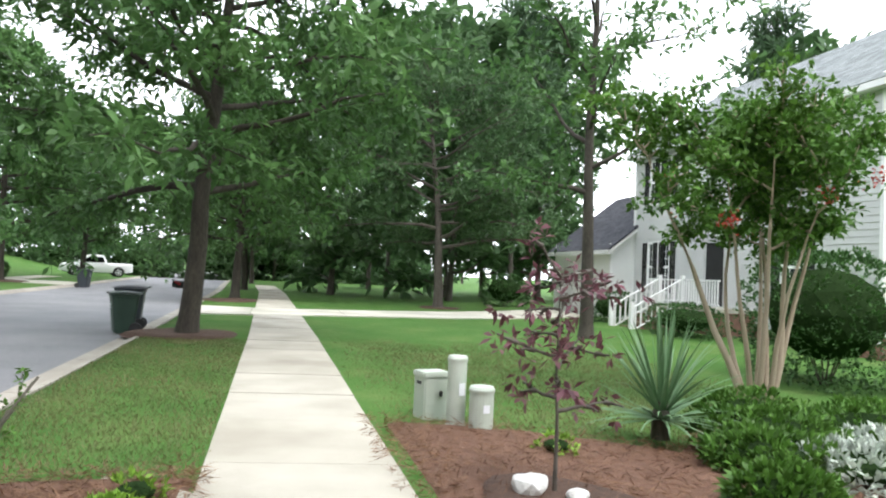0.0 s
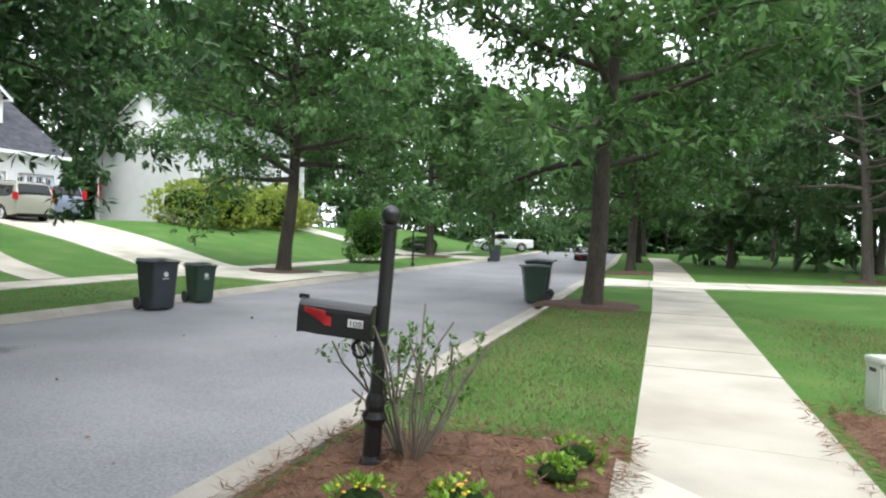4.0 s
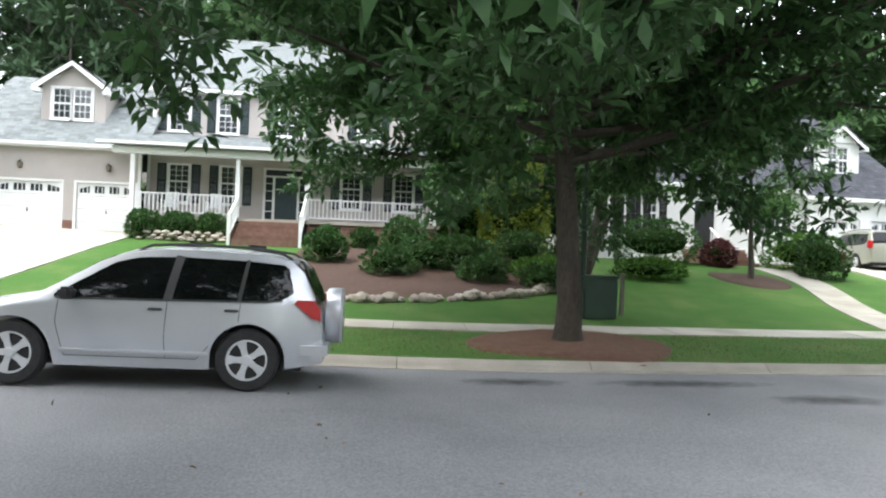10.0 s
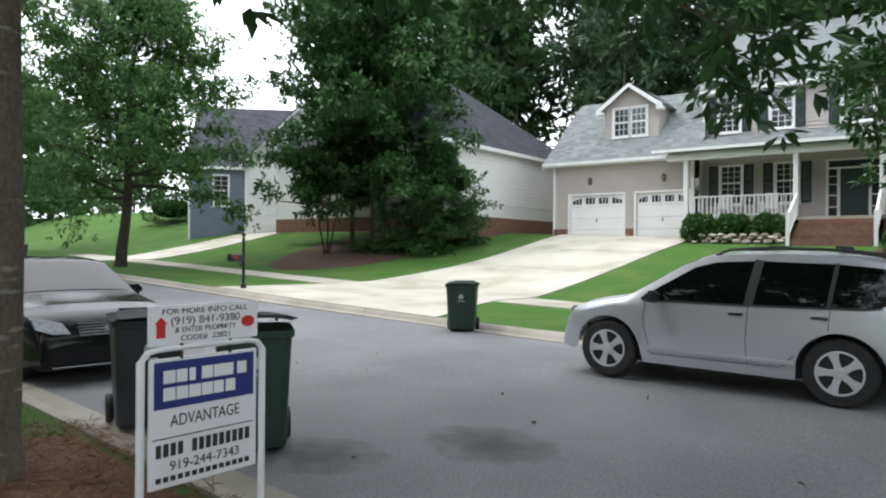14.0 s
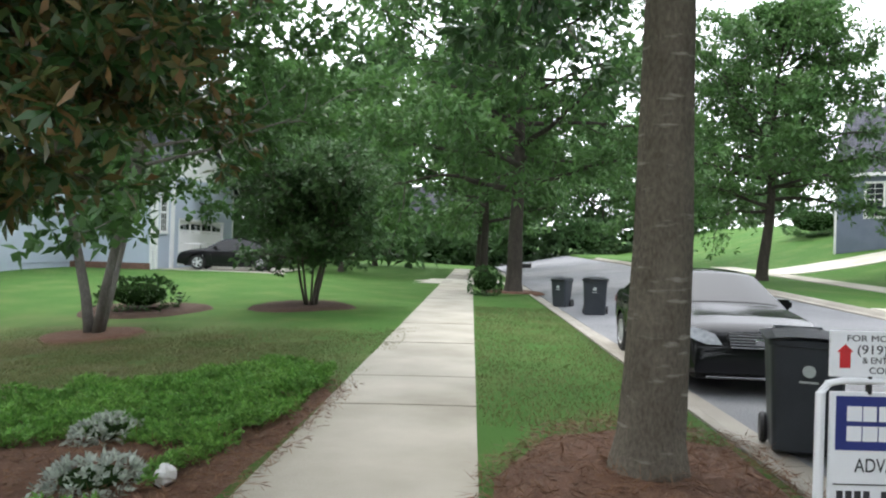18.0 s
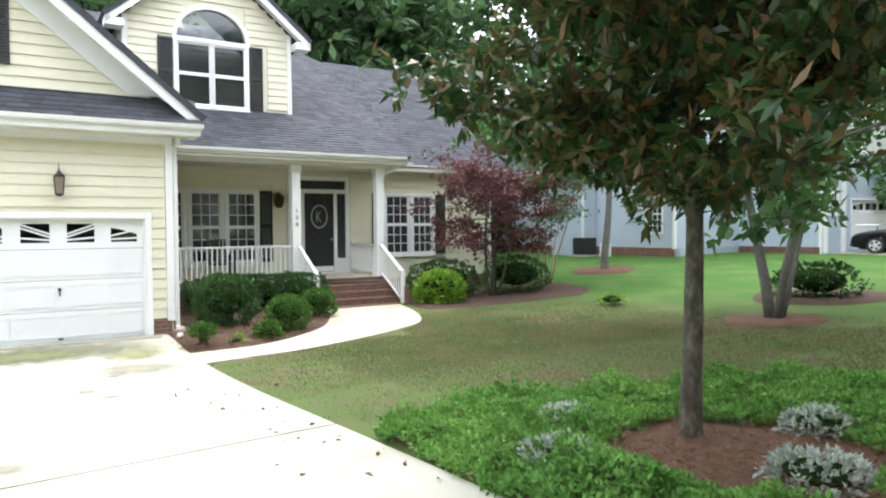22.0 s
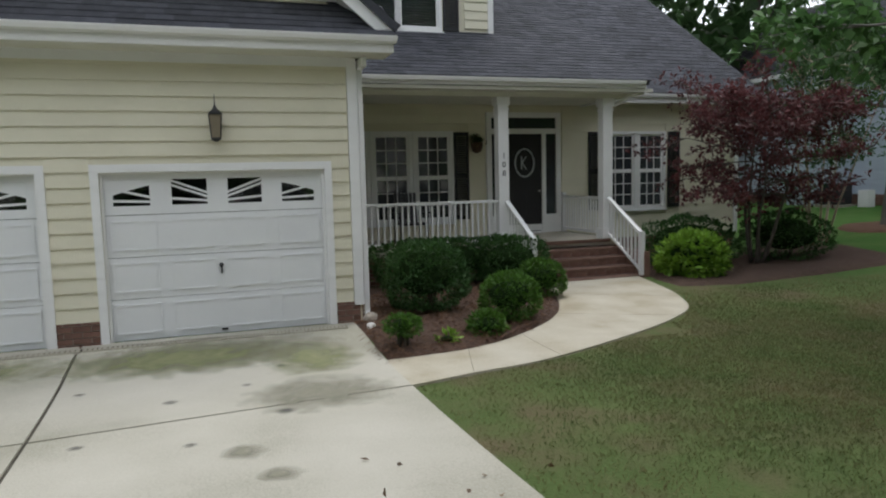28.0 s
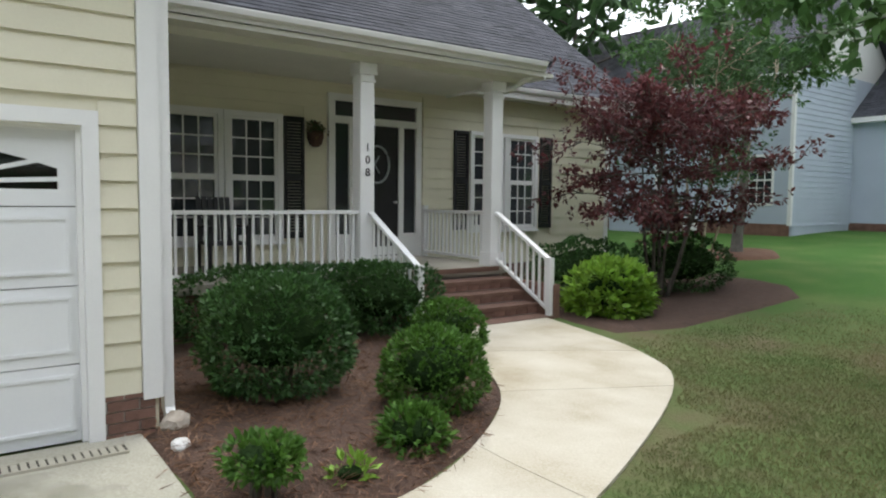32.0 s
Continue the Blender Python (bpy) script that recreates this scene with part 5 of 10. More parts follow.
# dormer with an arched window
DX, DY = 18.50, 13.10
dm = new("dormer")
dm.parent = home
drun = lambda z: (DY - 2.05, DY + 2.05) if z < 6.75 else (DY - 2.05 * (8.45 - z) / 1.7, DY + 2.05 * (8.45 - z) / 1.7)
bm = bmesh.new()
G = Matrix.Translation((DX + 0.004, 0, 0)) @ YZ
holed(DX + 0.004, DX + 0.124, DY - 2.05, DY + 2.05, 4.4, 6.34, [(12.24, 13.08, 4.70, 6.26), (13.12, 13.96, 4.70, 6.26)], bm=bm)
crest = [(DY - 0.86 * math.cos(a), 6.36 + 0.77 * math.sin(a)) for a in np.linspace(0, math.pi, 17)]
prism(bm, [(DY - 2.05, 6.34), (DY - 0.86, 6.34), *crest[:9], (DY, 8.45), (DY - 2.05, 6.75)], 0.12, G)
prism(bm, [(DY, 8.45), *crest[8:], (DY + 0.86, 6.34), (DY + 2.05, 6.34), (DY + 2.05, 6.75)], 0.12, G)
box(bm, DX + 0.12, 22.0, DY - 2.05, DY - 1.95, 4.4, 6.75)
box(bm, DX + 0.12, 22.0, DY + 1.95, DY + 2.05, 4.4, 6.75)
part("wall_core", bm, M_YELLOW, dm)
siding(dm, M_YELLOW, DX, 0, 0, 4.75, 8.3, [(12.16, 14.04, 4.60, 6.45), (12.25, 13.8, 6.4, 7.17), (11.66, 14.42, 4.62, 6.36)], top=drun)
for a, b in ((12.24, 13.08), (13.12, 13.96)):
    window(home, DX - 0.01, a, b, 4.70, 6.26, cols=0, blind=True, trim=0.07)
aw = new("arched_window")
aw.parent = home
bm = bmesh.new()
arc = [(DY + 0.86 * math.cos(a), 6.36 + 0.77 * math.sin(a)) for a in np.linspace(0, math.pi, 21)]
arc2 = [(DY + 0.97 * math.cos(a), 6.36 + 0.88 * math.sin(a)) for a in np.linspace(0, math.pi, 21)]
prism(bm, arc, 0.01, Matrix.Translation((DX + 0.03, 0, 0)) @ YZ)
part("pane", bm, M_GLASS, aw)
bm = bmesh.new()
for (a0, b0), (a1, b1), (c1, d1), (c0, d0) in zip(arc, arc[1:], arc2[1:], arc2):
    prism(bm, [(a0, b0), (a1, b1), (c1, d1), (c0, d0)], 0.05, Matrix.Translation((DX - 0.055, 0, 0)) @ YZ)
box(bm, DX - 0.055, DX - 0.005, DY - 0.97, DY + 0.97, 6.30, 6.38)
part("casing", bm, M_WHITE, aw)
for a, b in ((11.80, 12.14), (14.06, 14.40)):
    shutter(home, DX - 0.01, a, b, 4.66, 6.32)
for y0, y1 in ((DY - 2.09, DY - 1.97), (DY + 1.97, DY + 2.09)):
    part("corner_board", bx(DX - 0.035, DX + 0.02, y0, y1, 4.55, 6.75), M_WHITE, dm)
for sgn in (-1, 1):
    e0 = (DY + sgn * 2.5, 6.62)
    for x0, x1, dz, nm in ((DX - 0.42, DX - 0.38, 0.28, "rake_board"), (DX - 0.38, DX + 0.0, 0.05, "rake_soffit")):
        q = 0.0 if nm == "rake_board" else 0.12
        bm = bmesh.new()
        poly = [(e0[0], e0[1] - q), (DY, 8.7 - q), (DY, 8.7 - dz - q), (e0[0], e0[1] - dz - q)]
        prism(bm, poly if sgn < 0 else poly[::-1], x1 - x0, Matrix.Translation((x0, 0, 0)) @ YZ)
        part(nm, bm, M_WHITE, dm)
    bm = bmesh.new()
    box(bm, DX - 0.42, DX + 0.02, *sorted((DY + sgn * 2.1, DY + sgn * 2.5)), 6.34, 6.52)
    part("eave_return", bm, M_WHITE, dm)
    roof_plane(dm, [(DX - 0.45, DY + sgn * 2.55, 6.60), (22.4, DY + sgn * 2.55, 6.60), (22.4, DY, 8.76), (DX - 0.45, DY, 8.76)], M_SHINGLE, name="dormer_roof")

# ---- vehicles ----
M_SILVER = mat("silver_car_paint", (0.64, 0.655, 0.69), (0.67, 0.685, 0.72), scale=1, rough=0.27, metal=0.55, spec=0.6)
M_BLACKCAR = mat("black_car_paint", (0.010, 0.010, 0.012), (0.014, 0.014, 0.016), scale=1, rough=0.12, spec=0.35)
M_BEIGECAR = mat("beige_car_paint", (0.36, 0.36, 0.30), (0.40, 0.40, 0.33), scale=1, rough=0.3, metal=0.4)
M_BLUECAR = mat("grey_blue_car_paint", (0.20, 0.23, 0.30), (0.24, 0.27, 0.34), scale=1, rough=0.3, metal=0.4)
M_WHITECAR = mat("white_car_paint", (0.74, 0.74, 0.74), (0.78, 0.78, 0.78), scale=1, rough=0.3)
M_TYRE = mat("tyre_rubber", (0.018, 0.018, 0.019), (0.03, 0.03, 0.03), scale=12, rough=0.85, bump=0.2)
M_ALLOY = mat("alloy_rim", (0.62, 0.63, 0.65), (0.68, 0.69, 0.71), scale=4, rough=0.4, metal=0.35)
M_DARKPL = mat("dark_plastic", (0.02, 0.02, 0.022), (0.03, 0.03, 0.032), scale=6, rough=0.6)
M_REDLENS = mat("red_lens", (0.45, 0.015, 0.02), (0.55, 0.03, 0.03), rough=0.15)
M_AMBER = mat("amber_lens", (0.65, 0.22, 0.10), (0.7, 0.3, 0.15), rough=0.15)
M_LENS = mat("clear_lens", (0.28, 0.30, 0.33), (0.5, 0.52, 0.55), scale=14, rough=0.12)
M_CARGLASS = glassy("car_glass", (0.004, 0.005, 0.005), 0.04)
M_CARGLASS.node_tree.nodes["Principled BSDF"].inputs["Specular IOR Level"].default_value = 0.4
M_CHROME = mat("chrome", (0.7, 0.7, 0.72), (0.75, 0.75, 0.77), rough=0.12, metal=1.0)


def wheel(parent, x, y, z, r, side, spokes=5):
    w = new("wheel")
    w.parent = parent
    m = Matrix.Translation((x, y, z)) @ Matrix.Rotation(radians(90) * -side, 4, "X")
    bm = bmesh.new()
    prof = [(r * 0.64, -0.10), (r * 0.93, -0.10), (r, -0.06), (r, 0.07), (r * 0.93, 0.105), (r * 0.66, 0.105), (r * 0.64, 0.08)]
    lathe(bm, prof, 28, m)
    part("tyre", bm, M_TYRE, w, smooth=False)
    bm = bmesh.new()
    lathe(bm, [(r * 0.62, 0.05), (r * 0.655, 0.108), (r * 0.60, 0.112), (r * 0.58, 0.06)], 28, m)
    for k in range(spokes):
        a = 2 * math.pi * k / spokes
        t = m @ Matrix.Rotation(a, 4, "Z")
        prism(bm, [(0, -0.04), (r * 0.35, -0.034), (r * 0.60, -0.058), (r * 0.60, 0.058), (r * 0.35, 0.034), (0, 0.04)], 0.03, t @ Matrix.Translation((0, 0, 0.07)))
    lathe(bm, [(r * 0.17, 0.06), (r * 0.17, 0.108), (r * 0.12, 0.115)], 16, m)
    part("rim", bm, M_ALLOY, w)
    bm = bmesh.new()
    lathe(bm, [(r * 0.62, 0.03), (r * 0.62, 0.05)], 20, m)
    part("brake_backing", bm, M_DARKPL, w)
    return w


def car(name, L, W, H, axles, r, line, belt, paint, label, glass_hi, glass_lo, clear=0.22, screen=None, rear=None, doors=(), posts=(), handles=(), roof_rails=False, mirror_x=None, mirror_paint=None, bar=None):
    """A car along +x (nose at x = L), ground at z 0. line: the whole upper outline from tail to nose; belt: shoulder line;
    glass_hi, glass_lo: edges of the side windows; screen, rear: ends of the front and rear windows along x."""
    c = thing(name, label=label, category="car")
    ra = r + 0.07
    f = lambda k, x: knots(x, [p[0] for p in k], [p[1] for p in k])
    cab = lambda x: min(1.0, max(0.0, (f(line, x) - f(belt, x) - 0.04) / (H - f(belt, x) - 0.04)))
    def hw(x):
        e = max(0.0, abs(x - L / 2) - (L / 2 - 0.75)) / 0.75
        return W / 2 * (1 - 0.17 * e ** 2.4)
    def low(x):
        z = clear + 0.10 * max(0.0, abs(x - L / 2) - (L / 2 - 0.6)) / 0.6
        for a in axles:
            if abs(x - a) < ra:
                z = max(z, r + math.sqrt(max(0.0, ra * ra - (x - a) ** 2)) * 0.98)
        return z
    def marks(x):
        top = f(line, x)
        zb = min(f(belt, x), top - 0.07)
        return top, zb, top - 0.045, hw(x) * 0.95 + (W / 2 * 0.72 - hw(x) * 0.95) * cab(x)
    def side(x, z):
        top, zb, ze, e = marks(x)
        w = hw(x)
        if z <= zb:
            t = max(0.0, min(1.0, (z - clear) / (zb - clear)))
            return w * (0.93 + 0.07 * math.sin(min(1.0, t * 1.5) * math.pi / 2) - 0.022 * t ** 4)
        t = min(1.0, (z - zb) / max(1e-3, ze - zb))
        return w * 0.978 + (e - w * 0.978) * t + 0.02 * math.sin(math.pi * t) * cab(x)
    def over(x, y):
        top, zb, ze, e = marks(x)
        t = min(1.0, abs(y) / max(0.05, e))
        return top - 0.045 * t ** 3.2
    xs = sorted({round(v, 4) for v in [*np.linspace(0, L, 30), *[p[0] for p in line], *[a + ra * math.cos(t) for a in axles for t in np.linspace(0, math.pi, 15)]] if 0 <= v <= L})
    bm = bmesh.new()
    rows = []
    for x in xs:
        top, zb, ze, e = marks(x)
        z0 = min(low(x), zb - 0.02)
        half = [(side(x, z), z) for z in (z0, z0 + (zb - z0) * 0.25, z0 + (zb - z0) * 0.55, z0 + (zb - z0) * 0.85, zb, zb + (ze - zb) * 0.33, zb + (ze - zb) * 0.67)]
        half += [(e * k, over(x, e * k)) for k in (1.0, 0.86, 0.6, 0.3)]
        sec = half + [(0.0, top)] + [(-y, z) for y, z in half[::-1]]
        rows.append([bm.verts.new((x, y, z)) for y, z in sec])
    for a, b in zip(rows, rows[1:]):
        for i in range(len(a) - 1):
            bm.faces.new((a[i], a[i + 1], b[i + 1], b[i]))
    bm.faces.new(rows[0])
    bm.faces.new(rows[-1][::-1])
    bmesh.ops.triangulate(bm, faces=[q for q in bm.faces if len(q.verts) > 4])
    body = part("body", bm, paint, c, smooth=True)
    body.data.set_sharp_from_angle(angle=radians(34))
    part("underbody", bx(0.25, L - 0.3, -W / 2 + 0.26, W / 2 - 0.26, clear - 0.02, min(p[1] for p in belt) - 0.1), M_DARKPL, c)
    def ribbon(nm, pts, wd, material, s, lift=0.003, flat=False):
        bm = bmesh.new()
        prev = None
        for i, (x, z) in enumerate(pts):
            x2, z2 = pts[min(i + 1, len(pts) - 1)]
            x1, z1 = pts[max(i - 1, 0)]
            d = math.hypot(x2 - x1, z2 - z1) or 1
            nx, nz = -(z2 - z1) / d * wd / 2, (x2 - x1) / d * wd / 2
            cur = [bm.verts.new((x + k * nx, s * (side(x + k * nx, z + k * nz) + lift), z + k * nz)) for k in (-1, 1)]
            if prev:
                bm.faces.new((prev[0], prev[1], cur[1], cur[0]))
            prev = cur
        return part(nm, bm, material, c)
    for s in (-1, 1):
        gx0, gx1 = glass_hi[0][0], glass_hi[-1][0]
        bm = bmesh.new()
        prev = None
        for x in np.linspace(gx0, gx1, 40):
            lo, hi = f(glass_lo, x), f(glass_hi, x)
            cur = [bm.verts.new((x, s * (side(x, lo + (hi - lo) * k / 4) + 0.005), lo + (hi - lo) * k / 4)) for k in range(5)]
            if prev:
                for k in range(4):
                    bm.faces.new((prev[k], prev[k + 1], cur[k + 1], cur[k]))
            prev = cur
        part("side_window", bm, M_CARGLASS, c, "dark side window", smooth=True)
        for x0, x1, wd in posts:
            z0, z1 = f(glass_lo, x0) - 0.01, f(glass_hi, x1) + 0.015
            ribbon("window_post", [(x0 + (x1 - x0) * k / 5, z0 + (z1 - z0) * k / 5) for k in range(6)], wd, M_DARKPL, s, 0.009)
        ribbon("belt_trim", [(x, f(glass_lo, x) - 0.012) for x in np.linspace(gx0 + 0.12, gx1 - 0.02, 16)], 0.022, M_DARKPL, s, 0.008)
        for pts in doors:
            fine = []
            for (ax, az), (bx_, bz) in zip(pts, pts[1:]):
                fine += [(ax + (bx_ - ax) * k / 6, az + (bz - az) * k / 6) for k in range(6)]
            ribbon("door_gap", fine + [pts[-1]], 0.009, M_DARKPL, s)
        for a in axles:
            ribbon("arch_lip", [(a + (ra + 0.015) * math.cos(t), r + (ra + 0.015) * math.sin(t) * 0.98) for t in np.linspace(0.12, math.pi - 0.12, 16)], 0.035, paint, s, 0.012)
            wheel(c, a, s * (W / 2 - 0.118), r, r, s)
        for hx, hz in handles:
            y = side(hx, hz)
            bm = bmesh.new()
            box(bm, hx - 0.085, hx + 0.085, *sorted((s * (y - 0.02), s * (y + 0.03))), hz - 0.016, hz + 0.016, bevel=0.010)
            part("door_handle", bm, M_DARKPL if mirror_paint is None else mirror_paint, c, "door handle")
        if mirror_x:
            zb = f(belt, mirror_x)
            y = side(mirror_x, zb)
            bm = box(bmesh.new(), mirror_x - 0.07, mirror_x + 0.08, *sorted((s * (y + 0.01), s * (y + 0.21))), zb + 0.01, zb + 0.155, bevel=0.035)
            part("door_mirror", bm, mirror_paint or M_DARKPL, c)
        if roof_rails:
            t0, t1 = roof_rails
            bm = bmesh.new()
            tube(bm, [(x, s * W / 2 * 0.63, over(x, W / 2 * 0.63) + dz) for x, dz in ((t0, 0.0), (t0 + 0.12, 0.055), (t0 + 0.6, 0.06), (t1 - 0.5, 0.06), (t1 - 0.15, 0.05), (t1, 0.0))], 0.02, 6)
            part("roof_rail", bm, M_DARKPL, c)
    for nm, ends in (("windscreen", screen), ("rear_window", rear)):
        if ends:
            bm = bmesh.new()
            prev = None
            for x in np.linspace(*ends, 12):
                e = marks(x)[3] * 0.90
                cur = [bm.verts.new((x + (0.004 if nm == "windscreen" else -0.004), e * k / 5, over(x, e * k / 5) + 0.006)) for k in range(-5, 6)]
                if prev:
                    for k in range(10):
                        bm.faces.new((prev[k], prev[k + 1], cur[k + 1], cur[k]))
                prev = cur
            part(nm, bm, M_CARGLASS, c, smooth=True)
    return c


def lamp_pair(c, nm, material, x0, x1, y0, y1, z0, z1, lean=0.0, W=1.8):
    for s in (-1, 1):
        bm = box(bmesh.new(), x0, x1, *sorted((s * y0, s * y1)), z0, z1, bevel=0.03)
        part(nm, bm, material, c)


# silver sport utility car across the street, spare wheel on its tail door
suv = car("sport_utility_car", 4.22, 1.82, 1.68, (0.86, 3.52), 0.37,
          [(0.0, 0.62), (0.02, 0.80), (0.06, 1.02), (0.14, 1.22), (0.26, 1.47), (0.40, 1.59), (0.75, 1.655), (1.4, 1.68), (2.0, 1.665), (2.35, 1.62), (2.62, 1.51), (3.28, 1.095), (3.45, 1.06), (3.85, 0.985), (4.04, 0.90), (4.15, 0.78), (4.21, 0.62), (4.22, 0.5)],
          [(0.0, 1.0), (0.4, 1.06), (2.8, 1.01), (3.4, 0.95), (4.3, 0.76)], M_SILVER, "silver compact sport utility car parked at the kerb",
          [(0.36, 1.20), (0.40, 1.44), (0.50, 1.505), (0.9, 1.535), (1.7, 1.55), (2.2, 1.525), (2.45, 1.455), (3.08, 1.06)], [(0.36, 1.18), (0.46, 1.10), (0.62, 1.075), (2.0, 1.045), (3.08, 1.03)],
          clear=0.24, screen=(3.22, 2.50), rear=(0.07, 0.36), posts=((1.80, 1.72, 0.10), (0.98, 0.92, 0.045)),
          doors=([(1.80, 1.03), (1.82, 0.60), (1.80, 0.36)], [(3.02, 1.02), (3.04, 0.75), (2.94, 0.36), (1.45, 0.36), (1.22, 0.62), (0.98, 0.80), (0.96, 1.05)]),
          handles=((1.93, 0.93), (1.06, 0.945)), roof_rails=(0.42, 2.25), mirror_x=2.88)
for s in (-1, 1):
    bm = prism(bmesh.new(), [(0.02, 0.86), (0.13, 0.90), (0.34, 1.06), (0.30, 1.10), (0.10, 1.10), (0.03, 1.0)], 0.20, Matrix.Translation((0, 0.895 if s > 0 else -0.695, 0)) @ XZ)
    part("tail_light", bm, M_REDLENS, suv)
lamp_pair(suv, "head_light", M_LENS, 3.80, 4.12, 0.50, 0.79, 0.74, 0.88)
lamp_pair(suv, "side_marker", M_AMBER, 3.94, 4.05, 0.70, 0.825, 0.78, 0.86)
bm = bmesh.new()
lathe(bm, [(0.18, -0.10), (0.34, -0.10), (0.36, -0.06), (0.36, 0.08), (0.33, 0.11), (0.05, 0.125)], 32, Matrix.Translation((-0.10, 0.10, 0.88)) @ Matrix.Rotation(radians(-90), 4, "Y"))
part("spare_wheel_cover", bm, M_SILVER, suv, "hard silver spare wheel cover", smooth=True).data.set_sharp_from_angle(angle=radians(40))
part("fuel_door", bx(0.55, 0.71, -0.908, -0.895, 0.86, 0.99, bevel=0.004), M_SILVER, suv)
for s in (-1, 1):
    part("side_cladding", bx(1.30, 2.98, *sorted((s * 0.885, s * 0.922)), 0.40, 0.455, bevel=0.014), M_SILVER, suv)
part("rear_bumper", bx(-0.07, 0.32, -0.84, 0.84, 0.38, 0.62, bevel=0.06), M_SILVER, suv)
for x in (0.95, 1.65):
    bm = bmesh.new()
    tube(bm, [(x, -0.57, 1.72), (x, 0.57, 1.72)], 0.018, 6)
    part("roof_bar", bm, M_DARKPL, suv)
suv.matrix_basis = Matrix.Translation((-9.35, 17.76, -0.11)) @ Matrix.Rotation(radians(-92), 4, "Z") @ Matrix.Rotation(radians(-0.7), 4, "Y") @ Matrix.Diagonal((0.98, 0.98, 0.98, 1))


def sedan(label, paint=M_BLACKCAR):
    c = car("sedan_car", 4.82, 1.82, 1.50, (1.02, 3.86), 0.335,
            [(0.0, 0.60), (0.03, 0.90), (0.10, 1.04), (0.25, 1.085), (0.80, 1.12), (1.15, 1.27), (1.55, 1.42), (2.0, 1.495), (2.35, 1.50), (2.75, 1.45), (3.55, 1.03), (3.75, 1.0), (4.25, 0.93), (4.58, 0.84), (4.74, 0.73), (4.80, 0.60), (4.82, 0.45)],
            [(0.0, 0.96), (0.7, 0.99), (3.2, 0.93), (3.7, 0.90), (4.82, 0.70)], paint, label,
            [(0.95, 1.03), (1.25, 1.21), (1.6, 1.345), (2.0, 1.39), (2.45, 1.385), (2.75, 1.32), (3.35, 0.98)], [(0.95, 1.02), (2.0, 0.985), (3.35, 0.955)],
            clear=0.18, screen=(3.50, 2.68), rear=(0.85, 1.55), posts=((2.10, 2.05, 0.09),), doors=([(2.12, 0.96), (2.10, 0.30)], [(3.25, 0.94), (3.28, 0.70), (3.2, 0.30), (1.55, 0.30), (1.3, 0.6), (1.12, 0.8), (1.10, 1.0)]),
            handles=((2.28, 0.84), (1.30, 0.87)), mirror_x=3.05, mirror_paint=paint)
    for s in (-1, 1):
        bm = bmesh.new()
        prism(bm, [(0.44, 0.62), (0.50, 0.74), (0.70, 0.80), (0.80, 0.80), (0.78, 0.68), (0.62, 0.62)], 0.10, Matrix(((0, 0, -1, 4.765), (s, 0, 0, 0), (0, 1, 0, 0), (0, 0, 0, 1))))
        bmesh.ops.transform(bm, matrix=Matrix(((1, -0.12 * s, -0.9, 0.70), (0, 1, 0, 0), (0, 0, 1, 0), (0, 0, 0, 1))), verts=bm.verts)
        part("head_light", bm, M_LENS, c)
        part("fog_light", bx(4.70, 4.78, *sorted((s * 0.55, s * 0.68)), 0.36, 0.42, bevel=0.015), M_LENS, c)
    lamp_pair(c, "tail_light", M_REDLENS, -0.005, 0.20, 0.50, 0.82, 0.78, 0.95)
    part("grille_backing", bx(4.66, 4.80, -0.36, 0.36, 0.56, 0.75, bevel=0.03), M_DARKPL, c)
    for z in (0.585, 0.62, 0.655, 0.69, 0.725):
        part("grille_bar", bx(4.785, 4.83, -0.34 - (z - 0.6) * 0.2, 0.34 + (z - 0.6) * 0.2, z, z + 0.017, bevel=0.005), M_CHROME, c)
    part("emblem", lathe(bmesh.new(), [(0.05, 0), (0.05, 0.012), (0.03, 0.02)], 16, Matrix.Translation((4.83, 0, 0.665)) @ Matrix.Rotation(radians(90), 4, "Y") @ Matrix.Diagonal((0.7, 1.3, 1, 1))), M_CHROME, c)
    part("bumper_intake", bx(4.72, 4.815, -0.50, 0.50, 0.27, 0.36, bevel=0.015), M_DARKPL, c)
    part("chin_trim", bx(4.70, 4.825, -0.62, 0.62, 0.225, 0.24), M_CHROME, c)
    return c


s1 = sedan("glossy black sedan parked at the kerb, chrome grille")
s1.matrix_basis = pose(-3.05, 4.1, -0.10, 0, 0, 91.5)
s2 = sedan("black sedan standing on the neighbour's driveway")
s2.matrix_basis = pose(10.4, -14.6, gz(12, -14.6) + 0.05, 0, 0, 10)
van = car("minivan", 4.95, 1.92, 1.75, (1.05, 4.0), 0.33, [(0.0, 0.6), (0.04, 1.0), (0.12, 1.3), (0.28, 1.62), (0.6, 1.72), (1.6, 1.75), (2.6, 1.72), (3.0, 1.62), (3.95, 1.08), (4.4, 0.95), (4.8, 0.8), (4.93, 0.6), (4.95, 0.5)],
          [(0, 1.05), (4.0, 0.98), (4.95, 0.72)], M_BEIGECAR, "beige minivan standing on a driveway", [(0.30, 1.25), (0.36, 1.54), (1.6, 1.60), (2.6, 1.57), (2.9, 1.5), (3.7, 1.06)], [(0.30, 1.2), (0.45, 1.10), (3.7, 1.03)],
          screen=(3.9, 2.95), rear=(0.08, 0.36), posts=((1.2, 1.15, 0.06), (2.3, 2.2, 0.08)), handles=((2.4, 0.93), (1.4, 0.95)), roof_rails=(0.5, 2.6), mirror_x=3.4)
van.matrix_basis = pose(-26.3, 42.0, gz(-27, 42) + 0.02, 0, 0, 165)
lamp_pair(van, "tail_light", M_REDLENS, -0.005, 0.18, 0.74, 0.93, 0.92, 1.25)
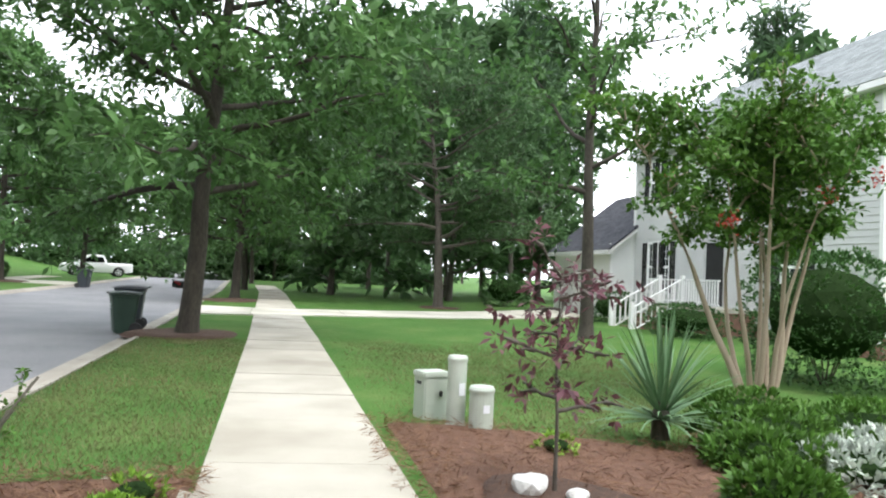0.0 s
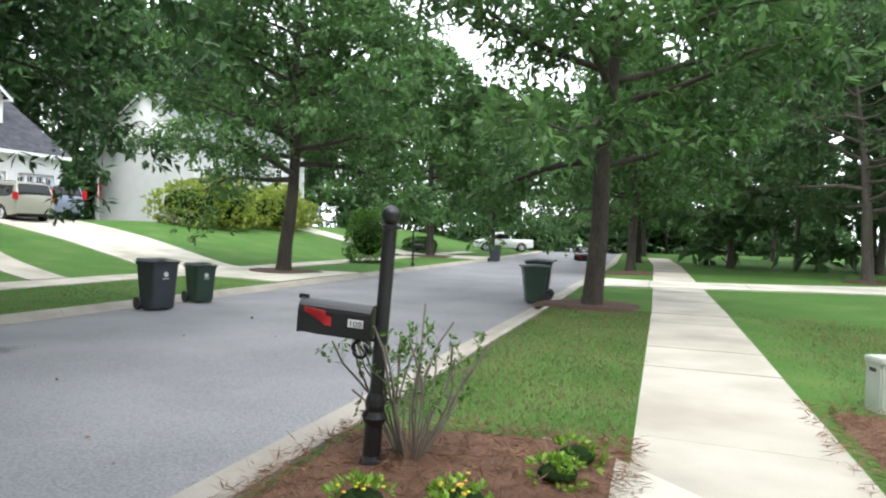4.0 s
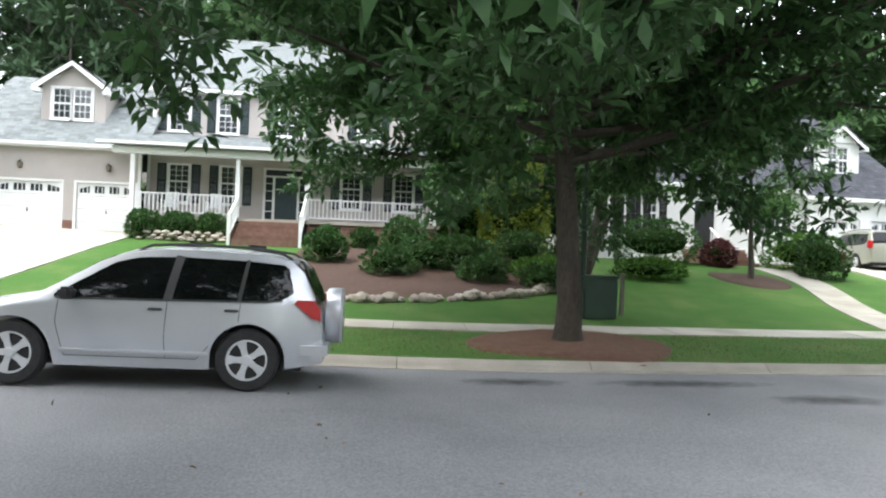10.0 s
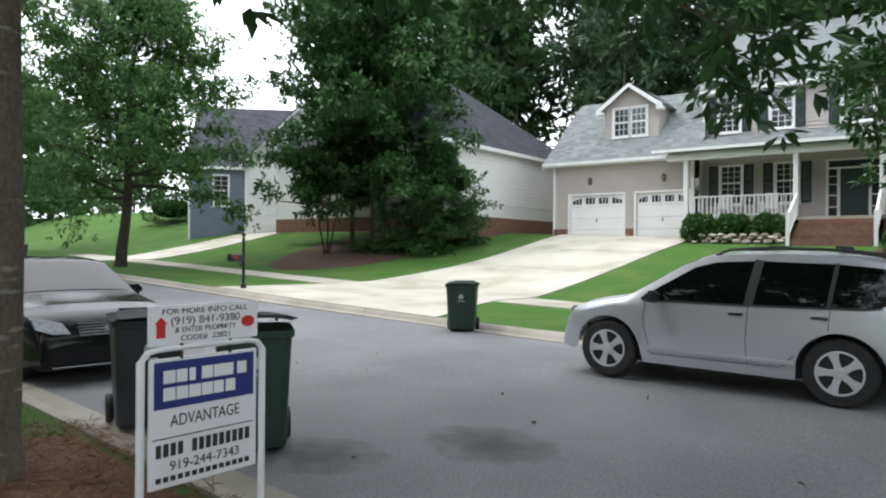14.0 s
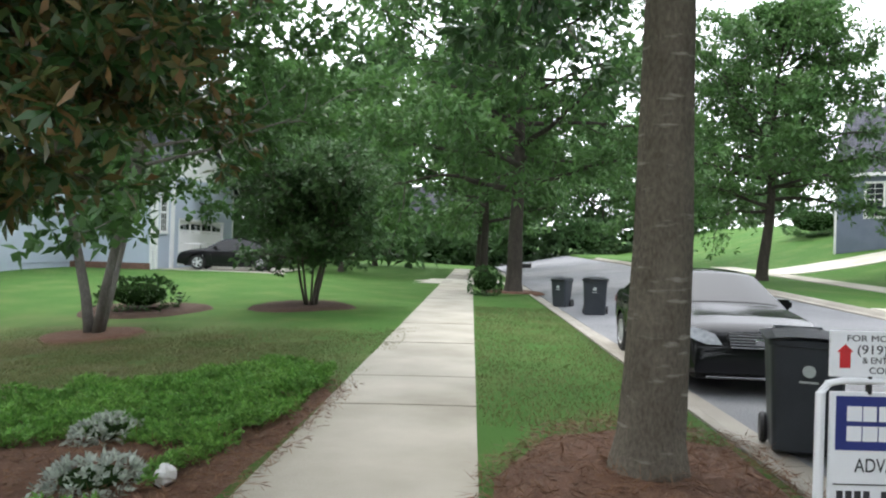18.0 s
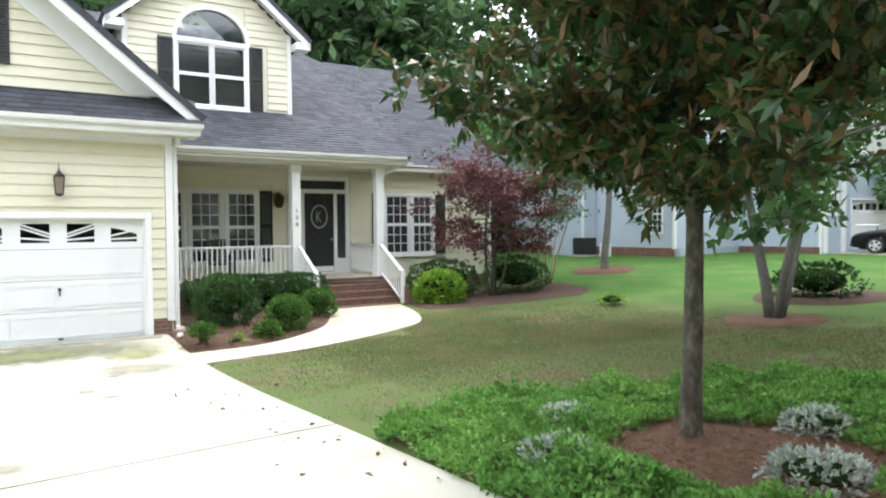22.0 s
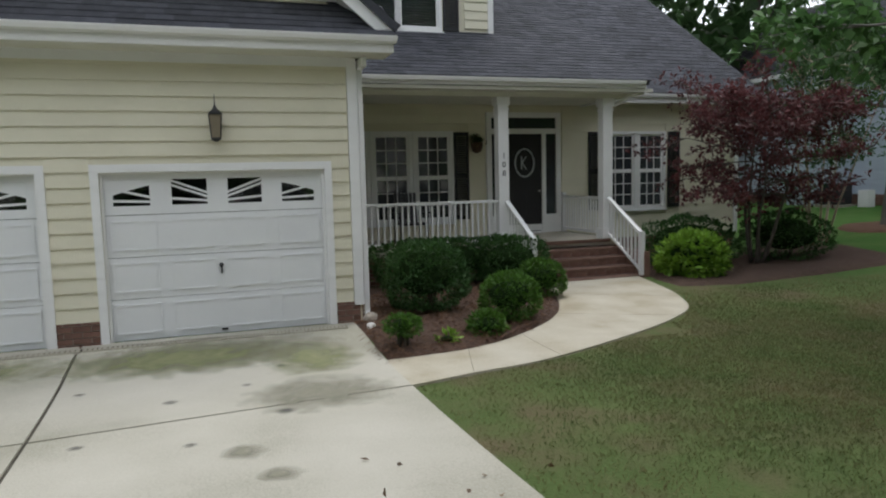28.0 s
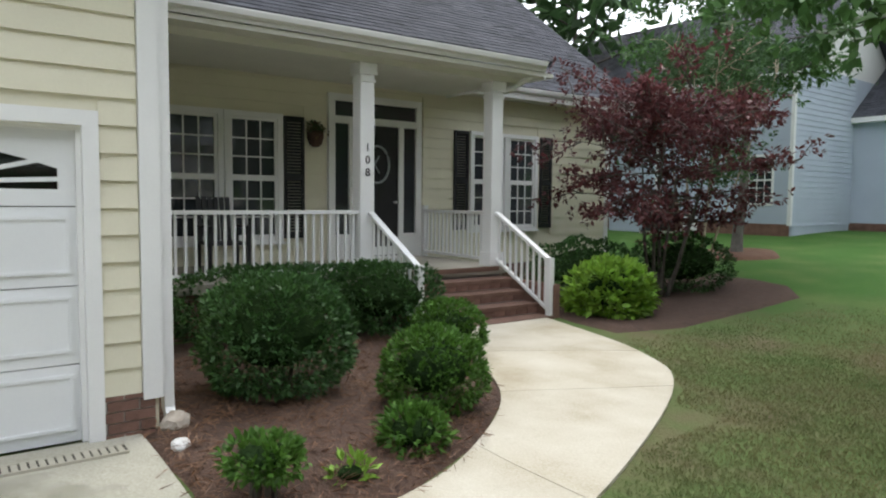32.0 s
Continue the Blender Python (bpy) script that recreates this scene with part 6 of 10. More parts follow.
crv = car("sport_utility_car", 4.45, 1.80, 1.68, (0.9, 3.5), 0.345, [(0.0, 0.6), (0.04, 1.0), (0.12, 1.25), (0.30, 1.56), (0.7, 1.65), (1.5, 1.68), (2.3, 1.62), (2.6, 1.52), (3.35, 1.06), (3.9, 0.97), (4.25, 0.86), (4.42, 0.65), (4.45, 0.5)],
          [(0, 1.05), (3.3, 1.0), (4.45, 0.75)], M_BLUECAR, "grey-blue sport utility car standing on a driveway", [(0.32, 1.2), (0.40, 1.46), (1.5, 1.54), (2.2, 1.51), (2.45, 1.45), (3.15, 1.05)], [(0.32, 1.18), (0.5, 1.09), (3.15, 1.03)],
          screen=(3.3, 2.5), rear=(0.08, 0.36), posts=((1.8, 1.72, 0.08),), handles=((1.95, 0.93), (1.05, 0.95)), mirror_x=2.9)
crv.matrix_basis = pose(-27.0, 44.6, gz(-28, 44.6) + 0.02, 0, 0, 162)
lamp_pair(crv, "tail_light", M_REDLENS, -0.005, 0.16, 0.70, 0.88, 0.95, 1.40)
pick = car("pickup_truck", 5.6, 1.95, 1.85, (1.15, 4.5), 0.40, [(0.0, 0.7), (0.02, 1.1), (0.05, 1.16), (2.05, 1.17), (2.15, 1.5), (2.3, 1.80), (2.8, 1.85), (3.6, 1.80), (4.4, 1.22), (5.0, 1.14), (5.4, 1.02), (5.58, 0.75), (5.6, 0.55)],
           [(0, 1.05), (5.6, 0.95)], M_WHITECAR, "white pickup truck parked far down the street", [(2.25, 1.25), (2.4, 1.66), (3.4, 1.66), (4.1, 1.24)], [(2.25, 1.22), (4.1, 1.2)], clear=0.35, screen=(4.35, 3.65), rear=(2.1, 2.28), handles=((2.5, 1.0),), mirror_x=3.8)
pick.matrix_basis = pose(-11.5, 84, gz(-11.5, 84) + 0.02, 0, 0, 200)

# ---- wheeled bins ----
M_BINGREEN = mat("dark_green_plastic", (0.020, 0.045, 0.032), (0.028, 0.06, 0.042), scale=3, rough=0.45)
M_BINNAVY = mat("dark_slate_plastic", (0.030, 0.036, 0.045), (0.042, 0.05, 0.06), scale=3, rough=0.45)
M_LOGO = mat("pale_print", (0.45, 0.5, 0.48), (0.5, 0.55, 0.53), rough=0.6)


def wheeled_bin(x, y, z, rz, material, label, h=1.08, w=0.60, lid_open=0.0):
    """A household bin that faces +x; the wheels are at its back."""
    b = thing("wheeled_bin", x, y, z, rz, label, "bin", "wheeled bins")
    bm = bmesh.new()
    rings = []
    for zz, hx, hy in ((0.03, 0.19 * w / 0.6, 0.40 * w), (0.06, 0.235 * w / 0.6, 0.42 * w), (h * 0.55, 0.29 * w / 0.6, 0.455 * w), (h * 0.86, 0.325 * w / 0.6, 0.48 * w), (h * 0.865, 0.35 * w / 0.6, 0.51 * w), (h * 0.91, 0.355 * w / 0.6, 0.515 * w)):
        c = 0.06
        pts = []
        for sx, sy in ((1, 1), (-1, 1), (-1, -1), (1, -1)):
            for k in range(4):
                a = math.atan2(sy, sx) - math.pi / 4 + k * math.pi / 6
                pts.append(bm.verts.new((sx * (hx - c) + c * math.cos(a), sy * (hy - c) + c * math.sin(a), zz)))
        rings.append(pts)
    for a, c in zip(rings, rings[1:]):
        for i in range(16):
            bm.faces.new((a[i], a[(i + 1) % 16], c[(i + 1) % 16], c[i]))
    bm.faces.new(rings[0][::-1])
    bm.faces.new(rings[-1])
    part("body", bm, material, b)
    bm = bmesh.new()
    hx, hy = 0.40 * w / 0.6, 0.545 * w
    rows = []
    for i in range(7):
        u = -1 + 2 * i / 6
        rows.append([bm.verts.new((u * hx, v * hy, h * 0.915 + 0.075 * (1 - 0.55 * u * u) * (1 - 0.75 * v * v) * (1 if abs(v) < 1 else 0.1))) for v in (-1, -0.8, -0.3, 0.3, 0.8, 1)])
    for a, c in zip(rows, rows[1:]):
        for i in range(5):
            bm.faces.new((a[i], a[i + 1], c[i + 1], c[i]))
    bmesh.ops.solidify(bm, geom=bm.faces[:], thickness=0.025)
    turn = Matrix.Translation((-hx, 0, h * 0.92)) @ Matrix.Rotation(radians(-lid_open), 4, "Y") @ Matrix.Translation((hx, 0, -h * 0.92))
    bm.transform(turn)
    part("lid", bm, material, b)
    bm = bmesh.new()
    tube(bm, [(-0.36 * w / 0.6, -0.20 * w / 0.6, h * 0.93), (-0.44 * w / 0.6, -0.20 * w / 0.6, h * 0.95), (-0.44 * w / 0.6, 0.20 * w / 0.6, h * 0.95), (-0.36 * w / 0.6, 0.20 * w / 0.6, h * 0.93)], 0.016, 6)
    part("handle", bm, material, b)
    for s in (-1, 1):
        bm = bmesh.new()
        lathe(bm, [(0.05, -0.03), (0.125, -0.03), (0.135, 0), (0.125, 0.03), (0.05, 0.035)], 20, Matrix.Translation((-0.25 * w / 0.6, s * 0.47 * w, 0.135)) @ Matrix.Rotation(radians(90), 4, "X"))
        part("wheel", bm, M_DARKPL, b)
    bm = bmesh.new()
    lathe(bm, [(0.05, 0.0), (0.05, 0.004)], 16, Matrix.Translation((0.314 * w / 0.6, 0, h * 0.68)) @ Matrix.Rotation(radians(84), 4, "Y"))
    box(bm, 0.303 * w / 0.6, 0.309 * w / 0.6, -0.07, 0.07, h * 0.59, h * 0.605)
    part("printed_mark", bm, M_LOGO, b, "small pale printed mark")
    return b


GB, NB = "dark green wheeled bin set out at the kerb", "dark slate wheeled bin set out at the kerb"
wheeled_bin(-3.04, 12.66, -0.09, 62, M_BINGREEN, "dark green wheeled bin with its lid ajar behind the sign", lid_open=7)
wheeled_bin(-2.69, 11.31, -0.09, 75, M_BINNAVY, "dark slate wheeled bin beside the green one")
wheeled_bin(-2.75, 34.9, -0.10, 200, M_BINGREEN, "dark green wheeled bin standing before a larger one", h=0.98, w=0.52)
wheeled_bin(-2.85, 36.2, -0.10, 185, M_BINNAVY, NB)
wheeled_bin(-9.55, 29.85, gz(-9.4, 29.4) - 0.10, -20, M_BINNAVY, NB)
wheeled_bin(-9.7, 31.45, gz(-9.5, 31) - 0.10, -25, M_BINGREEN, "small dark green wheeled bin set out at the kerb", h=0.92, w=0.52)
wheeled_bin(-11.2, 9.9, gz(-11.2, 9.9) - 0.10, 30, M_BINGREEN, GB, h=1.0)
wheeled_bin(-1.93, -4.39, -0.10, 60, M_BINNAVY, "small dark slate wheeled bin at the kerb", h=0.95, w=0.52)
wheeled_bin(-2.63, -1.75, -0.10, 80, M_BINNAVY, NB, h=1.1, w=0.66)
wheeled_bin(-9.6, 60.3, gz(-9.6, 60) - 0.10, -10, M_BINNAVY, NB)
wheeled_bin(-13.5, -17.0, gz(-13.5, -17) - 0.10, 30, M_BINGREEN, GB)
wheeled_bin(-13.6, -19.0, gz(-13.6, -19) - 0.10, 30, M_BINGREEN, GB, h=0.95, w=0.52)


def lettering(body, size, material, parent, m, name="lettering", width=None):
    """A line of raised letters, centred, in the plane of m, drawn to the given width."""
    tx = bpy.data.curves.new(name, "FONT")
    tx.body, tx.size, tx.extrude, tx.align_x = body, size, 0.0008, "CENTER"
    tmp = new(name, tx)
    me = bpy.data.meshes.new_from_object(tmp)
    bpy.data.objects.remove(tmp)
    me.materials.append(material)
    ob = new(name, me)
    ob.parent = parent
    if width:
        xs = [v.co.x for v in me.vertices]
        m = m @ Matrix.Diagonal((width / max(1e-3, max(xs) - min(xs)), 1, 1, 1))
    ob.matrix_basis = m
    return ob


# ---- estate agent's sign by the near street tree ----
M_SIGNW = mat("sign_white", (0.76, 0.77, 0.80), (0.80, 0.81, 0.83), scale=3, rough=0.45)
M_SIGNB = mat("sign_blue", (0.02, 0.03, 0.16), (0.028, 0.04, 0.20), scale=3, rough=0.4)
M_SIGNR = mat("sign_red", (0.5, 0.02, 0.03), (0.55, 0.04, 0.04), rough=0.4)
M_INK = mat("dark_ink", (0.02, 0.02, 0.025), (0.03, 0.03, 0.035), rough=0.5)
sign = thing("yard_sign", -1.79, 14.42, 0.103, 185.8, "white and blue estate sign on a white tube frame", "sign")
sign.matrix_basis = sign.matrix_basis @ Matrix.Diagonal((1.13, 1, 0.834, 1))
# local x to the reader's right, local -y towards the reader
bm = bmesh.new()
tube(bm, [(-0.30, 0, -0.25), (-0.30, 0, 1.06), (-0.27, 0, 1.11), (-0.22, 0, 1.125), (0.22, 0, 1.125), (0.27, 0, 1.11), (0.30, 0, 1.06), (0.30, 0, -0.25)], 0.018, 8)
part("frame", bm, M_SIGNW, sign)
part("panel", bx(-0.265, 0.265, -0.008, 0.008, 0.32, 1.07, bevel=0.003), M_SIGNW, sign)
part("blue_field", bx(-0.245, 0.245, -0.012, -0.0085, 0.78, 1.05), M_SIGNB, sign)
face = lambda z, x=0.0, d=0.0135: Matrix(((1, 0, 0, x), (0, 0, -1, -d), (0, 1, 0, z), (0, 0, 0, 1)))
bm = bmesh.new()
for z in (0.925, 0.825):
    for k, w in enumerate((0.055, 0.05, 0.03, 0.055, 0.06, 0.04, 0.05) if z > 0.9 else (0.055, 0.055, 0.055, 0.055, 0.05, 0.05)):
        x = -0.205 + 0.06 * k
        box(bm, x, x + w, -0.0145, -0.0125, z, z + 0.075)
        box(bm, x + w * 0.35, x + w * 0.65, -0.0155, -0.0145, z + 0.025, z + 0.05)
part("brand_mark", bm, M_SIGNW, sign, "white block shapes of a company mark")
part("rule_line", bx(-0.25, 0.25, -0.0115, -0.0085, 0.605, 0.610), M_INK, sign)
lettering("ADVANTAGE", 0.10, M_INK, sign, face(0.67, d=0.010), width=0.34)
for z, h, n in ((0.50, 0.075, 14), (0.355, 0.03, 14)):
    bm = bmesh.new()
    for k in range(n):
        if n == 14 and k == 4 and h > 0.05:
            continue
        x = -0.235 + 0.47 * k / n
        box(bm, x, x + 0.47 / n * 0.7, -0.0105, -0.0085, z, z + h)
    tagged(part("printed_line", bm, M_INK, sign), kind="stuff")
lettering("919-244-7343", 0.08, M_INK, sign, face(0.415, d=0.010), width=0.34)
part("rider_panel", bx(-0.27, 0.27, -0.006, 0.006, 1.145, 1.375, bevel=0.002), M_SIGNW, sign)
for k, (txt, z, w) in enumerate((("FOR MORE INFO CALL", 1.325, 0.42), ("(919) 841-9380", 1.262, 0.34), ("& ENTER PROPERTY", 1.215, 0.30), ("CODE#  22821", 1.165, 0.24))):
    lettering(txt, 0.045 if k != 1 else 0.065, M_INK, sign, face(z, d=0.0075), width=w)
bm = bmesh.new()
prism(bm, [(-0.245, 1.27), (-0.185, 1.27), (-0.215, 1.31)], 0.002, Matrix(((1, 0, 0, 0), (0, 0, -1, -0.0065), (0, 1, 0, 0), (0, 0, 0, 1))))
box(bm, -0.235, -0.195, -0.0085, -0.0065, 1.19, 1.27)
part("red_arrow", bm, M_SIGNR, sign)
bm = bmesh.new()
lathe(bm, [(0.035, 0), (0.035, 0.002)], 18, Matrix.Translation((0.215, -0.0065, 1.25)) @ Matrix.Rotation(radians(90), 4, "X"))
part("red_mark", bm, M_SIGNR, sign)
for x in (-0.12, 0.12):
    part("hook", bx(x - 0.006, x + 0.006, -0.012, 0.012, 1.06, 1.15), M_INK, sign)


# ---- mailboxes ----
def mailbox(x, y, z, rz, label, number=False, fancy=True, h=1.55):
    """A post with an arched box that reaches along +x."""
    b = thing("mailbox", x, y, z, rz, label, "mailbox", "mailboxes")
    bm = bmesh.new()
    if fancy:
        lathe(bm, [(0.085, -0.1), (0.085, 0.02), (0.075, 0.05), (0.06, 0.08), (0.058, 0.28), (0.075, 0.31), (0.085, 0.34), (0.06, 0.38), (0.07, 0.42), (0.062, 0.46), (0.045, 0.50), (0.045, h), (0.055, h + 0.01), (0.055, h + 0.03), (0.03, h + 0.045)], 16)
    else:
        lathe(bm, [(0.09, -0.1), (0.09, 0.15), (0.05, 0.2), (0.045, h), (0.02, h + 0.03)], 12)
    part("post", bm, M_BLACKGLOSS, b)
    bm = bmesh.new()
    bmesh.ops.create_uvsphere(bm, u_segments=16, v_segments=10, radius=0.062, matrix=Matrix.Translation((0, 0, h + 0.09)))
    part("finial", bm, M_BLACKGLOSS, b, smooth=True)
    zb = 0.85
    prof = [(-0.085, 0), (0.085, 0), (0.085, 0.13)] + [(0.085 * math.cos(a), 0.13 + 0.075 * math.sin(a)) for a in np.linspace(0.2, math.pi - 0.2, 9)] + [(-0.085, 0.13)]
    m = Matrix(((0, 0, 1, 0.06), (1, 0, 0, 0), (0, 1, 0, zb), (0, 0, 0, 1)))
    box_ = part("letter_box", prism(bmesh.new(), prof, 0.46, m), M_BLACKGLOSS, b)
    m2 = Matrix(((0, 0, 1, 0.52), (1.04, 0, 0, 0), (0, 1.04, 0, zb - 0.004), (0, 0, 0, 1)))
    part("box_door", prism(bmesh.new(), prof, 0.015, m2), M_BLACKGLOSS, box_)
    part("latch", bx(0.50, 0.56, -0.012, 0.012, zb + 0.195, zb + 0.225), M_BLACKGLOSS, box_)
    for s in (1, -1):
        if s > 0:
            bm = bmesh.new()
            prism(bm, [(0.33, 0.115), (0.49, 0.135), (0.49, 0.165), (0.35, 0.15), (0.35, 0.06), (0.31, 0.06), (0.31, 0.12)], 0.006, Matrix(((1, 0, 0, 0), (0, 0, 1, 0.086), (0, 1, 0, zb), (0, 0, 0, 1))))
            part("flag", bm, M_SIGNR, box_, "red signal flag")
    bm = bmesh.new()
    sc = [(0.05 + 0.075 + 0.07 * math.cos(a) * (1 - t * 0.5), 0, zb - 0.09 + 0.075 * math.sin(a) * (1 - t * 0.5)) for t, a in zip(np.linspace(0, 1, 14), np.linspace(2.6, -4.2, 14))]
    tube(bm, sc, 0.012, 6)
    box(bm, 0.02, 0.45, -0.03, 0.03, zb - 0.02, zb - 0.002)
    part("scroll_bracket", bm, M_BLACKGLOSS, b)
    if number:
        part("number_plate", bx(0.10, 0.20, 0.086, 0.089, zb + 0.07, zb + 0.12), M_SIGNW, box_)
        lettering("108", 0.05, M_INK, box_, Matrix(((-1, 0, 0, 0.15), (0, 0, 1, 0.0905), (0, 1, 0, zb + 0.078), (0, 0, 0, 1))), "number", 0.075)
    return b


M_BLACKGLOSS = mat("black_enamel", (0.014, 0.014, 0.016), (0.022, 0.022, 0.024), scale=3, rough=0.35)
mb = mailbox(-1.62, 22.30, 0.02, 187, "black cast mailbox with ball finial and red flag", number=True)
mb.matrix_basis = Matrix.Translation(mb.matrix_basis.translation) @ Matrix.Rotation(radians(7.5), 4, Vector((0.63, 0.77, 0))) @ Matrix.Translation(-mb.matrix_basis.translation) @ mb.matrix_basis
mailbox(-13.1, 0.3, gz(-13.1, 0.3), 5, "black mailbox on a slim post across the street", fancy=False)
mailbox(-1.75, 39.0, 0.0, 180, "black mailbox beside the neighbour's driveway")
mailbox(-11.1, 49.5, gz(-11.1, 49.5), 0, "dark mailbox on a post near a round shrub", fancy=False)
mailbox(-0.9, -17.5, 0.0, 180, "dark mailbox far along the street", fancy=False)

# ---- utility pedestals ----
M_PED = mat("pale_green_paint", (0.42, 0.47, 0.40), (0.50, 0.54, 0.47), scale=3, rough=0.55)


def pedestal(x, y, rz, w, d, h, dome_top, label):
    p = thing("utility_pedestal", x, y, gz(x, y), rz, label, "utility pedestal", "utility pedestals")
    bm = bmesh.new()
    if dome_top:
        lathe(bm, [(w * 0.52, -0.05), (w * 0.52, 0.02), (w * 0.5, 0.04), (w * 0.5, h - 0.06), (w * 0.535, h - 0.058), (w * 0.535, h - 0.03), (w * 0.47, h - 0.005), (w * 0.3, h)], 24)
    else:
        box(bm, -w / 2, w / 2, -d / 2, d / 2, -0.05, h, bevel=0.015)
        box(bm, -w / 2 - 0.012, w / 2 + 0.012, -d / 2 - 0.012, d / 2 + 0.012, h - 0.05, h + 0.012, bevel=0.012)
    part("case", bm, M_PED, p)
    if dome_top:
        part("sticker", bx(-0.04, 0.03, -w * 0.515, -w * 0.49, h * 0.45, h * 0.62), M_SIGNW, p)
    else:
        part("lock", bx(w * 0.1, w * 0.2, -d / 2 - 0.03, -d / 2, h * 0.5, h * 0.62, bevel=0.005), M_DARKPL, p)
        part("vent_slot", bx(-w * 0.5 - 0.004, -w * 0.5, -d * 0.2, d * 0.2, h * 0.75, h * 0.82), M_DARKPL, p)
    return p


pedestal(2.36, 25.05, 20, 0.20, 0.2, 0.74, True, "tall round pale green utility pedestal")
pedestal(2.56, 24.80, 10, 0.25, 0.25, 0.47, True, "short round pale green utility pedestal")
pedestal(2.18, 25.45, 15, 0.30, 0.26, 0.50, False, "square pale green utility box with a lock")
for x, y, h, lab in ((-17.2, 24.6, 0.95, "dark green utility box behind the street tree"),):
    u = thing("utility_box", x, y, gz(x, y), 5, lab, "utility box")
    part("case", bx(-0.5, 0.5, -0.45, 0.45, -0.05, h, bevel=0.03), M_BINGREEN, u)
    part("lid", bx(-0.53, 0.53, -0.48, 0.48, h, h + 0.08, bevel=0.02), M_BINGREEN, u)
M_POST = mat("weathered_post", (0.16, 0.15, 0.12), (0.24, 0.22, 0.18), scale=8, rough=0.9, bump=0.4)
for x, y, h, w in ((-17.3, 25.5, 1.05, 0.10), (-17.0, 25.1, 0.55, 0.12)):
    u = thing("marker_post", x, y, gz(x, y), 0, "short weathered wooden marker post", "post")
    part("post", bx(-w / 2, w / 2, -w / 2, w / 2, -0.1, h, bevel=0.01), M_POST, u)
    part("cap", bx(-w / 2 - 0.008, w / 2 + 0.008, -w / 2 - 0.008, w / 2 + 0.008, h, h + 0.02), M_POST, u)
lp = thing("lamp_post", -16.9, 24.2, gz(-16.9, 24.2), 0, "slim green street lamp post", "street lamp")
bm = bmesh.new()
lathe(bm, [(0.11, -0.1), (0.11, 0.7), (0.075, 0.8), (0.06, 5.0)], 14)
part("pole", bm, M_BINGREEN, lp)
bm = bmesh.new()
lathe(bm, [(0.05, 5.0), (0.16, 5.1), (0.2, 5.4), (0.1, 5.55), (0.02, 5.65)], 14)
part("lantern", bm, M_DARKPL, lp)

# ---- other houses: each is built facing local -x and turned about its origin ----
def boards(parent, material, x, y0, y1, z0, z1, holes=(), step=0.19, face=-1, top=None, axis_x=False):
    """Siding of a far wall, all boards in one mesh."""
    bm = bmesh.new()
    n = int(math.ceil((z1 - z0) / step))
    for i in range(n):
        a, b = z0 + i * step, min(z1, z0 + (i + 1) * step)
        runs = [top((a + b) / 2) if top else (y0, y1)]
        for h0, h1, hz0, hz1 in holes:
            if hz0 < b - 0.01 and hz1 > a + 0.01:
                runs = [r for u, v in runs for r in ((u, min(v, h0)), (max(u, h1), v)) if r[1] - r[0] > 0.03]
        for u, v in runs:
            if v - u < 0.03:
                continue
            poly = [(0, a - 0.008), (0.03 * face, a - 0.008), (0.006 * face, b), (0, b)]
            lo = [bm.verts.new((x + d, u, z) if not axis_x else (u, x + d, z)) for d, z in poly]
            hi = [bm.verts.new((x + d, v, z) if not axis_x else (v, x + d, z)) for d, z in poly]
            bm.faces.new(lo)
            bm.faces.new(hi[::-1])
            for k in range(4):
                bm.faces.new((lo[k], hi[k], hi[(k + 1) % 4], lo[(k + 1) % 4]))
    return tagged(part("siding", bm, material, parent), kind="stuff")


def front(parent, material, x, y0, y1, z0, z1, wins=(), doors=(), shut=None, corner=True, rows=6, cols=3, brick=0.0, thick=0.2):
    """A front wall: openings, siding, windows (y0, y1, z0, z1) with shutters of the given material, doors."""
    w = new("wall")
    w.parent = parent
    holes = [*wins, *doors]
    part("wall_core", holed(x, x + thick, y0, y1, z0, z1, holes), material, w)
    wide = [(a - 0.07, b + 0.07, c - 0.07, d + 0.07) for a, b, c, d in wins] + [(a - 0.08, b + 0.08, c - 0.5, d + 0.08) for a, b, c, d in doors]
    boards(w, material, x - 0.002, y0, y1, z0 + brick, z1, wide)
    if brick:
        part("brick_base", holed(x - 0.035, x - 0.004, y0, y1, z0, z0 + brick, doors), M_BRICK, w)
    if corner:
        for a, b in ((y0 - 0.03, y0 + 0.09), (y1 - 0.09, y1 + 0.03)):
            part("corner_board", bx(x - 0.045, x + 0.05, a, b, z0 + brick, z1), M_WHITE, w)
    for a, b, c, d in wins:
        window(parent, x - 0.012, a, b, c, d, cols=cols, rows=rows, trim=0.07, glass=M_GLASSD)
        part("room_dark", bx(x + 0.05, x + 0.06, a, b, c, d), M_BLINDC, w)
        if shut:
            for u0, u1 in ((a - 0.46, a - 0.10), (b + 0.10, b + 0.46)):
                if u0 > y0 and u1 < y1:
                    s = shutter(parent, x - 0.012, u0, u1, c - 0.03, d + 0.03)
                    for o in s.children:
                        o.data.materials.clear()
                        o.data.materials.append(shut)
    return w


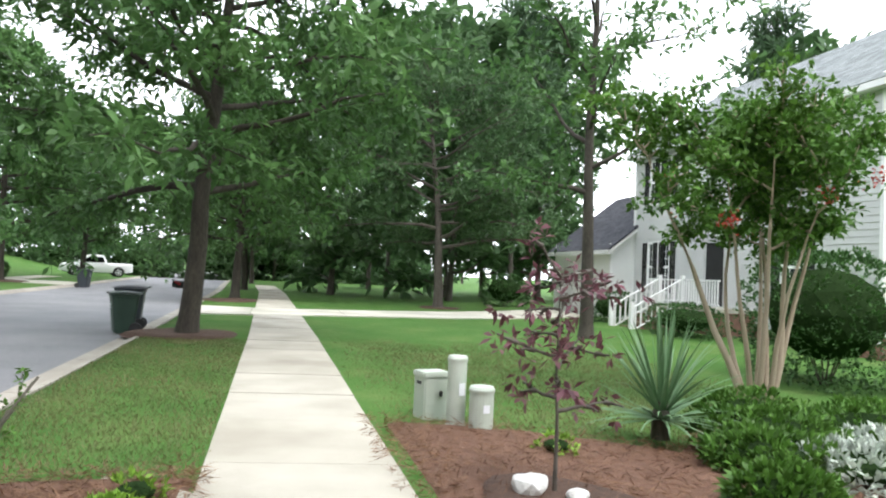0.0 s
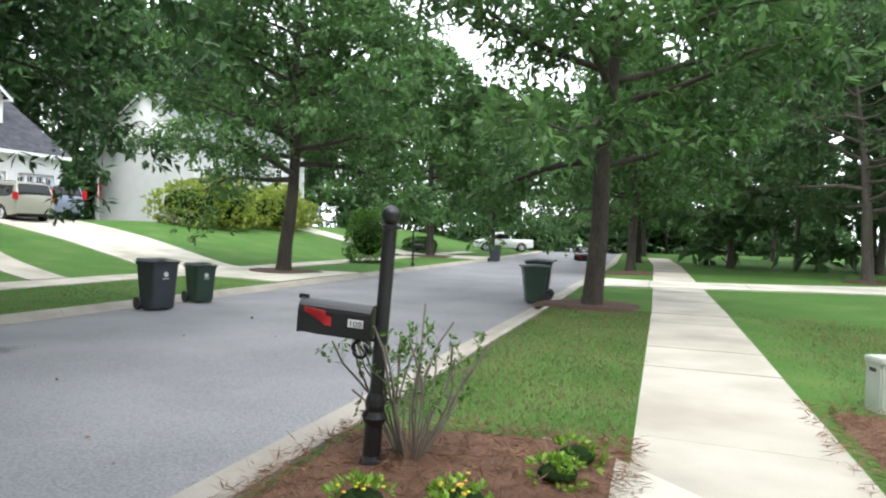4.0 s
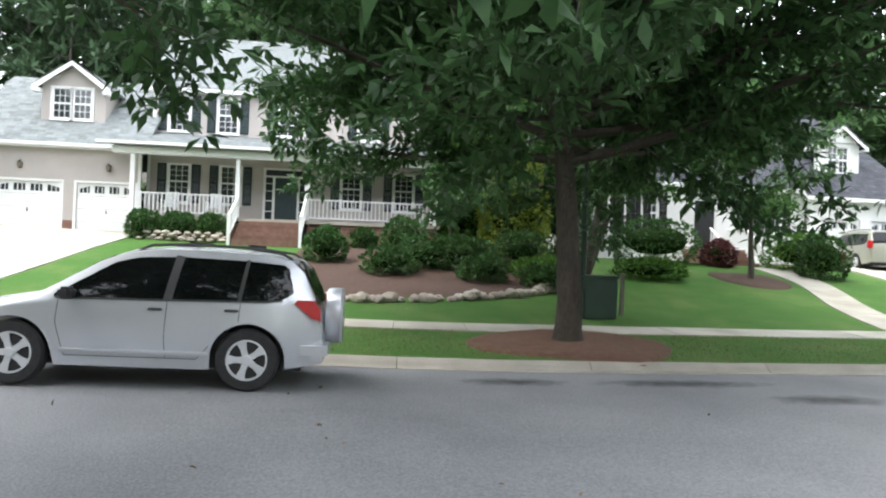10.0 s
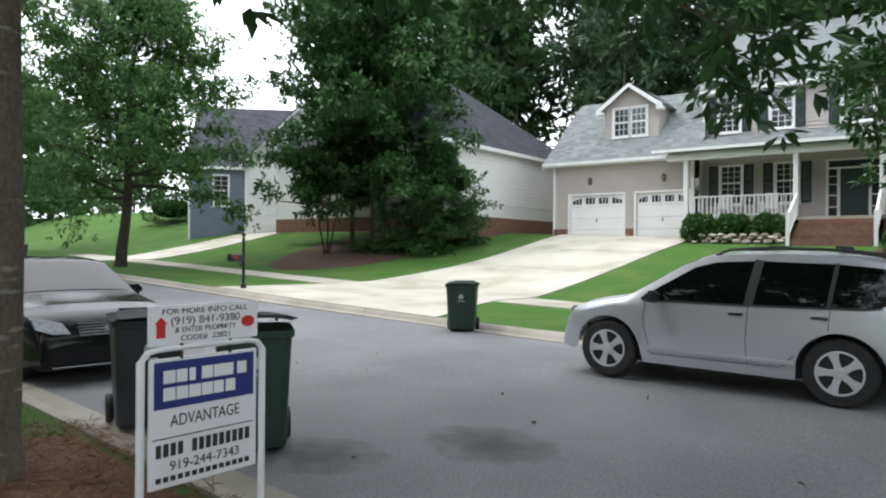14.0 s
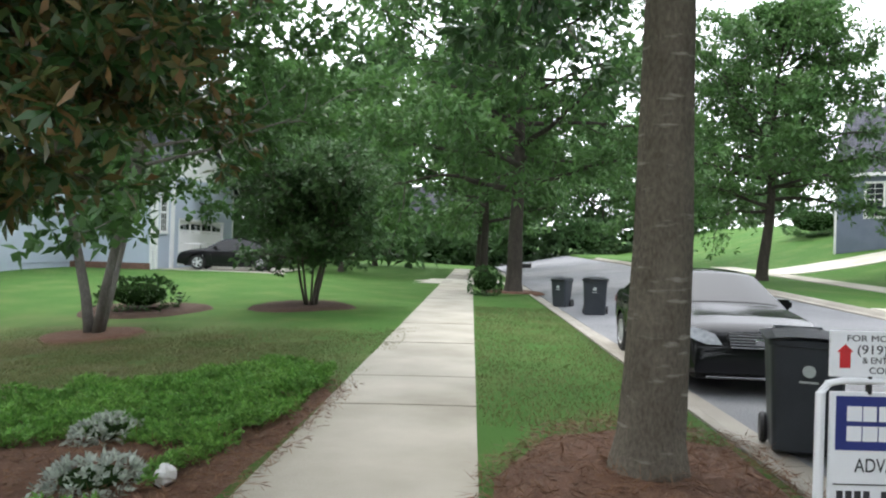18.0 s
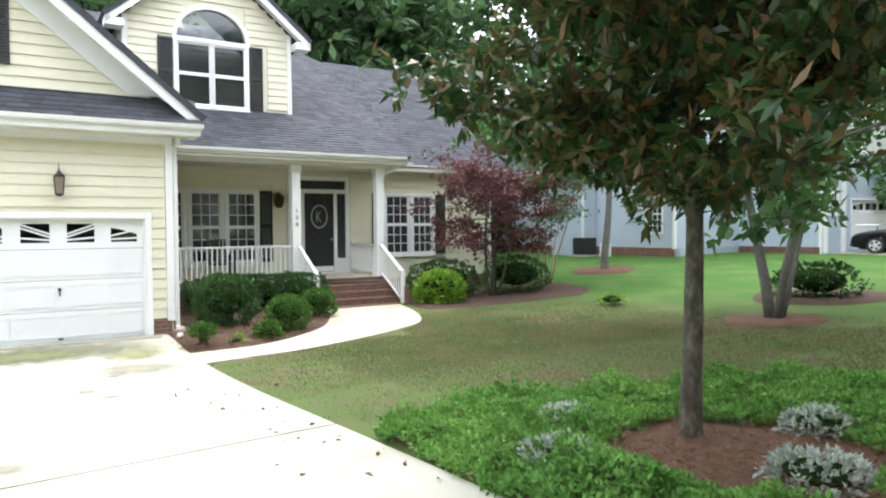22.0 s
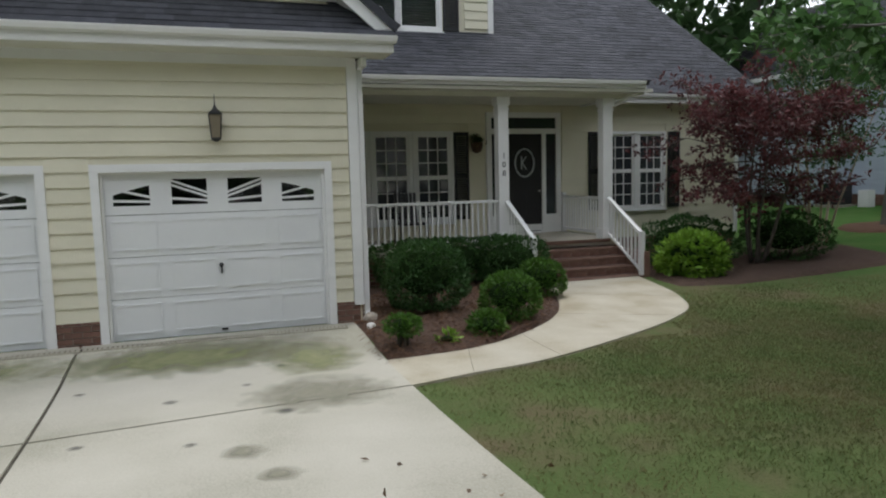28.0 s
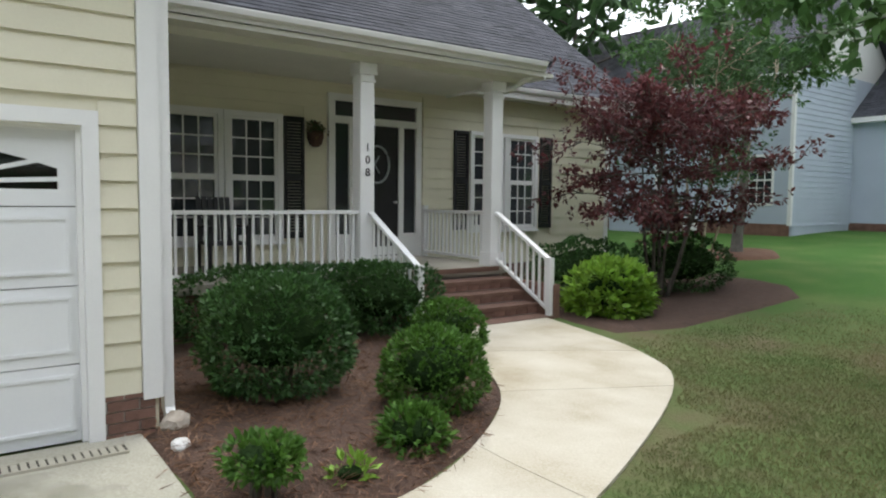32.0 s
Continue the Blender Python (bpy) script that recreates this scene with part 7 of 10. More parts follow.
def plain_garage(parent, x, y0, y1, z0, z1, arched=True):
    d = new("garage_door")
    d.parent = parent
    bm = bmesh.new()
    for a, b, c, e in ((y0 - 0.1, y0, z0, z1 + 0.1), (y1, y1 + 0.1, z0, z1 + 0.1), (y0, y1, z1, z1 + 0.1)):
        box(bm, x - 0.05, x + 0.06, a, b, c, e)
    part("door_trim", bm, M_WHITE, d)
    h = (z1 - z0) / 4
    for r in range(4):
        part("door_section", bx(x + 0.06, x + 0.10, y0, y1, z0 + r * h + 0.005, z0 + (r + 1) * h - 0.005), M_WHITE, d)
    if arched:
        w = (y1 - y0) / 4
        for k in range(4):
            u0, u1 = y0 + k * w + 0.1, y0 + (k + 1) * w - 0.1
            za, zb = z0 + 3 * h + 0.12, z0 + 4 * h - 0.12
            low = 0.55 if k in (0, 3) else 1.0
            poly = [(u0, za), (u1, za), (u1, za + (zb - za) * (low if k == 3 else 1)), (u0, za + (zb - za) * (low if k == 0 else 1))]
            part("door_light", prism(bmesh.new(), poly, 0.006, Matrix.Translation((x + 0.052, 0, 0)) @ YZ), M_GLASSD, d)
            mid = (u0 + u1) / 2
            for q in (-0.12, 0.05):
                part("light_bar", bx(x + 0.044, x + 0.052, mid + q, mid + q + 0.03, za, zb - 0.02), M_WHITE, d)
    part("door_handle", bx(x + 0.03, x + 0.06, (y0 + y1) / 2 - 0.02, (y0 + y1) / 2 + 0.02, z0 + 0.85, z0 + 1.0), M_BLACK, d)
    return d


def gable_roof(parent, x0, x1, y0, y1, zr_, rise, material, along="y", over=0.35, hip=(0, 0), trim=True):
    """A pitched roof over a block; the ridge runs along the given axis, with the given hips at its ends."""
    a0, a1, b0, b1 = (y0, y1, x0, x1) if along == "y" else (x0, x1, y0, y1)
    P = (lambda a, b, z: (b, a, z)) if along == "y" else (lambda a, b, z: (a, b, z))
    mid = (b0 + b1) / 2
    k = rise / ((b1 - b0) / 2)
    zo = zr_ - over * k
    A0, A1 = a0 - over, a1 + over
    r0, r1 = a0 - (over if not hip[0] else -hip[0]), a1 + (over if not hip[1] else -hip[1])
    for bb in (b0 - over, b1 + over):
        roof_plane(parent, [P(A0, bb, zo), P(A1, bb, zo), P(r1, mid, zr_ + rise), P(r0, mid, zr_ + rise)], material, courses=0.2)
    for end, aa, rr in ((0, A0, r0), (1, A1, r1)):
        if hip[end]:
            roof_plane(parent, [P(aa, b0 - over, zo), P(aa, b1 + over, zo), P(rr, mid, zr_ + rise)], material, courses=0.2)
        else:
            wall_a = a0 if end == 0 else a1
            bm = bmesh.new()
            tri = [(b0, zr_ - 0.02), (b1, zr_ - 0.02), (mid, zr_ + rise - 0.06)]
            t = 0.1
            lo = [bm.verts.new(P(wall_a, b, z)) for b, z in tri]
            hi = [bm.verts.new(P(wall_a + (t if end == 0 else -t), b, z)) for b, z in tri]
            bm.faces.new(lo)
            bm.faces.new(hi[::-1])
            for i in range(3):
                bm.faces.new((lo[i], lo[(i + 1) % 3], hi[(i + 1) % 3], hi[i]))
            part("gable_end", bm, parent.get("wall_material") and M_GREIGE or M_WHITES, parent)
            if trim:
                for bb in (b0 - over, b1 + over):
                    bm = bmesh.new()
                    q = [P(aa, bb, zo - 0.06), P(aa, mid, zr_ + rise - 0.06), P(aa, mid, zr_ + rise - 0.28), P(aa, bb, zo - 0.24)]
                    d = Vector(P(0.04 if end == 0 else -0.04, 0, 0))
                    lo = [bm.verts.new(Vector(v)) for v in q]
                    hi = [bm.verts.new(Vector(v) + d) for v in q]
                    bm.faces.new(lo)
                    bm.faces.new(hi[::-1])
                    for i in range(4):
                        bm.faces.new((lo[i], lo[(i + 1) % 4], hi[(i + 1) % 4], hi[i]))
                    part("rake_board", bm, M_WHITE, parent)
    for bb, s in ((b0 - over, 1), (b1 + over, -1)):
        bm = bmesh.new()
        lo, hi = P(A0, bb, zo - 0.16), P(A1, bb + s * 0.05, zo + 0.02)
        box(bm, *sorted((lo[0], hi[0])), *sorted((lo[1], hi[1])), zo - 0.20, zo - 0.02)
        lo, hi = P(A0, bb + s * 0.05, 0), P(A1, bb + s * (over + 0.02), 0)
        box(bm, *sorted((lo[0], hi[0])), *sorted((lo[1], hi[1])), zo - 0.20, zo - 0.16)
        part("eave", bm, M_WHITE, parent)


M_BLINDC = mat("pale_curtain", (0.30, 0.30, 0.29), (0.40, 0.40, 0.38), scale=6, rough=0.8)
M_TEAL = mat("dark_green_paint", (0.012, 0.03, 0.032), (0.02, 0.042, 0.045), rough=0.5)

# greige house opposite (origin at the middle of its front; local y runs towards the south)
hc = thing("house", -30.0, 12.0, 2.0, 180, "two-storey greige house with a deep white-railed porch", "house")
Yc = lambda y: 12.0 - y
front(hc, M_GREIGE, 0.0, Yc(8.9), Yc(2.4), -0.6, 4.0, (), [(Yc(5.85), Yc(3.25), -0.2, 2.1), (Yc(8.75), Yc(6.45), -0.2, 2.1)], corner=True, brick=0.0)
for a, b in ((Yc(5.85), Yc(3.25)), (Yc(8.75), Yc(6.45))):
    plain_garage(hc, 0.0, a, b, 0.0, 2.1)
for a, b in ((Yc(3.15), Yc(2.4)), (Yc(6.35), Yc(5.95)), (Yc(8.95), Yc(8.85))):
    part("brick_pier", bx(-0.05, -0.005, a, b, -0.3, 0.55), M_BRICK, hc)
for y in (4.3, 7.7):
    wall_lantern(hc, 0.0, Yc(y), 3.0)
boards(hc, M_GREIGE, Yc(2.4) + 0.002, 0.0, 9.0, 0.0, 4.0, face=1, axis_x=True)
part("side_wall", bx(0.1, 9.0, Yc(2.4) - 0.2, Yc(2.4), -1.0, 4.0), M_GREIGE, hc)
roof_plane(hc, [(-0.45, Yc(2.0), 3.95), (-0.45, Yc(9.2), 3.95), (4.0, Yc(9.2), 8.1), (4.0, Yc(2.0), 8.1)], M_SHINGLEC, courses=0.2)
roof_plane(hc, [(8.5, Yc(2.0), 3.95), (8.5, Yc(9.2), 3.95), (4.0, Yc(9.2), 8.1), (4.0, Yc(2.0), 8.1)], M_SHINGLEC, courses=0.2)
part("eave", bx(-0.47, -0.40, Yc(9.2), Yc(2.0), 3.88, 3.98), M_WHITE, hc)
part("soffit", bx(-0.40, 0.02, Yc(9.2), Yc(2.0), 3.84, 3.88), M_WHITE, hc)
bm = bmesh.new()
prism(bm, [(-0.45, 3.95), (4.0, 8.1), (4.0, 7.85), (-0.45, 3.7)], 0.04, Matrix.Translation((0, Yc(2.0) + 0.02, 0)) @ XZ)
part("rake_board", bm, M_WHITE, hc)
# its dormer
dw0, dw1 = Yc(7.1), Yc(4.55)
part("dormer_wall", holed(0.90, 1.05, dw0, dw1, 5.1, 6.9, [(Yc(6.6), Yc(4.95), 5.3, 6.75)]), M_GREIGE, hc)
part("dormer_side", bx(1.05, 4.0, dw0, dw0 + 0.1, 5.2, 6.9), M_GREIGE, hc)
part("dormer_side", bx(1.05, 4.0, dw1 - 0.1, dw1, 5.2, 6.9), M_GREIGE, hc)
for a, b in ((Yc(6.55), Yc(5.82)), (Yc(5.74), Yc(5.0))):
    window(hc, 0.89, a, b, 5.32, 6.72, cols=3, rows=4, trim=0.09, glass=M_GLASSD)
ym = (dw0 + dw1) / 2
bm = bmesh.new()
prism(bm, [(dw0, 6.9), (dw1, 6.9), (ym, 7.9)], 0.12, Matrix.Translation((0.91, 0, 0)) @ YZ)
part("dormer_gable", bm, M_GREIGE, hc)
for s in (-1, 1):
    ye = ym + s * 1.55
    roof_plane(hc, [(0.55, ye, 6.75), (4.2, ye, 6.75), (4.2, ym, 8.15), (0.55, ym, 8.15)], M_SHINGLEC, courses=0.2)
    bm = bmesh.new()
    poly = [(ye, 6.72), (ym, 8.12), (ym, 7.84), (ye, 6.44)]
    prism(bm, poly if s < 0 else poly[::-1], 0.05, Matrix.Translation((0.52, 0, 0)) @ YZ)
    box(bm, 0.55, 0.95, *sorted((ye, ym + s * 1.25)), 6.45, 6.62)
    part("rake_board", bm, M_WHITE, hc)
# two-storey body
front(hc, M_GREIGE, 1.0, Yc(21.2), Yc(8.9), 0.85, 4.2, [(Yc(10.6), Yc(9.75), 1.55, 3.55), (Yc(12.75), Yc(11.9), 1.55, 3.55), (Yc(17.9), Yc(17.05), 1.55, 3.55), (Yc(20.2), Yc(19.35), 1.55, 3.55)], [(Yc(15.6), Yc(13.75), 0.9, 3.55)], shut=M_TEAL)
front(hc, M_GREIGE, 1.5, Yc(21.2), Yc(8.9), 4.2, 7.5, [(Yc(10.4), Yc(9.55), 5.15, 6.85), (Yc(12.45), Yc(11.6), 5.15, 6.85), (Yc(15.3), Yc(14.2), 5.15, 6.85), (Yc(18.6), Yc(17.7), 5.15, 6.85)], shut=M_TEAL)
part("side_wall", bx(1.5, 10, Yc(8.9) - 0.2, Yc(8.9), 4.0, 7.5), M_GREIGE, hc)
part("side_wall", bx(1.2, 10, Yc(21.2), Yc(21.2) + 0.2, -1.0, 7.5), M_GREIGE, hc)
boards(hc, M_GREIGE, Yc(21.2) - 0.002, 1.2, 10.0, 0.0, 7.5, face=-1, axis_x=True)
part("back_wall", bx(9.8, 10.0, Yc(21.2), Yc(2.4), -1.0, 7.5), M_GREIGE, hc)
gable_roof(hc, 1.5, 10.0, Yc(21.2), Yc(8.9), 7.5, 3.9, M_SHINGLEC)
# porch
part("porch_floor", bx(-1.15, 1.0, Yc(21.2), Yc(8.9), 0.75, 0.88), M_CONC, hc)
brickwork(hc, -1.05, Yc(21.1), Yc(15.8), -0.2, 0.75, bl=0.4, bh=0.13, cap=120)
brickwork(hc, -1.05, Yc(12.9), Yc(9.0), -0.2, 0.75, bl=0.4, bh=0.13, cap=80)
part("porch_ceiling", bx(-1.2, 1.0, Yc(21.3), Yc(8.2), 3.88, 3.94), M_WHITE, hc)
part("porch_beam", bx(-1.3, -1.0, Yc(21.3), Yc(8.2), 3.68, 3.88), M_WHITE, hc)
roof_plane(hc, [(-1.65, Yc(21.6), 4.0), (-1.65, Yc(7.7), 4.0), (1.5, Yc(8.6), 5.0), (1.5, Yc(21.6), 5.0)], M_SHINGLEC, courses=0.2)
part("porch_eave", bx(-1.70, -1.62, Yc(21.6), Yc(7.7), 3.92, 4.03), M_WHITE, hc)
for y in (8.95, 13.0, 15.75, 21.0):
    part("porch_post", bx(-1.2, -1.02, Yc(y) - 0.09, Yc(y) + 0.09, 0.88, 3.68, bevel=0.01), M_WHITE, hc)
railing(hc, (-1.1, Yc(12.9), 0.88), (-1.1, Yc(9.05), 0.88), 0.1, 0.88, gap=0.16, square=0.04)
railing(hc, (-1.1, Yc(20.9), 0.88), (-1.1, Yc(15.85), 0.88), 0.1, 0.88, gap=0.16, square=0.04)
for k in range(6):
    part("step", bx(-1.15 - 0.3 * (k + 1), -1.15 - 0.3 * k + 0.02, Yc(15.6), Yc(13.15), -0.6, 0.75 - 0.15 * k, bevel=0.01), M_STEPBRICK, hc)
for y in (13.05, 15.7):
    railing(hc, (-1.15, Yc(y), 0.88), (-2.9, Yc(y), 0.0), 0.1, 0.9, gap=0.2, square=0.04)
    part("newel_post", bx(-2.98, -2.86, Yc(y) - 0.06, Yc(y) + 0.06, -0.4, 0.95), M_WHITE, hc)
dr = new("front_door")
dr.parent = hc
part("door_leaf", bx(1.04, 1.09, Yc(15.15), Yc(14.2), 0.9, 3.05), M_TEAL, dr)
bm = bmesh.new()
for a, b, c, d in ((Yc(15.65), Yc(15.55), 0.9, 3.6), (Yc(13.80), Yc(13.70), 0.9, 3.6), (Yc(15.55), Yc(13.8), 3.5, 3.6), (Yc(15.55), Yc(13.8), 3.05, 3.15), (Yc(15.25), Yc(15.15), 0.9, 3.05), (Yc(14.2), Yc(14.1), 0.9, 3.05)):
    box(bm, 0.97, 1.06, a, b, c, d)
for z in (1.3, 1.75, 2.2, 2.65):
    box(bm, 0.99, 1.05, Yc(15.55), Yc(15.25), z, z + 0.04)
    box(bm, 0.99, 1.05, Yc(14.1), Yc(13.8), z, z + 0.04)
part("door_frame", bm, M_WHITE, dr)
for a, b, c, d in ((Yc(15.55), Yc(15.25), 0.9, 3.05), (Yc(14.1), Yc(13.8), 0.9, 3.05), (Yc(15.55), Yc(13.8), 3.15, 3.5)):
    part("pane", bx(1.05, 1.06, a, b, c, d), M_GLASSD, dr)


# true storey heights of the greige house
for o in hc.children_recursive:
    if o.type == "MESH" and not o.name.startswith("brick"):
        for v in o.data.vertices:
            v.co.z = knots(v.co.z, [-2, 2.15, 3.68, 3.95, 7.5, 8.15, 12.0], [-2, 2.15, 3.25, 3.6, 6.8, 7.2, 10.6])


def rocking_chair(x, y, z, rz, material, label):
    """A slatted porch chair facing +x."""
    c = thing("porch_chair", x, y, z, rz, label, "chair", "porch chairs")
    for s in (-1, 1):
        part("leg", bx(0.20, 0.25, s * 0.27 - 0.025, s * 0.27 + 0.025, 0, 0.62), material, c)
        part("leg", bx(-0.27, -0.22, s * 0.27 - 0.025, s * 0.27 + 0.025, 0, 0.62), material, c)
        part("armrest", bx(-0.25, 0.30, s * 0.28 - 0.045, s * 0.28 + 0.045, 0.62, 0.65), material, c)
    part("seat", bx(-0.24, 0.26, -0.27, 0.27, 0.38, 0.42), material, c)
    for k in range(6):
        y0 = -0.24 + k * 0.083
        part("back_slat", box(bmesh.new(), -0.26, -0.235, y0, y0 + 0.06, 0.44, 1.08, turn=Matrix.Translation((-0.06, 0, 0)) @ Matrix.Rotation(radians(-8), 4, "Y")), material, c)
    return c


rocking_chair(-29.85, 10.1, 2.88, 0, M_WHITE, "white slatted porch chair")
rocking_chair(-29.85, 11.9, 2.88, 0, M_WHITE, "white slatted porch chair")
for y in (14.35, 13.0):
    rocking_chair(18.25, y, 0.275, 180, M_BLACK, "dark metal porch chair behind the white railing")

# white house with a slate roof further north (origin middle of its front)
hw = thing("house", -30.0, 37.0, 1.75, 180, "white sided house with dark slate roof and black shutters", "house")
Yw = lambda y: 37.0 - y
front(hw, M_WHITES, 0.0, Yw(40.0), Yw(28.6), -0.6, 4.0, [(Yw(31.05), Yw(30.35), 1.2, 3.25), (Yw(31.85), Yw(31.15), 1.2, 3.25), (Yw(32.65), Yw(31.95), 1.2, 3.25), (Yw(37.9), Yw(37.1), 1.6, 3.4), (Yw(38.85), Yw(38.05), 1.6, 3.4)], [(Yw(35.5), Yw(34.5), 0.7, 2.9)], shut=M_BLACK, brick=0.7)
part("door_leaf", bx(0.05, 0.1, Yw(35.5), Yw(34.5), 0.7, 2.9), M_BLACK, hw)
part("side_wall", bx(0.2, 9, Yw(28.6) - 0.2, Yw(28.6), -0.6, 4.0), M_WHITES, hw)
boards(hw, M_WHITES, Yw(28.6) + 0.002, 0.2, 9, 0.1, 4.0, face=1, axis_x=True)
gable_roof(hw, 0.0, 9.0, Yw(40.0), Yw(28.6), 4.0, 4.2, M_SHINGLE, hip=(0, 0))
front(hw, M_WHITES, -0.5, Yw(45.7), Yw(40.0), -0.6, 3.7, (), [(Yw(42.6), Yw(40.5), 0.2, 2.3), (Yw(45.3), Yw(43.2), 0.2, 2.3)])
for a, b in ((Yw(42.6), Yw(40.5)), (Yw(45.3), Yw(43.2))):
    plain_garage(hw, -0.5, a, b, 0.2, 2.3)
part("side_wall", bx(-0.3, 8, Yw(45.7), Yw(45.7) + 0.2, -0.6, 3.7), M_WHITES, hw)
gable_roof(hw, -0.5, 7.5, Yw(45.7), Yw(40.0), 3.7, 4.2, M_SHINGLE, hip=(2.2, 0))
part("dormer_wall", holed(0.4, 0.55, Yw(43.2), Yw(40.9), 4.3, 6.1, [(Yw(42.6), Yw(41.5), 4.6, 5.9)]), M_WHITES, hw)
for a, b in ((Yw(42.6), Yw(42.08)), (Yw(42.02), Yw(41.5))):
    window(hw, 0.39, a, b, 4.62, 5.88, cols=2, rows=4, trim=0.07, glass=M_GLASSD)
part("dormer_side", bx(0.55, 3, Yw(43.2), Yw(43.1), 4.3, 6.1), M_WHITES, hw)
gable_roof(hw, 0.3, 3.5, Yw(43.2), Yw(40.9), 6.1, 0.9, M_SHINGLE, along="x", over=0.25)
part("porch_floor", bx(-1.4, 0.0, Yw(36.2), Yw(34.0), -0.3, 0.65), M_BRICK, hw)
for k in range(4):
    part("step", bx(-1.4 - 0.3 * (k + 1), -1.4 - 0.3 * k + 0.02, Yw(36.1), Yw(34.6), -0.9, 0.5 - 0.16 * k), M_STEPBRICK, hw)
for y in (34.5, 36.2):
    railing(hw, (-1.4, Yw(y), 0.65), (-2.9, Yw(y), -0.3), 0.1, 0.95, gap=0.16, square=0.04)
railing(hw, (-0.05, Yw(36.2), 0.65), (-1.4, Yw(36.2), 0.65), 0.1, 0.95, gap=0.16, square=0.04)

# grey house behind the golden shrubs
hv = thing("house", -32.0, 68.0, 2.0, 180, "tall light grey sided house behind golden shrubs", "house")
front(hv, M_GREYS, 0.0, -9.0, 7.0, -0.5, 6.2, [(4.8, 5.6, 1.2, 2.9), (3.8, 4.6, 1.2, 2.9), (4.3, 5.1, 4.2, 5.7), (-6, -5, 1.2, 2.9), (-3, -2, 1.2, 2.9), (0, 1, 4.2, 5.7), (-5, -4, 4.2, 5.7)], cols=2, rows=4)
part("side_wall", bx(0.2, 9, 6.8, 7.0, -0.5, 6.2), M_GREYS, hv)
boards(hv, M_GREYS, 7.002, 0.2, 9, 0, 6.2, face=1, axis_x=True)
gable_roof(hv, 0, 9, -9, 7, 6.2, 3.6, M_SHINGLEC)
# white house beyond the large oak: long side wall on brick
hs = thing("house", -24.5, -1.0, 3.0, 180, "white sided house on a brick base with slate hip roof", "house")
boards(hs, M_WHITES, -0.002, 0.0, 13.0, 0.8, 3.8, face=-1, axis_x=True)
part("side_wall", bx(0, 13, 0, 0.2, -1.0, 3.8), M_WHITES, hs)
part("brick_base", bx(-0.04, 13.04, -0.05, 0.0, -1.0, 0.15), M_BRICK, hs)
front(hs, M_WHITES, 0.0, 0.2, 11.0, -0.6, 3.8, [(2, 3, 1.2, 3.0), (5, 6, 1.2, 3.0)], brick=0.7)
part("far_wall", bx(12.8, 13, 0.2, 11, -1, 3.8), M_WHITES, hs)
gable_roof(hs, 0, 13, 0, 11, 3.8, 4.4, M_SHINGLE, along="x", hip=(4.5, 4.5))
# slate-blue and white house at the bend
M_SLATE = mat("slate_blue_siding", (0.13, 0.16, 0.21), (0.17, 0.20, 0.26), scale=1, rough=0.6)
hd = thing("house", -27.4, -18.6, 3.0, 225, "slate-blue and white gabled house up the slope", "house")
front(hd, M_SLATE, 0.0, 0.0, 3.6, -1.4, 4.0, [(1.2, 2.1, 1.2, 3.1)], cols=2, rows=6)
part("side_wall", bx(0.2, 9, 3.4, 3.6, -1.4, 4.0), M_SLATE, hd)
gable_roof(hd, 0, 9, -3, 3.6, 4.0, 4.2, M_SHINGLE, along="y")
front(hd, M_WHITES, -1.2, -6.5, 0.0, -1.4, 4.0, (), [(-3.2, -0.7, 0.0, 2.3), (-6.0, -3.6, 0.0, 2.3)])
part("side_wall", bx(-1.0, 8, -0.2, 0.0, -1.4, 4.0), M_WHITES, hd)
for a, b in ((-3.2, -0.7), (-6.0, -3.6)):
    plain_garage(hd, -1.2, a, b, 0, 2.3, arched=False)
gable_roof(hd, -1.2, 8, -6.5, 0.0, 4.0, 3.4, M_SHINGLE, along="x")
# white house at the far end of the street
he = thing("house", 8.0, -84.0, 1.0, 90, "white two-storey house with a portico at the street's end", "house")
front(he, M_WHITES, 0.0, -8.0, 8.0, -1.0, 6.0, [(-6, -5, 1, 2.8), (-3.6, -2.6, 1, 2.8), (2.6, 3.6, 1, 2.8), (5, 6, 1, 2.8), (-5, -4, 4, 5.5), (4, 5, 4, 5.5)], [(-0.6, 0.6, 0.2, 2.5)], shut=M_BLACK, cols=2, rows=4)
part("door_leaf", bx(0.05, 0.1, -0.6, 0.6, 0.2, 2.5), M_BLACK, he)
gable_roof(he, 0, 9, -8, 8, 6.0, 3.5, M_SHINGLE)
for y in (-2.0, 2.0):
    part("portico_column", bx(-2.0, -1.75, y - 0.12, y + 0.12, 0, 3.4), M_WHITE, he)
part("portico_roof", bx(-2.3, 0, -2.5, 2.5, 3.4, 3.9), M_WHITE, he)

# pale blue neighbour to the south
ht = thing("house", 16.0, -12.2, 0.35, 0, "pale blue sided house with white corner trim", "house")
front(ht, M_BLUEGREY, 0.0, -9.0, 0.0, -0.6, 4.4, [(-1.35, -0.75, 1.7, 3.5)], [(-7.6, -2.6, 0.1, 2.3)])
plain_garage(ht, 0.0, -7.6, -2.6, 0.1, 2.3)
part("arched_top", prism(bmesh.new(), [(-1.05 + 0.32 * math.cos(a), 3.52 + 0.32 * math.sin(a)) for a in np.linspace(0, math.pi, 13)], 0.02, Matrix.Translation((-0.03, 0, 0)) @ YZ), M_GLASSD, ht)
for y in (-0.25, -1.75):
    part("pilaster", bx(-0.16, 0.0, y - 0.09, y + 0.09, 0, 4.2), M_WHITE, ht)
boards(ht, M_BLUEGREY, 0.002, 0.2, 9.0, 0.25, 4.4, face=1, axis_x=True)
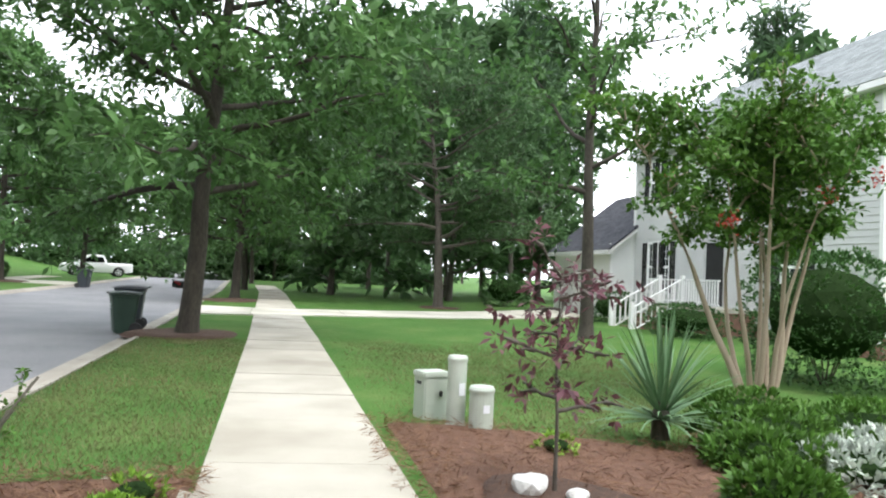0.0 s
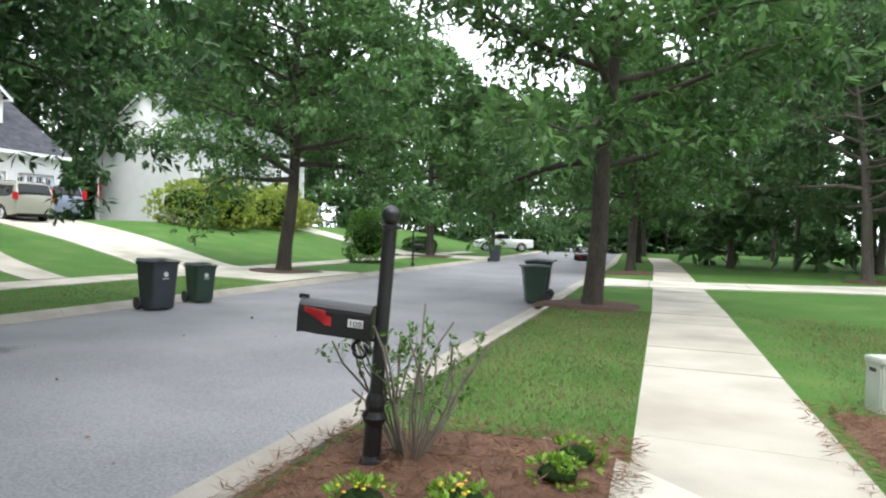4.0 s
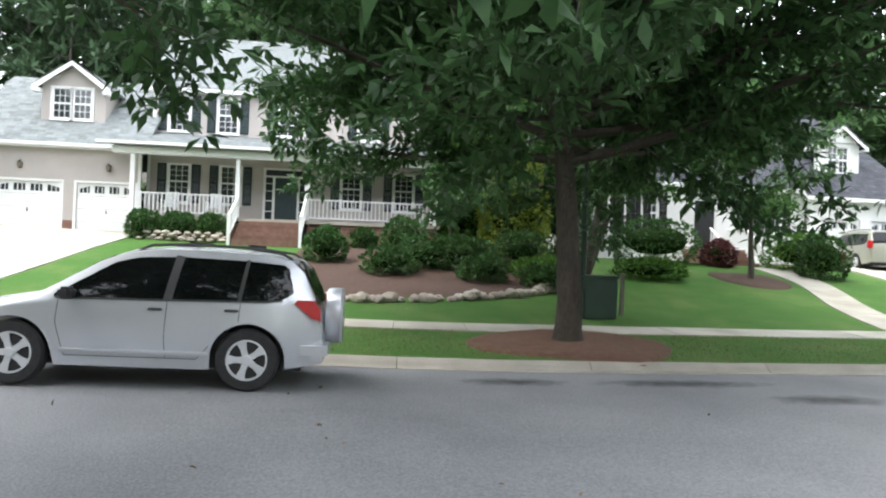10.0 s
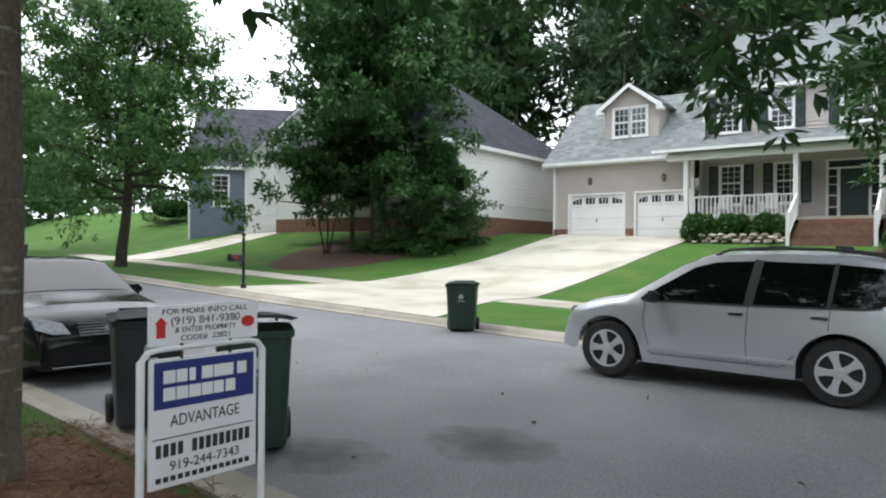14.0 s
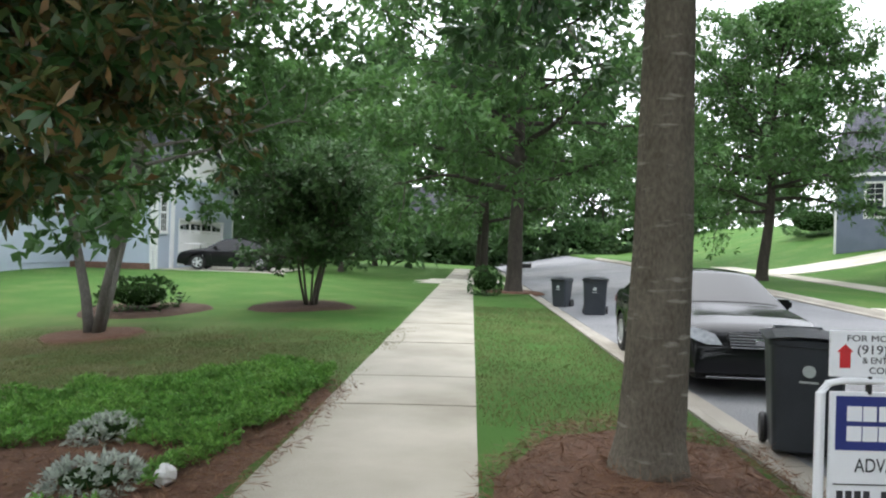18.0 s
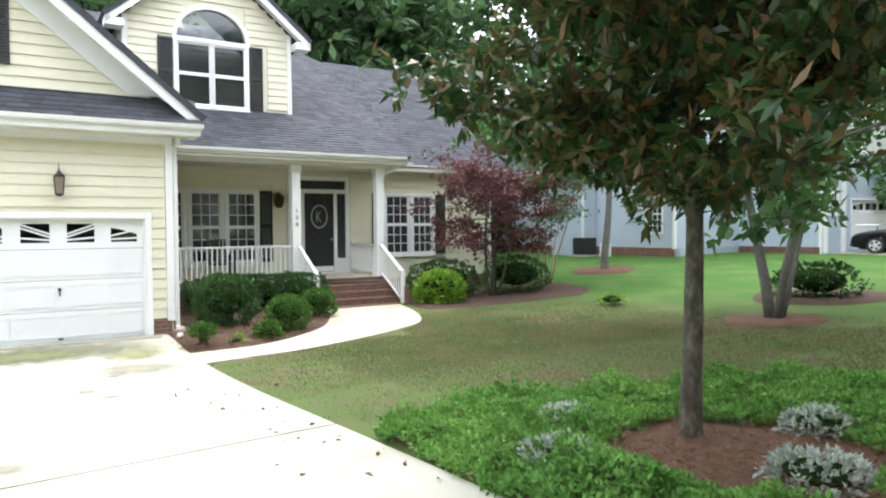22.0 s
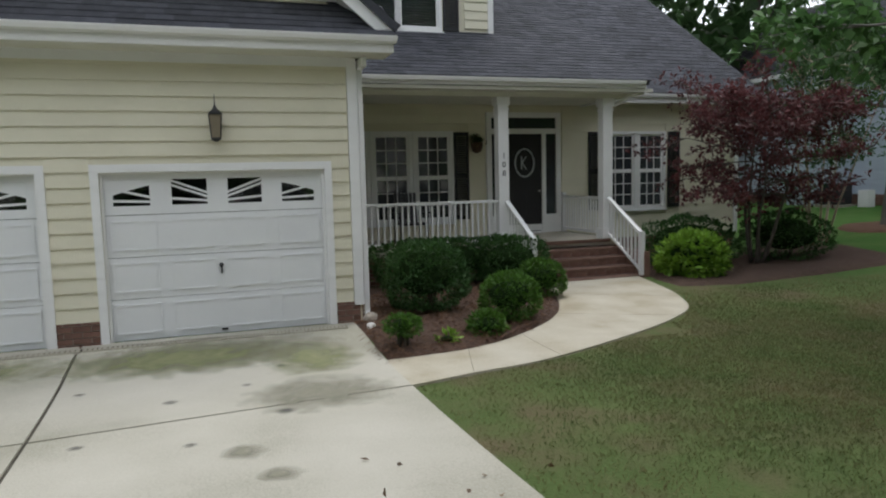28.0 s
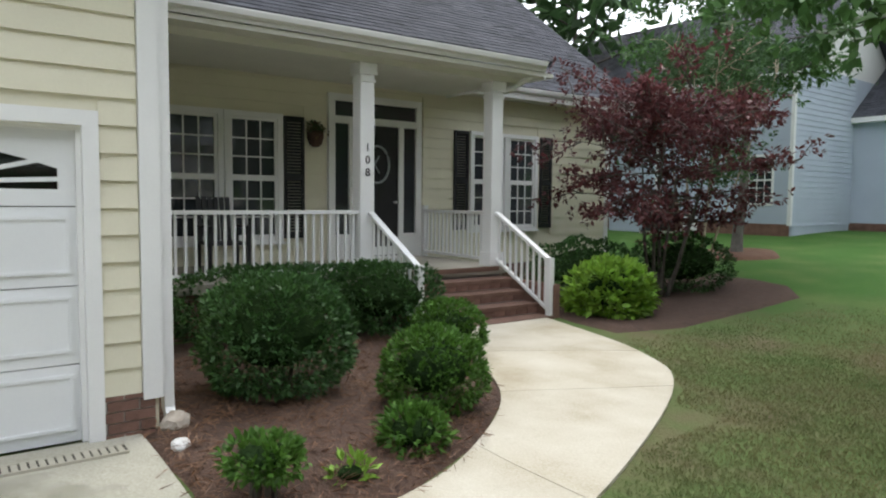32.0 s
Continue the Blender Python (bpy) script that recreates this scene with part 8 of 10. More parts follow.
part("side_wall", bx(0.2, 9.0, -0.2, 0.0, -0.6, 4.4), M_BLUEGREY, ht)
part("brick_base", bx(0.0, 9.0, 0.003, 0.05, -0.6, 0.25), M_BRICK, ht)
gable_roof(ht, 0, 9, -9, 0.0, 4.4, 3.2, M_SHINGLE, along="x")
# its taller rear block, nearer to us
part("side_wall", holed(4.5, 4.7, 3.8, 16.0, -0.6, 5.6, [(4.45, 5.25, 0.95, 2.55), (9.2, 10.0, 1.2, 2.7), (9.2, 10.0, 4.0, 5.2)], axis_x=True), M_BLUEGREY, ht)
boards(ht, M_BLUEGREY, 4.702, 3.8, 16.0, 0.25, 5.6, [(4.38, 5.32, 0.88, 2.62), (9.13, 10.07, 1.13, 2.77), (9.13, 10.07, 3.93, 5.27)], face=1, axis_x=True)
part("brick_base", bx(3.8, 16.0, 4.704, 4.74, -0.6, 0.25), M_BRICK, ht)
for a, b, c, d in ((4.45, 5.25, 0.95, 2.55), (9.2, 10.0, 1.2, 2.7), (9.2, 10.0, 4.0, 5.2)):
    wn_ = new("window")
    wn_.parent = ht
    bm = bmesh.new()
    for u0, u1, v0, v1 in ((a - 0.08, a, c - 0.08, d + 0.08), (b, b + 0.08, c - 0.08, d + 0.08), (a, b, d, d + 0.08), (a, b, c - 0.08, c)):
        box(bm, u0, u1, 4.70, 4.75, v0, v1)
    box(bm, a, b, 4.69, 4.73, (c + d) / 2 - 0.03, (c + d) / 2 + 0.03)
    part("casing", bm, M_WHITE, wn_)
    part("pane", bx(a, b, 4.66, 4.67, c, d), M_GLASSD, wn_)
    for k in (1, 2):
        part("glazing_bar", bx(a + (b - a) * k / 3 - 0.012, a + (b - a) * k / 3 + 0.012, 4.675, 4.70, c, d), M_WHITE, wn_)
    for k in (1, 2, 4, 5):
        part("glazing_bar", bx(a, b, 4.675, 4.70, c + (d - c) * k / 6 - 0.012, c + (d - c) * k / 6 + 0.012), M_WHITE, wn_)
part("front_wall", bx(3.8, 4.0, -2.0, 4.7, -0.6, 5.6), M_BLUEGREY, ht)
boards(ht, M_BLUEGREY, 3.798, 0.0, 4.7, 0.2, 5.6, face=-1)
for x0, x1, y0, y1 in ((3.75, 3.87, 4.62, 4.76),):
    part("corner_board", bx(x0, x1, y0, y1, 0.2, 5.6), M_WHITE, ht)
gable_roof(ht, 3.8, 16.0, -4.0, 4.7, 5.6, 3.4, M_SHINGLE, along="x")
# bump-out with a window on that wall
part("bay_wall", bx(8.4, 10.6, 4.75, 5.6, -0.6, 3.3), M_BLUEGREY, ht)
boards(ht, M_BLUEGREY, 5.602, 8.4, 10.6, 0.2, 3.3, face=1, axis_x=True)
roof_plane(ht, [(8.2, 5.85, 3.3), (10.8, 5.85, 3.3), (10.8, 4.7, 3.9), (8.2, 4.7, 3.9)], M_SHINGLE, courses=0.2)
part("corner_board", bx(8.36, 8.46, 5.55, 5.64, 0.2, 3.3), M_WHITE, ht)
ac = thing("air_conditioner", 24.4, -6.3, gz(24.4, -6.3), 0, "dark grey air conditioning unit beside the blue house", "air conditioner")
part("pad", bx(-0.5, 0.5, -0.5, 0.5, -0.05, 0.06), M_CONC, ac)
part("casing", bx(-0.4, 0.4, -0.4, 0.4, 0.06, 0.86, bevel=0.03), M_DARKPL, ac)
for k in range(7):
    part("louvre", bx(-0.41, 0.41, 0.40, 0.42, 0.12 + k * 0.1, 0.15 + k * 0.1), M_BINNAVY, ac)
cb = thing("meter_box", 23.3, -6.6, gz(23.3, -6.6), 0, "small white utility box beside the air conditioner", "utility box")
part("case", bx(-0.25, 0.25, -0.15, 0.15, -0.05, 0.6, bevel=0.02), M_WHITE, cb)
part("cover", bx(-0.2, 0.2, 0.15, 0.17, 0.08, 0.5), M_WHITE, cb)

# grey neighbour to the north: porch with steps, garage beyond
hn = thing("house", 15.8, 39.3, -0.35, 0, "two-storey grey sided house with porch and steps", "house")
Yn = lambda y: y - 39.5
front(hn, M_GREYS, 0.0, Yn(33.2), Yn(46.3), -0.4, 7.8, [(Yn(43.4), Yn(44.15), 1.6, 3.6), (Yn(44.25), Yn(45.0), 1.6, 3.6), (Yn(43.4), Yn(44.15), 5.3, 7.1), (Yn(44.25), Yn(45.0), 5.3, 7.1), (Yn(36.0), Yn(36.9), 1.6, 3.6), (Yn(36.0), Yn(36.9), 5.3, 7.1)], [(Yn(39.9), Yn(41.0), 1.2, 3.5)], shut=M_BLACK, brick=1.0, cols=3, rows=6)
part("door_leaf", bx(0.05, 0.1, Yn(39.9), Yn(41.0), 1.2, 3.5), M_BLACK, hn)
part("side_wall", bx(0.2, 9, Yn(33.2), Yn(33.4), -0.4, 7.8), M_GREYS, hn)
boards(hn, M_WHITES, Yn(33.2) - 0.002, 0.0, 9.0, 0.75, 7.8, face=-1, axis_x=True)
part("brick_base", bx(-0.03, 9.0, Yn(33.2) - 0.045, Yn(33.2) - 0.004, -0.4, 0.75), M_STEPBRICK, hn)
part("vent", bx(1.2, 1.6, Yn(33.2) - 0.06, Yn(33.2) - 0.045, 0.35, 0.55), M_DARKPL, hn)
gable_roof(hn, 0, 9, Yn(33.2), Yn(46.3), 7.8, 3.2, M_SHINGLEC)
front(hn, M_WHITES, -1.1, Yn(46.3), Yn(52.5), -0.4, 3.6, (), [(Yn(47.0), Yn(51.6), 0.0, 2.2)])
plain_garage(hn, -1.1, Yn(47.0), Yn(51.6), 0.0, 2.2, arched=False)
part("side_wall", bx(-0.9, 6, Yn(46.3), Yn(46.5), -0.4, 3.6), M_WHITES, hn)
gable_roof(hn, -1.1, 6, Yn(46.3), Yn(52.5), 3.6, 2.8, M_SHINGLE, hip=(0, 0))
part("porch_floor", bx(-1.5, 0.0, Yn(38.0), Yn(42.6), 1.05, 1.17), M_CONC, hn)
part("porch_base", bx(-1.4, 0.0, Yn(38.1), Yn(42.5), -0.4, 1.05), M_BRICK, hn)
for y0, y1 in ((38.1, 40.2), (41.7, 42.5)):
    railing(hn, (-1.4, Yn(y0), 1.17), (-1.4, Yn(y1), 1.17), 0.1, 0.95, gap=0.14, square=0.045)
railing(hn, (-1.4, Yn(42.5), 1.17), (-0.05, Yn(42.5), 1.17), 0.1, 0.95, gap=0.14, square=0.045)
for k in range(6):
    part("step", bx(-1.5 - 0.3 * (k + 1), -1.5 - 0.3 * k + 0.02, Yn(40.25), Yn(41.65), -0.4, 0.99 - 0.165 * k), M_STEPBRICK, hn)
for y in (40.2, 41.7):
    railing(hn, (-1.45, Yn(y), 1.17), (-3.3, Yn(y), 0.12), 0.1, 0.95, gap=0.2, square=0.045)
    for x, z in ((-1.42, 2.25), (-3.35, 1.25)):
        part("newel_post", bx(x - 0.07, x + 0.07, Yn(y) - 0.07, Yn(y) + 0.07, z - 1.4, z), M_WHITE, hn)

# small red pennant by the tall grey house
fl = thing("flag", -32.6, 52.3, gz(-32.6, 52.3), 20, "red hanging flag on a slim pole", "flag")
part("pole", tube(bmesh.new(), [(0, 0, -0.1), (0, 0, 2.6)], 0.02, 6), M_WHITE, fl)
bm = bmesh.new()
rows_ = []
for k in range(6):
    z = 2.5 - 0.26 * k
    rows_.append([bm.verts.new((0.04 * math.sin(3 * q + k), 0.03 + 0.13 * q * (0.4 + 0.13 * k), z)) for q in range(5)])
for a, b in zip(rows_, rows_[1:]):
    for q in range(4):
        bm.faces.new((a[q], a[q + 1], b[q + 1], b[q]))
bmesh.ops.solidify(bm, geom=bm.faces[:], thickness=0.004)
part("red_flag", bm, M_SIGNR, fl, "red cloth")

# ---- driveways, walks and planting beds ----
def poly_sheet(name, outline, material, top=0.02, step=0.35, label="", category="", edge=0.05, bumps=0.0, kind="structure"):
    """A draped sheet with a free outline (star-shaped about its middle)."""
    c = Vector((sum(p[0] for p in outline) / len(outline), sum(p[1] for p in outline) / len(outline)))
    pts = []
    for (ax, ay), (bx_, by) in zip(outline, outline[1:] + outline[:1]):
        n = max(2, int(math.dist((ax, ay), (bx_, by)) / step))
        pts += [(ax + (bx_ - ax) * k / n, ay + (by - ay) * k / n) for k in range(n)]
    rings = 7
    vs, fs = [], []
    for r in range(rings + 1):
        f = 1 - (r / rings) ** 1.2 if r else 1.0
        for x, y in pts:
            px, py = c.x + (x - c.x) * f, c.y + (y - c.y) * f
            h = top * min(1.0, r / 1.0) if r else -0.03
            if r:
                h += bumps * noise.noise(Vector((px * 2.1, py * 2.1, 3)))
            if r == 1:
                h *= 0.7
            vs.append((px, py, gz(px, py) + h))
    n = len(pts)
    for r in range(rings):
        for k in range(n):
            fs.append((r * n + k, r * n + (k + 1) % n, (r + 1) * n + (k + 1) % n, (r + 1) * n + k))
    ob = raw(name, vs, fs, material, smooth=True)
    return tagged(ob, label, category, kind=kind)


def curve_pts(pts, n=8):
    """A smooth line through points."""
    out = []
    p = [pts[0], *pts, pts[-1]]
    for a, b, c, d in zip(p, p[1:], p[2:], p[3:]):
        for k in range(n):
            t = k / n
            out.append(tuple(0.5 * (2 * b[i] + (c[i] - a[i]) * t + (2 * a[i] - 5 * b[i] + 4 * c[i] - d[i]) * t * t + (3 * b[i] - a[i] - 3 * c[i] + d[i]) * t ** 3) for i in range(2)))
    out.append(pts[-1])
    return out


def walkway(name, left, right, material, label, joints=6, top=0.03):
    w = thing(name, label=label, category="path", kind="structure")
    l, r = curve_pts(left), curve_pts(right)
    n = len(l)
    cuts = [round(i * (n - 1) / joints) for i in range(joints + 1)]
    for a, b in zip(cuts, cuts[1:]):
        L_, R_ = l[a:b + 1], r[a:b + 1]
        g = 0.02
        L_ = [tuple(L_[0][i] + (L_[1][i] - L_[0][i]) * g for i in range(2)), *L_[1:-1], tuple(L_[-1][i] - (L_[-1][i] - L_[-2][i]) * g for i in range(2))]
        R_ = [tuple(R_[0][i] + (R_[1][i] - R_[0][i]) * g for i in range(2)), *R_[1:-1], tuple(R_[-1][i] - (R_[-1][i] - R_[-2][i]) * g for i in range(2))]
        strip("slab", L_, R_, material, top=top, parent=w, across=3)
    return w


# curved front walk from the driveway to the steps
walkway("front_walk", [(11.9, 15.15), (12.0, 14.1), (12.4, 13.2), (13.2, 12.25), (14.6, 11.54), (15.75, 11.2)], [(10.85, 15.15), (11.03, 14.4), (11.3, 13.2), (12.5, 10.55), (13.5, 9.75), (15.75, 9.05)], M_WALK, "curved pale concrete front walk", joints=5)
# neighbour's driveways and far side ones
def driveway(name, left, right, label, joints=5, material=None):
    return walkway(name, left, right, material or M_CONCD, label, joints, top=0.035)


driveway("driveway_north", [(-2.0, 40.4), (1.5, 41.0), (8, 42.6), (14.6, 46.6)], [(-2.0, 44.8), (1.5, 44.2), (8, 46.5), (14.6, 52.0)], "pale concrete driveway of the northern neighbour")
driveway("driveway_south", [(-0.3, -16.4), (3.4, -15.0), (8.5, -13.0), (15.9, -12.6)], [(0.1, -21.0), (3.5, -20.4), (8.5, -20.0), (15.9, -19.8)], "pale concrete driveway of the blue house")
driveway("driveway_west_c", [(-11.75, 8.8), (-15.4, 7.9), (-17.2, 8.2), (-22.0, 8.6), (-29.95, 9.3)], [(-12.75, -0.6), (-16.0, 0.6), (-18.0, 1.0), (-23.0, 2.5), (-29.95, 2.6)], "wide pale concrete driveway rising to the greige house", joints=7)
driveway("driveway_west_w", [(-10.7, 36.6), (-14.2, 37.2), (-16.0, 37.7), (-22.0, 39.6), (-29.4, 40.2)], [(-10.7, 42.4), (-14.2, 41.6), (-16.0, 42.0), (-22.0, 44.6), (-29.4, 45.6)], "pale concrete driveway rising to the white house", joints=6)
driveway("driveway_west_v", [(-10.7, 60.5), (-16.0, 61.5), (-24.0, 64.0), (-31.5, 66.0)], [(-10.7, 65.5), (-16.0, 65.0), (-24.0, 67.5), (-31.5, 70.0)], "pale concrete driveway of the grey house", joints=5)
driveway("driveway_west_s", [(-14.3, -16.0), (-18.0, -16.3), (-23.0, -15.6), (-28.0, -15.6)], [(-14.8, -21.0), (-18.5, -20.0), (-23.0, -19.0), (-26.4, -18.4)], "pale concrete driveway climbing a slope", joints=5)
walkway("garden_walk", [(-15.7, 33.6), (-19.0, 34.6), (-23.0, 36.2), (-26.8, 36.9)], [(-15.7, 32.3), (-19.0, 33.2), (-23.0, 34.8), (-26.8, 35.4)], M_CONC, "narrow pale concrete garden walk", joints=8)

# beds
ring = lambda x, y, r, n=18, e=0.12: [(x + r * (1 + e * math.sin(3 * a + x)) * math.cos(a), y + r * (1 + e * math.sin(2 * a + y)) * math.sin(a)) for a in np.linspace(0, 2 * math.pi, n, endpoint=False)]
poly_sheet("planting_bed", [(1.52, 22.2), (1.53, 25.2), (2.9, 24.9), (4.4, 24.2), (5.6, 25.6), (7.2, 25.2), (7.4, 23.6), (5.6, 22.9), (4.5, 22.0), (3.6, 21.2), (1.55, 21.0)], M_STRAW, 0.05, label="bed of reddish pine straw beside the sidewalk", category="flower bed", bumps=0.02)
poly_sheet("planting_bed", [(-0.02, 22.2), (-0.02, 23.35), (-1.2, 23.35), (-2.1, 23.0), (-2.1, 21.4), (-1.2, 21.3), (-0.5, 21.6)], M_STRAW, 0.05, label="bed of reddish pine straw round the mailbox", category="flower bed", bumps=0.02)
poly_sheet("planting_bed", ring(2.42, 22.50, 0.62), M_MULCH, 0.10, label="dark mulch ring round the young maple", category="flower bed", bumps=0.02)
poly_sheet("planting_bed", [(-0.02, 15.0), (-0.04, 12.7), (-0.5, 11.5), (-1.2, 11.1), (-2.05, 11.6), (-2.1, 15.2), (-1.2, 15.6), (-0.4, 15.5)], M_STRAW, 0.05, label="bed of pine straw round the near street tree", category="flower bed", bumps=0.02)
poly_sheet("planting_bed", [(1.56, 13.9), (1.62, 10.2), (2.3, 8.95), (3.8, 9.9), (4.7, 11.2), (5.6, 13.5), (5.45, 15.1), (2.4, 15.1)], M_STRAW, 0.04, label="bed of bark and pine straw under the magnolia", category="flower bed", bumps=0.025)
poly_sheet("planting_bed", [(13.9, 15.21), (11.85, 15.21), (11.94, 14.1), (12.33, 13.2), (13.1, 12.22), (13.8, 11.82), (14.6, 11.48), (15.4, 11.24), (16.9, 11.1), (16.95, 14.95)], M_MULCH, 0.06, label="bed of brown pine straw before the porch", category="flower bed", bumps=0.025)
poly_sheet("planting_bed", [(15.8, 8.95), (14.3, 9.2), (14.0, 8.0), (14.2, 6.0), (14.4, 3.6), (15.2, 2.4), (17.0, 1.8), (18.5, 2.6), (17.85, 4.4), (17.85, 8.7)], M_MULCH, 0.05, label="bed of brown mulch under the red maple", category="flower bed", bumps=0.025)
for x, y, r, mt in ((7.66, 5.2, 0.95, M_STRAW), (5.3, -0.5, 1.4, M_MULCH), (-1.3, 33.9, 1.2, M_MULCH), (-12.7, 22.4, 2.1, M_STRAW), (-13.0, 40.8, 1.5, M_MULCH), (-14.2, 61.5, 1.7, M_MULCH), (-0.47, -10.1, 1.2, M_STRAW), (-23.8, -5.4, 4.4, M_MULCH), (-23.5, 33.2, 1.6, M_MULCH), (8.0, 49.5, 1.0, M_MULCH), (18.6, -1.6, 1.2, M_STRAW), (-1.2, 49.5, 1.3, M_MULCH), (9.0, 1.0, 1.6, M_MULCH)):
    poly_sheet("planting_bed", ring(x, y, r), mt, 0.07, label="mulched ring round a tree", category="flower bed", bumps=0.02)
poly_sheet("planting_bed", [(-18.5, 17.5), (-19.0, 22.0), (-20.5, 26.5), (-24.5, 27.5), (-28.5, 25.0), (-29.0, 16.0), (-25.0, 15.5), (-20.0, 15.8)], M_MULCH, 0.06, label="dark mulched island edged with round stones", category="flower bed", bumps=0.03)

# ---- shrubs ----
def shrub(name, x, y, rx, ry, h, material, n, leaf, wide, label, lift=0.0, seed=1, per=4, category="shrub", group="", lumps=0.12, square=2.4):
    """A clipped or rounded shrub: short stems and a shell of leaves on an uneven body."""
    rng = np.random.default_rng(seed)
    s = thing(name, x, y, gz(x, y) + 0.02, 0, label, category, group)
    for k in range(6):
        a = k * 1.05
        bm = bmesh.new()
        tube(bm, [(0.06 * math.cos(a), 0.06 * math.sin(a), -0.06), (0.3 * rx * math.cos(a), 0.3 * ry * math.sin(a), lift + h * 0.35), (0.55 * rx * math.cos(a + 0.3), 0.55 * ry * math.sin(a + 0.3), lift + h * 0.65)], [0.02, 0.015, 0.006], 5)
        part("stem", bm, M_BARK, s)
    n = int(n * 0.72)
    d = rng.normal(0, 1, (n, 3))
    d[:, 2] = np.where(d[:, 2] < -1.6, -d[:, 2], d[:, 2])
    d /= np.linalg.norm(d, axis=1, keepdims=True)
    p = square
    rad = (np.abs(d[:, 0]) ** p + np.abs(d[:, 1]) ** p + np.abs(d[:, 2]) ** p) ** (-1 / p)
    lum = np.array([noise.noise(Vector((v[0] * 2.2 + seed, v[1] * 2.2, v[2] * 2.2))) + 0.5 * noise.noise(Vector((v[0] * 5 + seed, v[1] * 5, v[2] * 5))) for v in d])
    foot = (np.abs(d[:, 0]) ** 6 + np.abs(d[:, 1]) ** 6 + np.abs(d[:, 2]) ** 6) ** (-1 / 6) * 0.92
    rad = np.where(d[:, 2] < 0, np.minimum(foot, 1.12), rad)
    rad = rad * (1 + lumps * lum) * rng.uniform(0.78, 1.0, n) ** 0.5
    c = d * rad[:, None] * np.array([rx, ry, 1.0])
    c[:, 2] = np.where(c[:, 2] > 0, c[:, 2] * h * 0.62, c[:, 2] * h * 0.46) + lift + h * 0.38
    c[:, 2] = np.maximum(c[:, 2], 0.03)
    part("foliage", leaf_mesh("foliage", c, d * 0.9 + np.array([0, 0, 0.35]), leaf, wide, material, rng, spread=0.55, per=per, droop=0.0), material, s)
    # solid core behind the leaves; the shrub's inner shade is put into its dark colour
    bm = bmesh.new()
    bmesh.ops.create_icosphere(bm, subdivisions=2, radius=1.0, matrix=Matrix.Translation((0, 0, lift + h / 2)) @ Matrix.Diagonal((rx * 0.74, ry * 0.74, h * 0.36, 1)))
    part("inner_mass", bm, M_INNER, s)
    return s


# near-black green that paints the shade inside the shrubs
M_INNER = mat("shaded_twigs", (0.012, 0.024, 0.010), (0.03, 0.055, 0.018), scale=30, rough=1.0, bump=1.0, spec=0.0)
M_HOLLY = leafy("holly_leaves", (0.032, 0.088, 0.026), (0.075, 0.16, 0.042), through_light=0.15)
M_LIME = leafy("lime_leaves", (0.17, 0.33, 0.04), (0.29, 0.46, 0.07))
M_GOLD = leafy("golden_leaves", (0.20, 0.28, 0.045), (0.34, 0.40, 0.08))
M_JUNIPER = leafy("juniper_sprays", (0.11, 0.28, 0.055), (0.24, 0.44, 0.10), through_light=0.3)
M_SILVERL = leafy("silver_leaves", (0.40, 0.46, 0.40), (0.62, 0.66, 0.58))
M_YUCCA = leafy("yucca_blades", (0.09, 0.19, 0.085), (0.21, 0.33, 0.18), rough=0.4, through_light=0.1)
CLIP = "clipped dark green shrub in the bed before the porch"
shrub("shrub", 14.2, 13.95, 0.62, 0.60, 0.9, M_HOLLY, 3000, 0.06, 0.03, "large rounded dark green shrub before the porch", lift=0.12, seed=2, group="porch shrubs")
shrub("shrub", 16.45, 12.9, 0.5, 1.4, 0.74, M_HOLLY, 3000, 0.06, 0.03, "long clipped hedge against the porch", lift=0.1, seed=3, group="porch shrubs", square=4)
shrub("shrub", 15.95, 11.75, 0.62, 0.62, 0.74, M_HOLLY, 2200, 0.06, 0.03, CLIP, lift=0.12, seed=4, group="porch shrubs", square=3.5)
shrub("shrub", 13.15, 13.03, 0.40, 0.40, 0.58, M_BRIGHT, 1600, 0.055, 0.026, "rounded mid-green shrub beside the walk", lift=0.06, seed=5, group="porch shrubs")
shrub("shrub", 14.5, 11.85, 0.37, 0.37, 0.54, M_BRIGHT, 1400, 0.055, 0.026, "rounded mid-green shrub beside the steps", lift=0.06, seed=6, group="porch shrubs")
shrub("shrub", 12.35, 14.82, 0.22, 0.20, 0.18, M_BRIGHT, 300, 0.06, 0.03, "small flat-topped shrub on bare stems", lift=0.2, seed=7, group="porch shrubs")
shrub("shrub", 12.58, 13.62, 0.22, 0.21, 0.26, M_BRIGHT, 260, 0.08, 0.035, "small loose green shrub", seed=8, group="porch shrubs")
shrub("shrub", 12.36, 14.25, 0.11, 0.11, 0.11, M_LIME, 34, 0.09, 0.035, "tiny bright green plant", seed=9, group="porch shrubs")
shrub("shrub", 15.3, 8.05, 0.55, 0.55, 0.72, M_LIME, 900, 0.14, 0.075, "bright lime-green leafy shrub beside the steps", lift=0.04, seed=10)
shrub("shrub", 16.6, 7.1, 0.9, 1.0, 0.95, M_HOLLY, 1800, 0.07, 0.035, "dark clipped shrub under the window", seed=11, lift=0.06)
shrub("shrub", 16.3, 4.6, 0.85, 0.95, 0.98, M_HOLLY, 1900, 0.07, 0.035, "rounded dark shrub at the house corner", seed=12, lift=0.06)
shrub("shrub", 12.3, 4.7, 0.32, 0.32, 0.25, M_LIME, 120, 0.07, 0.03, "tiny green plant at the bed's edge", seed=13)
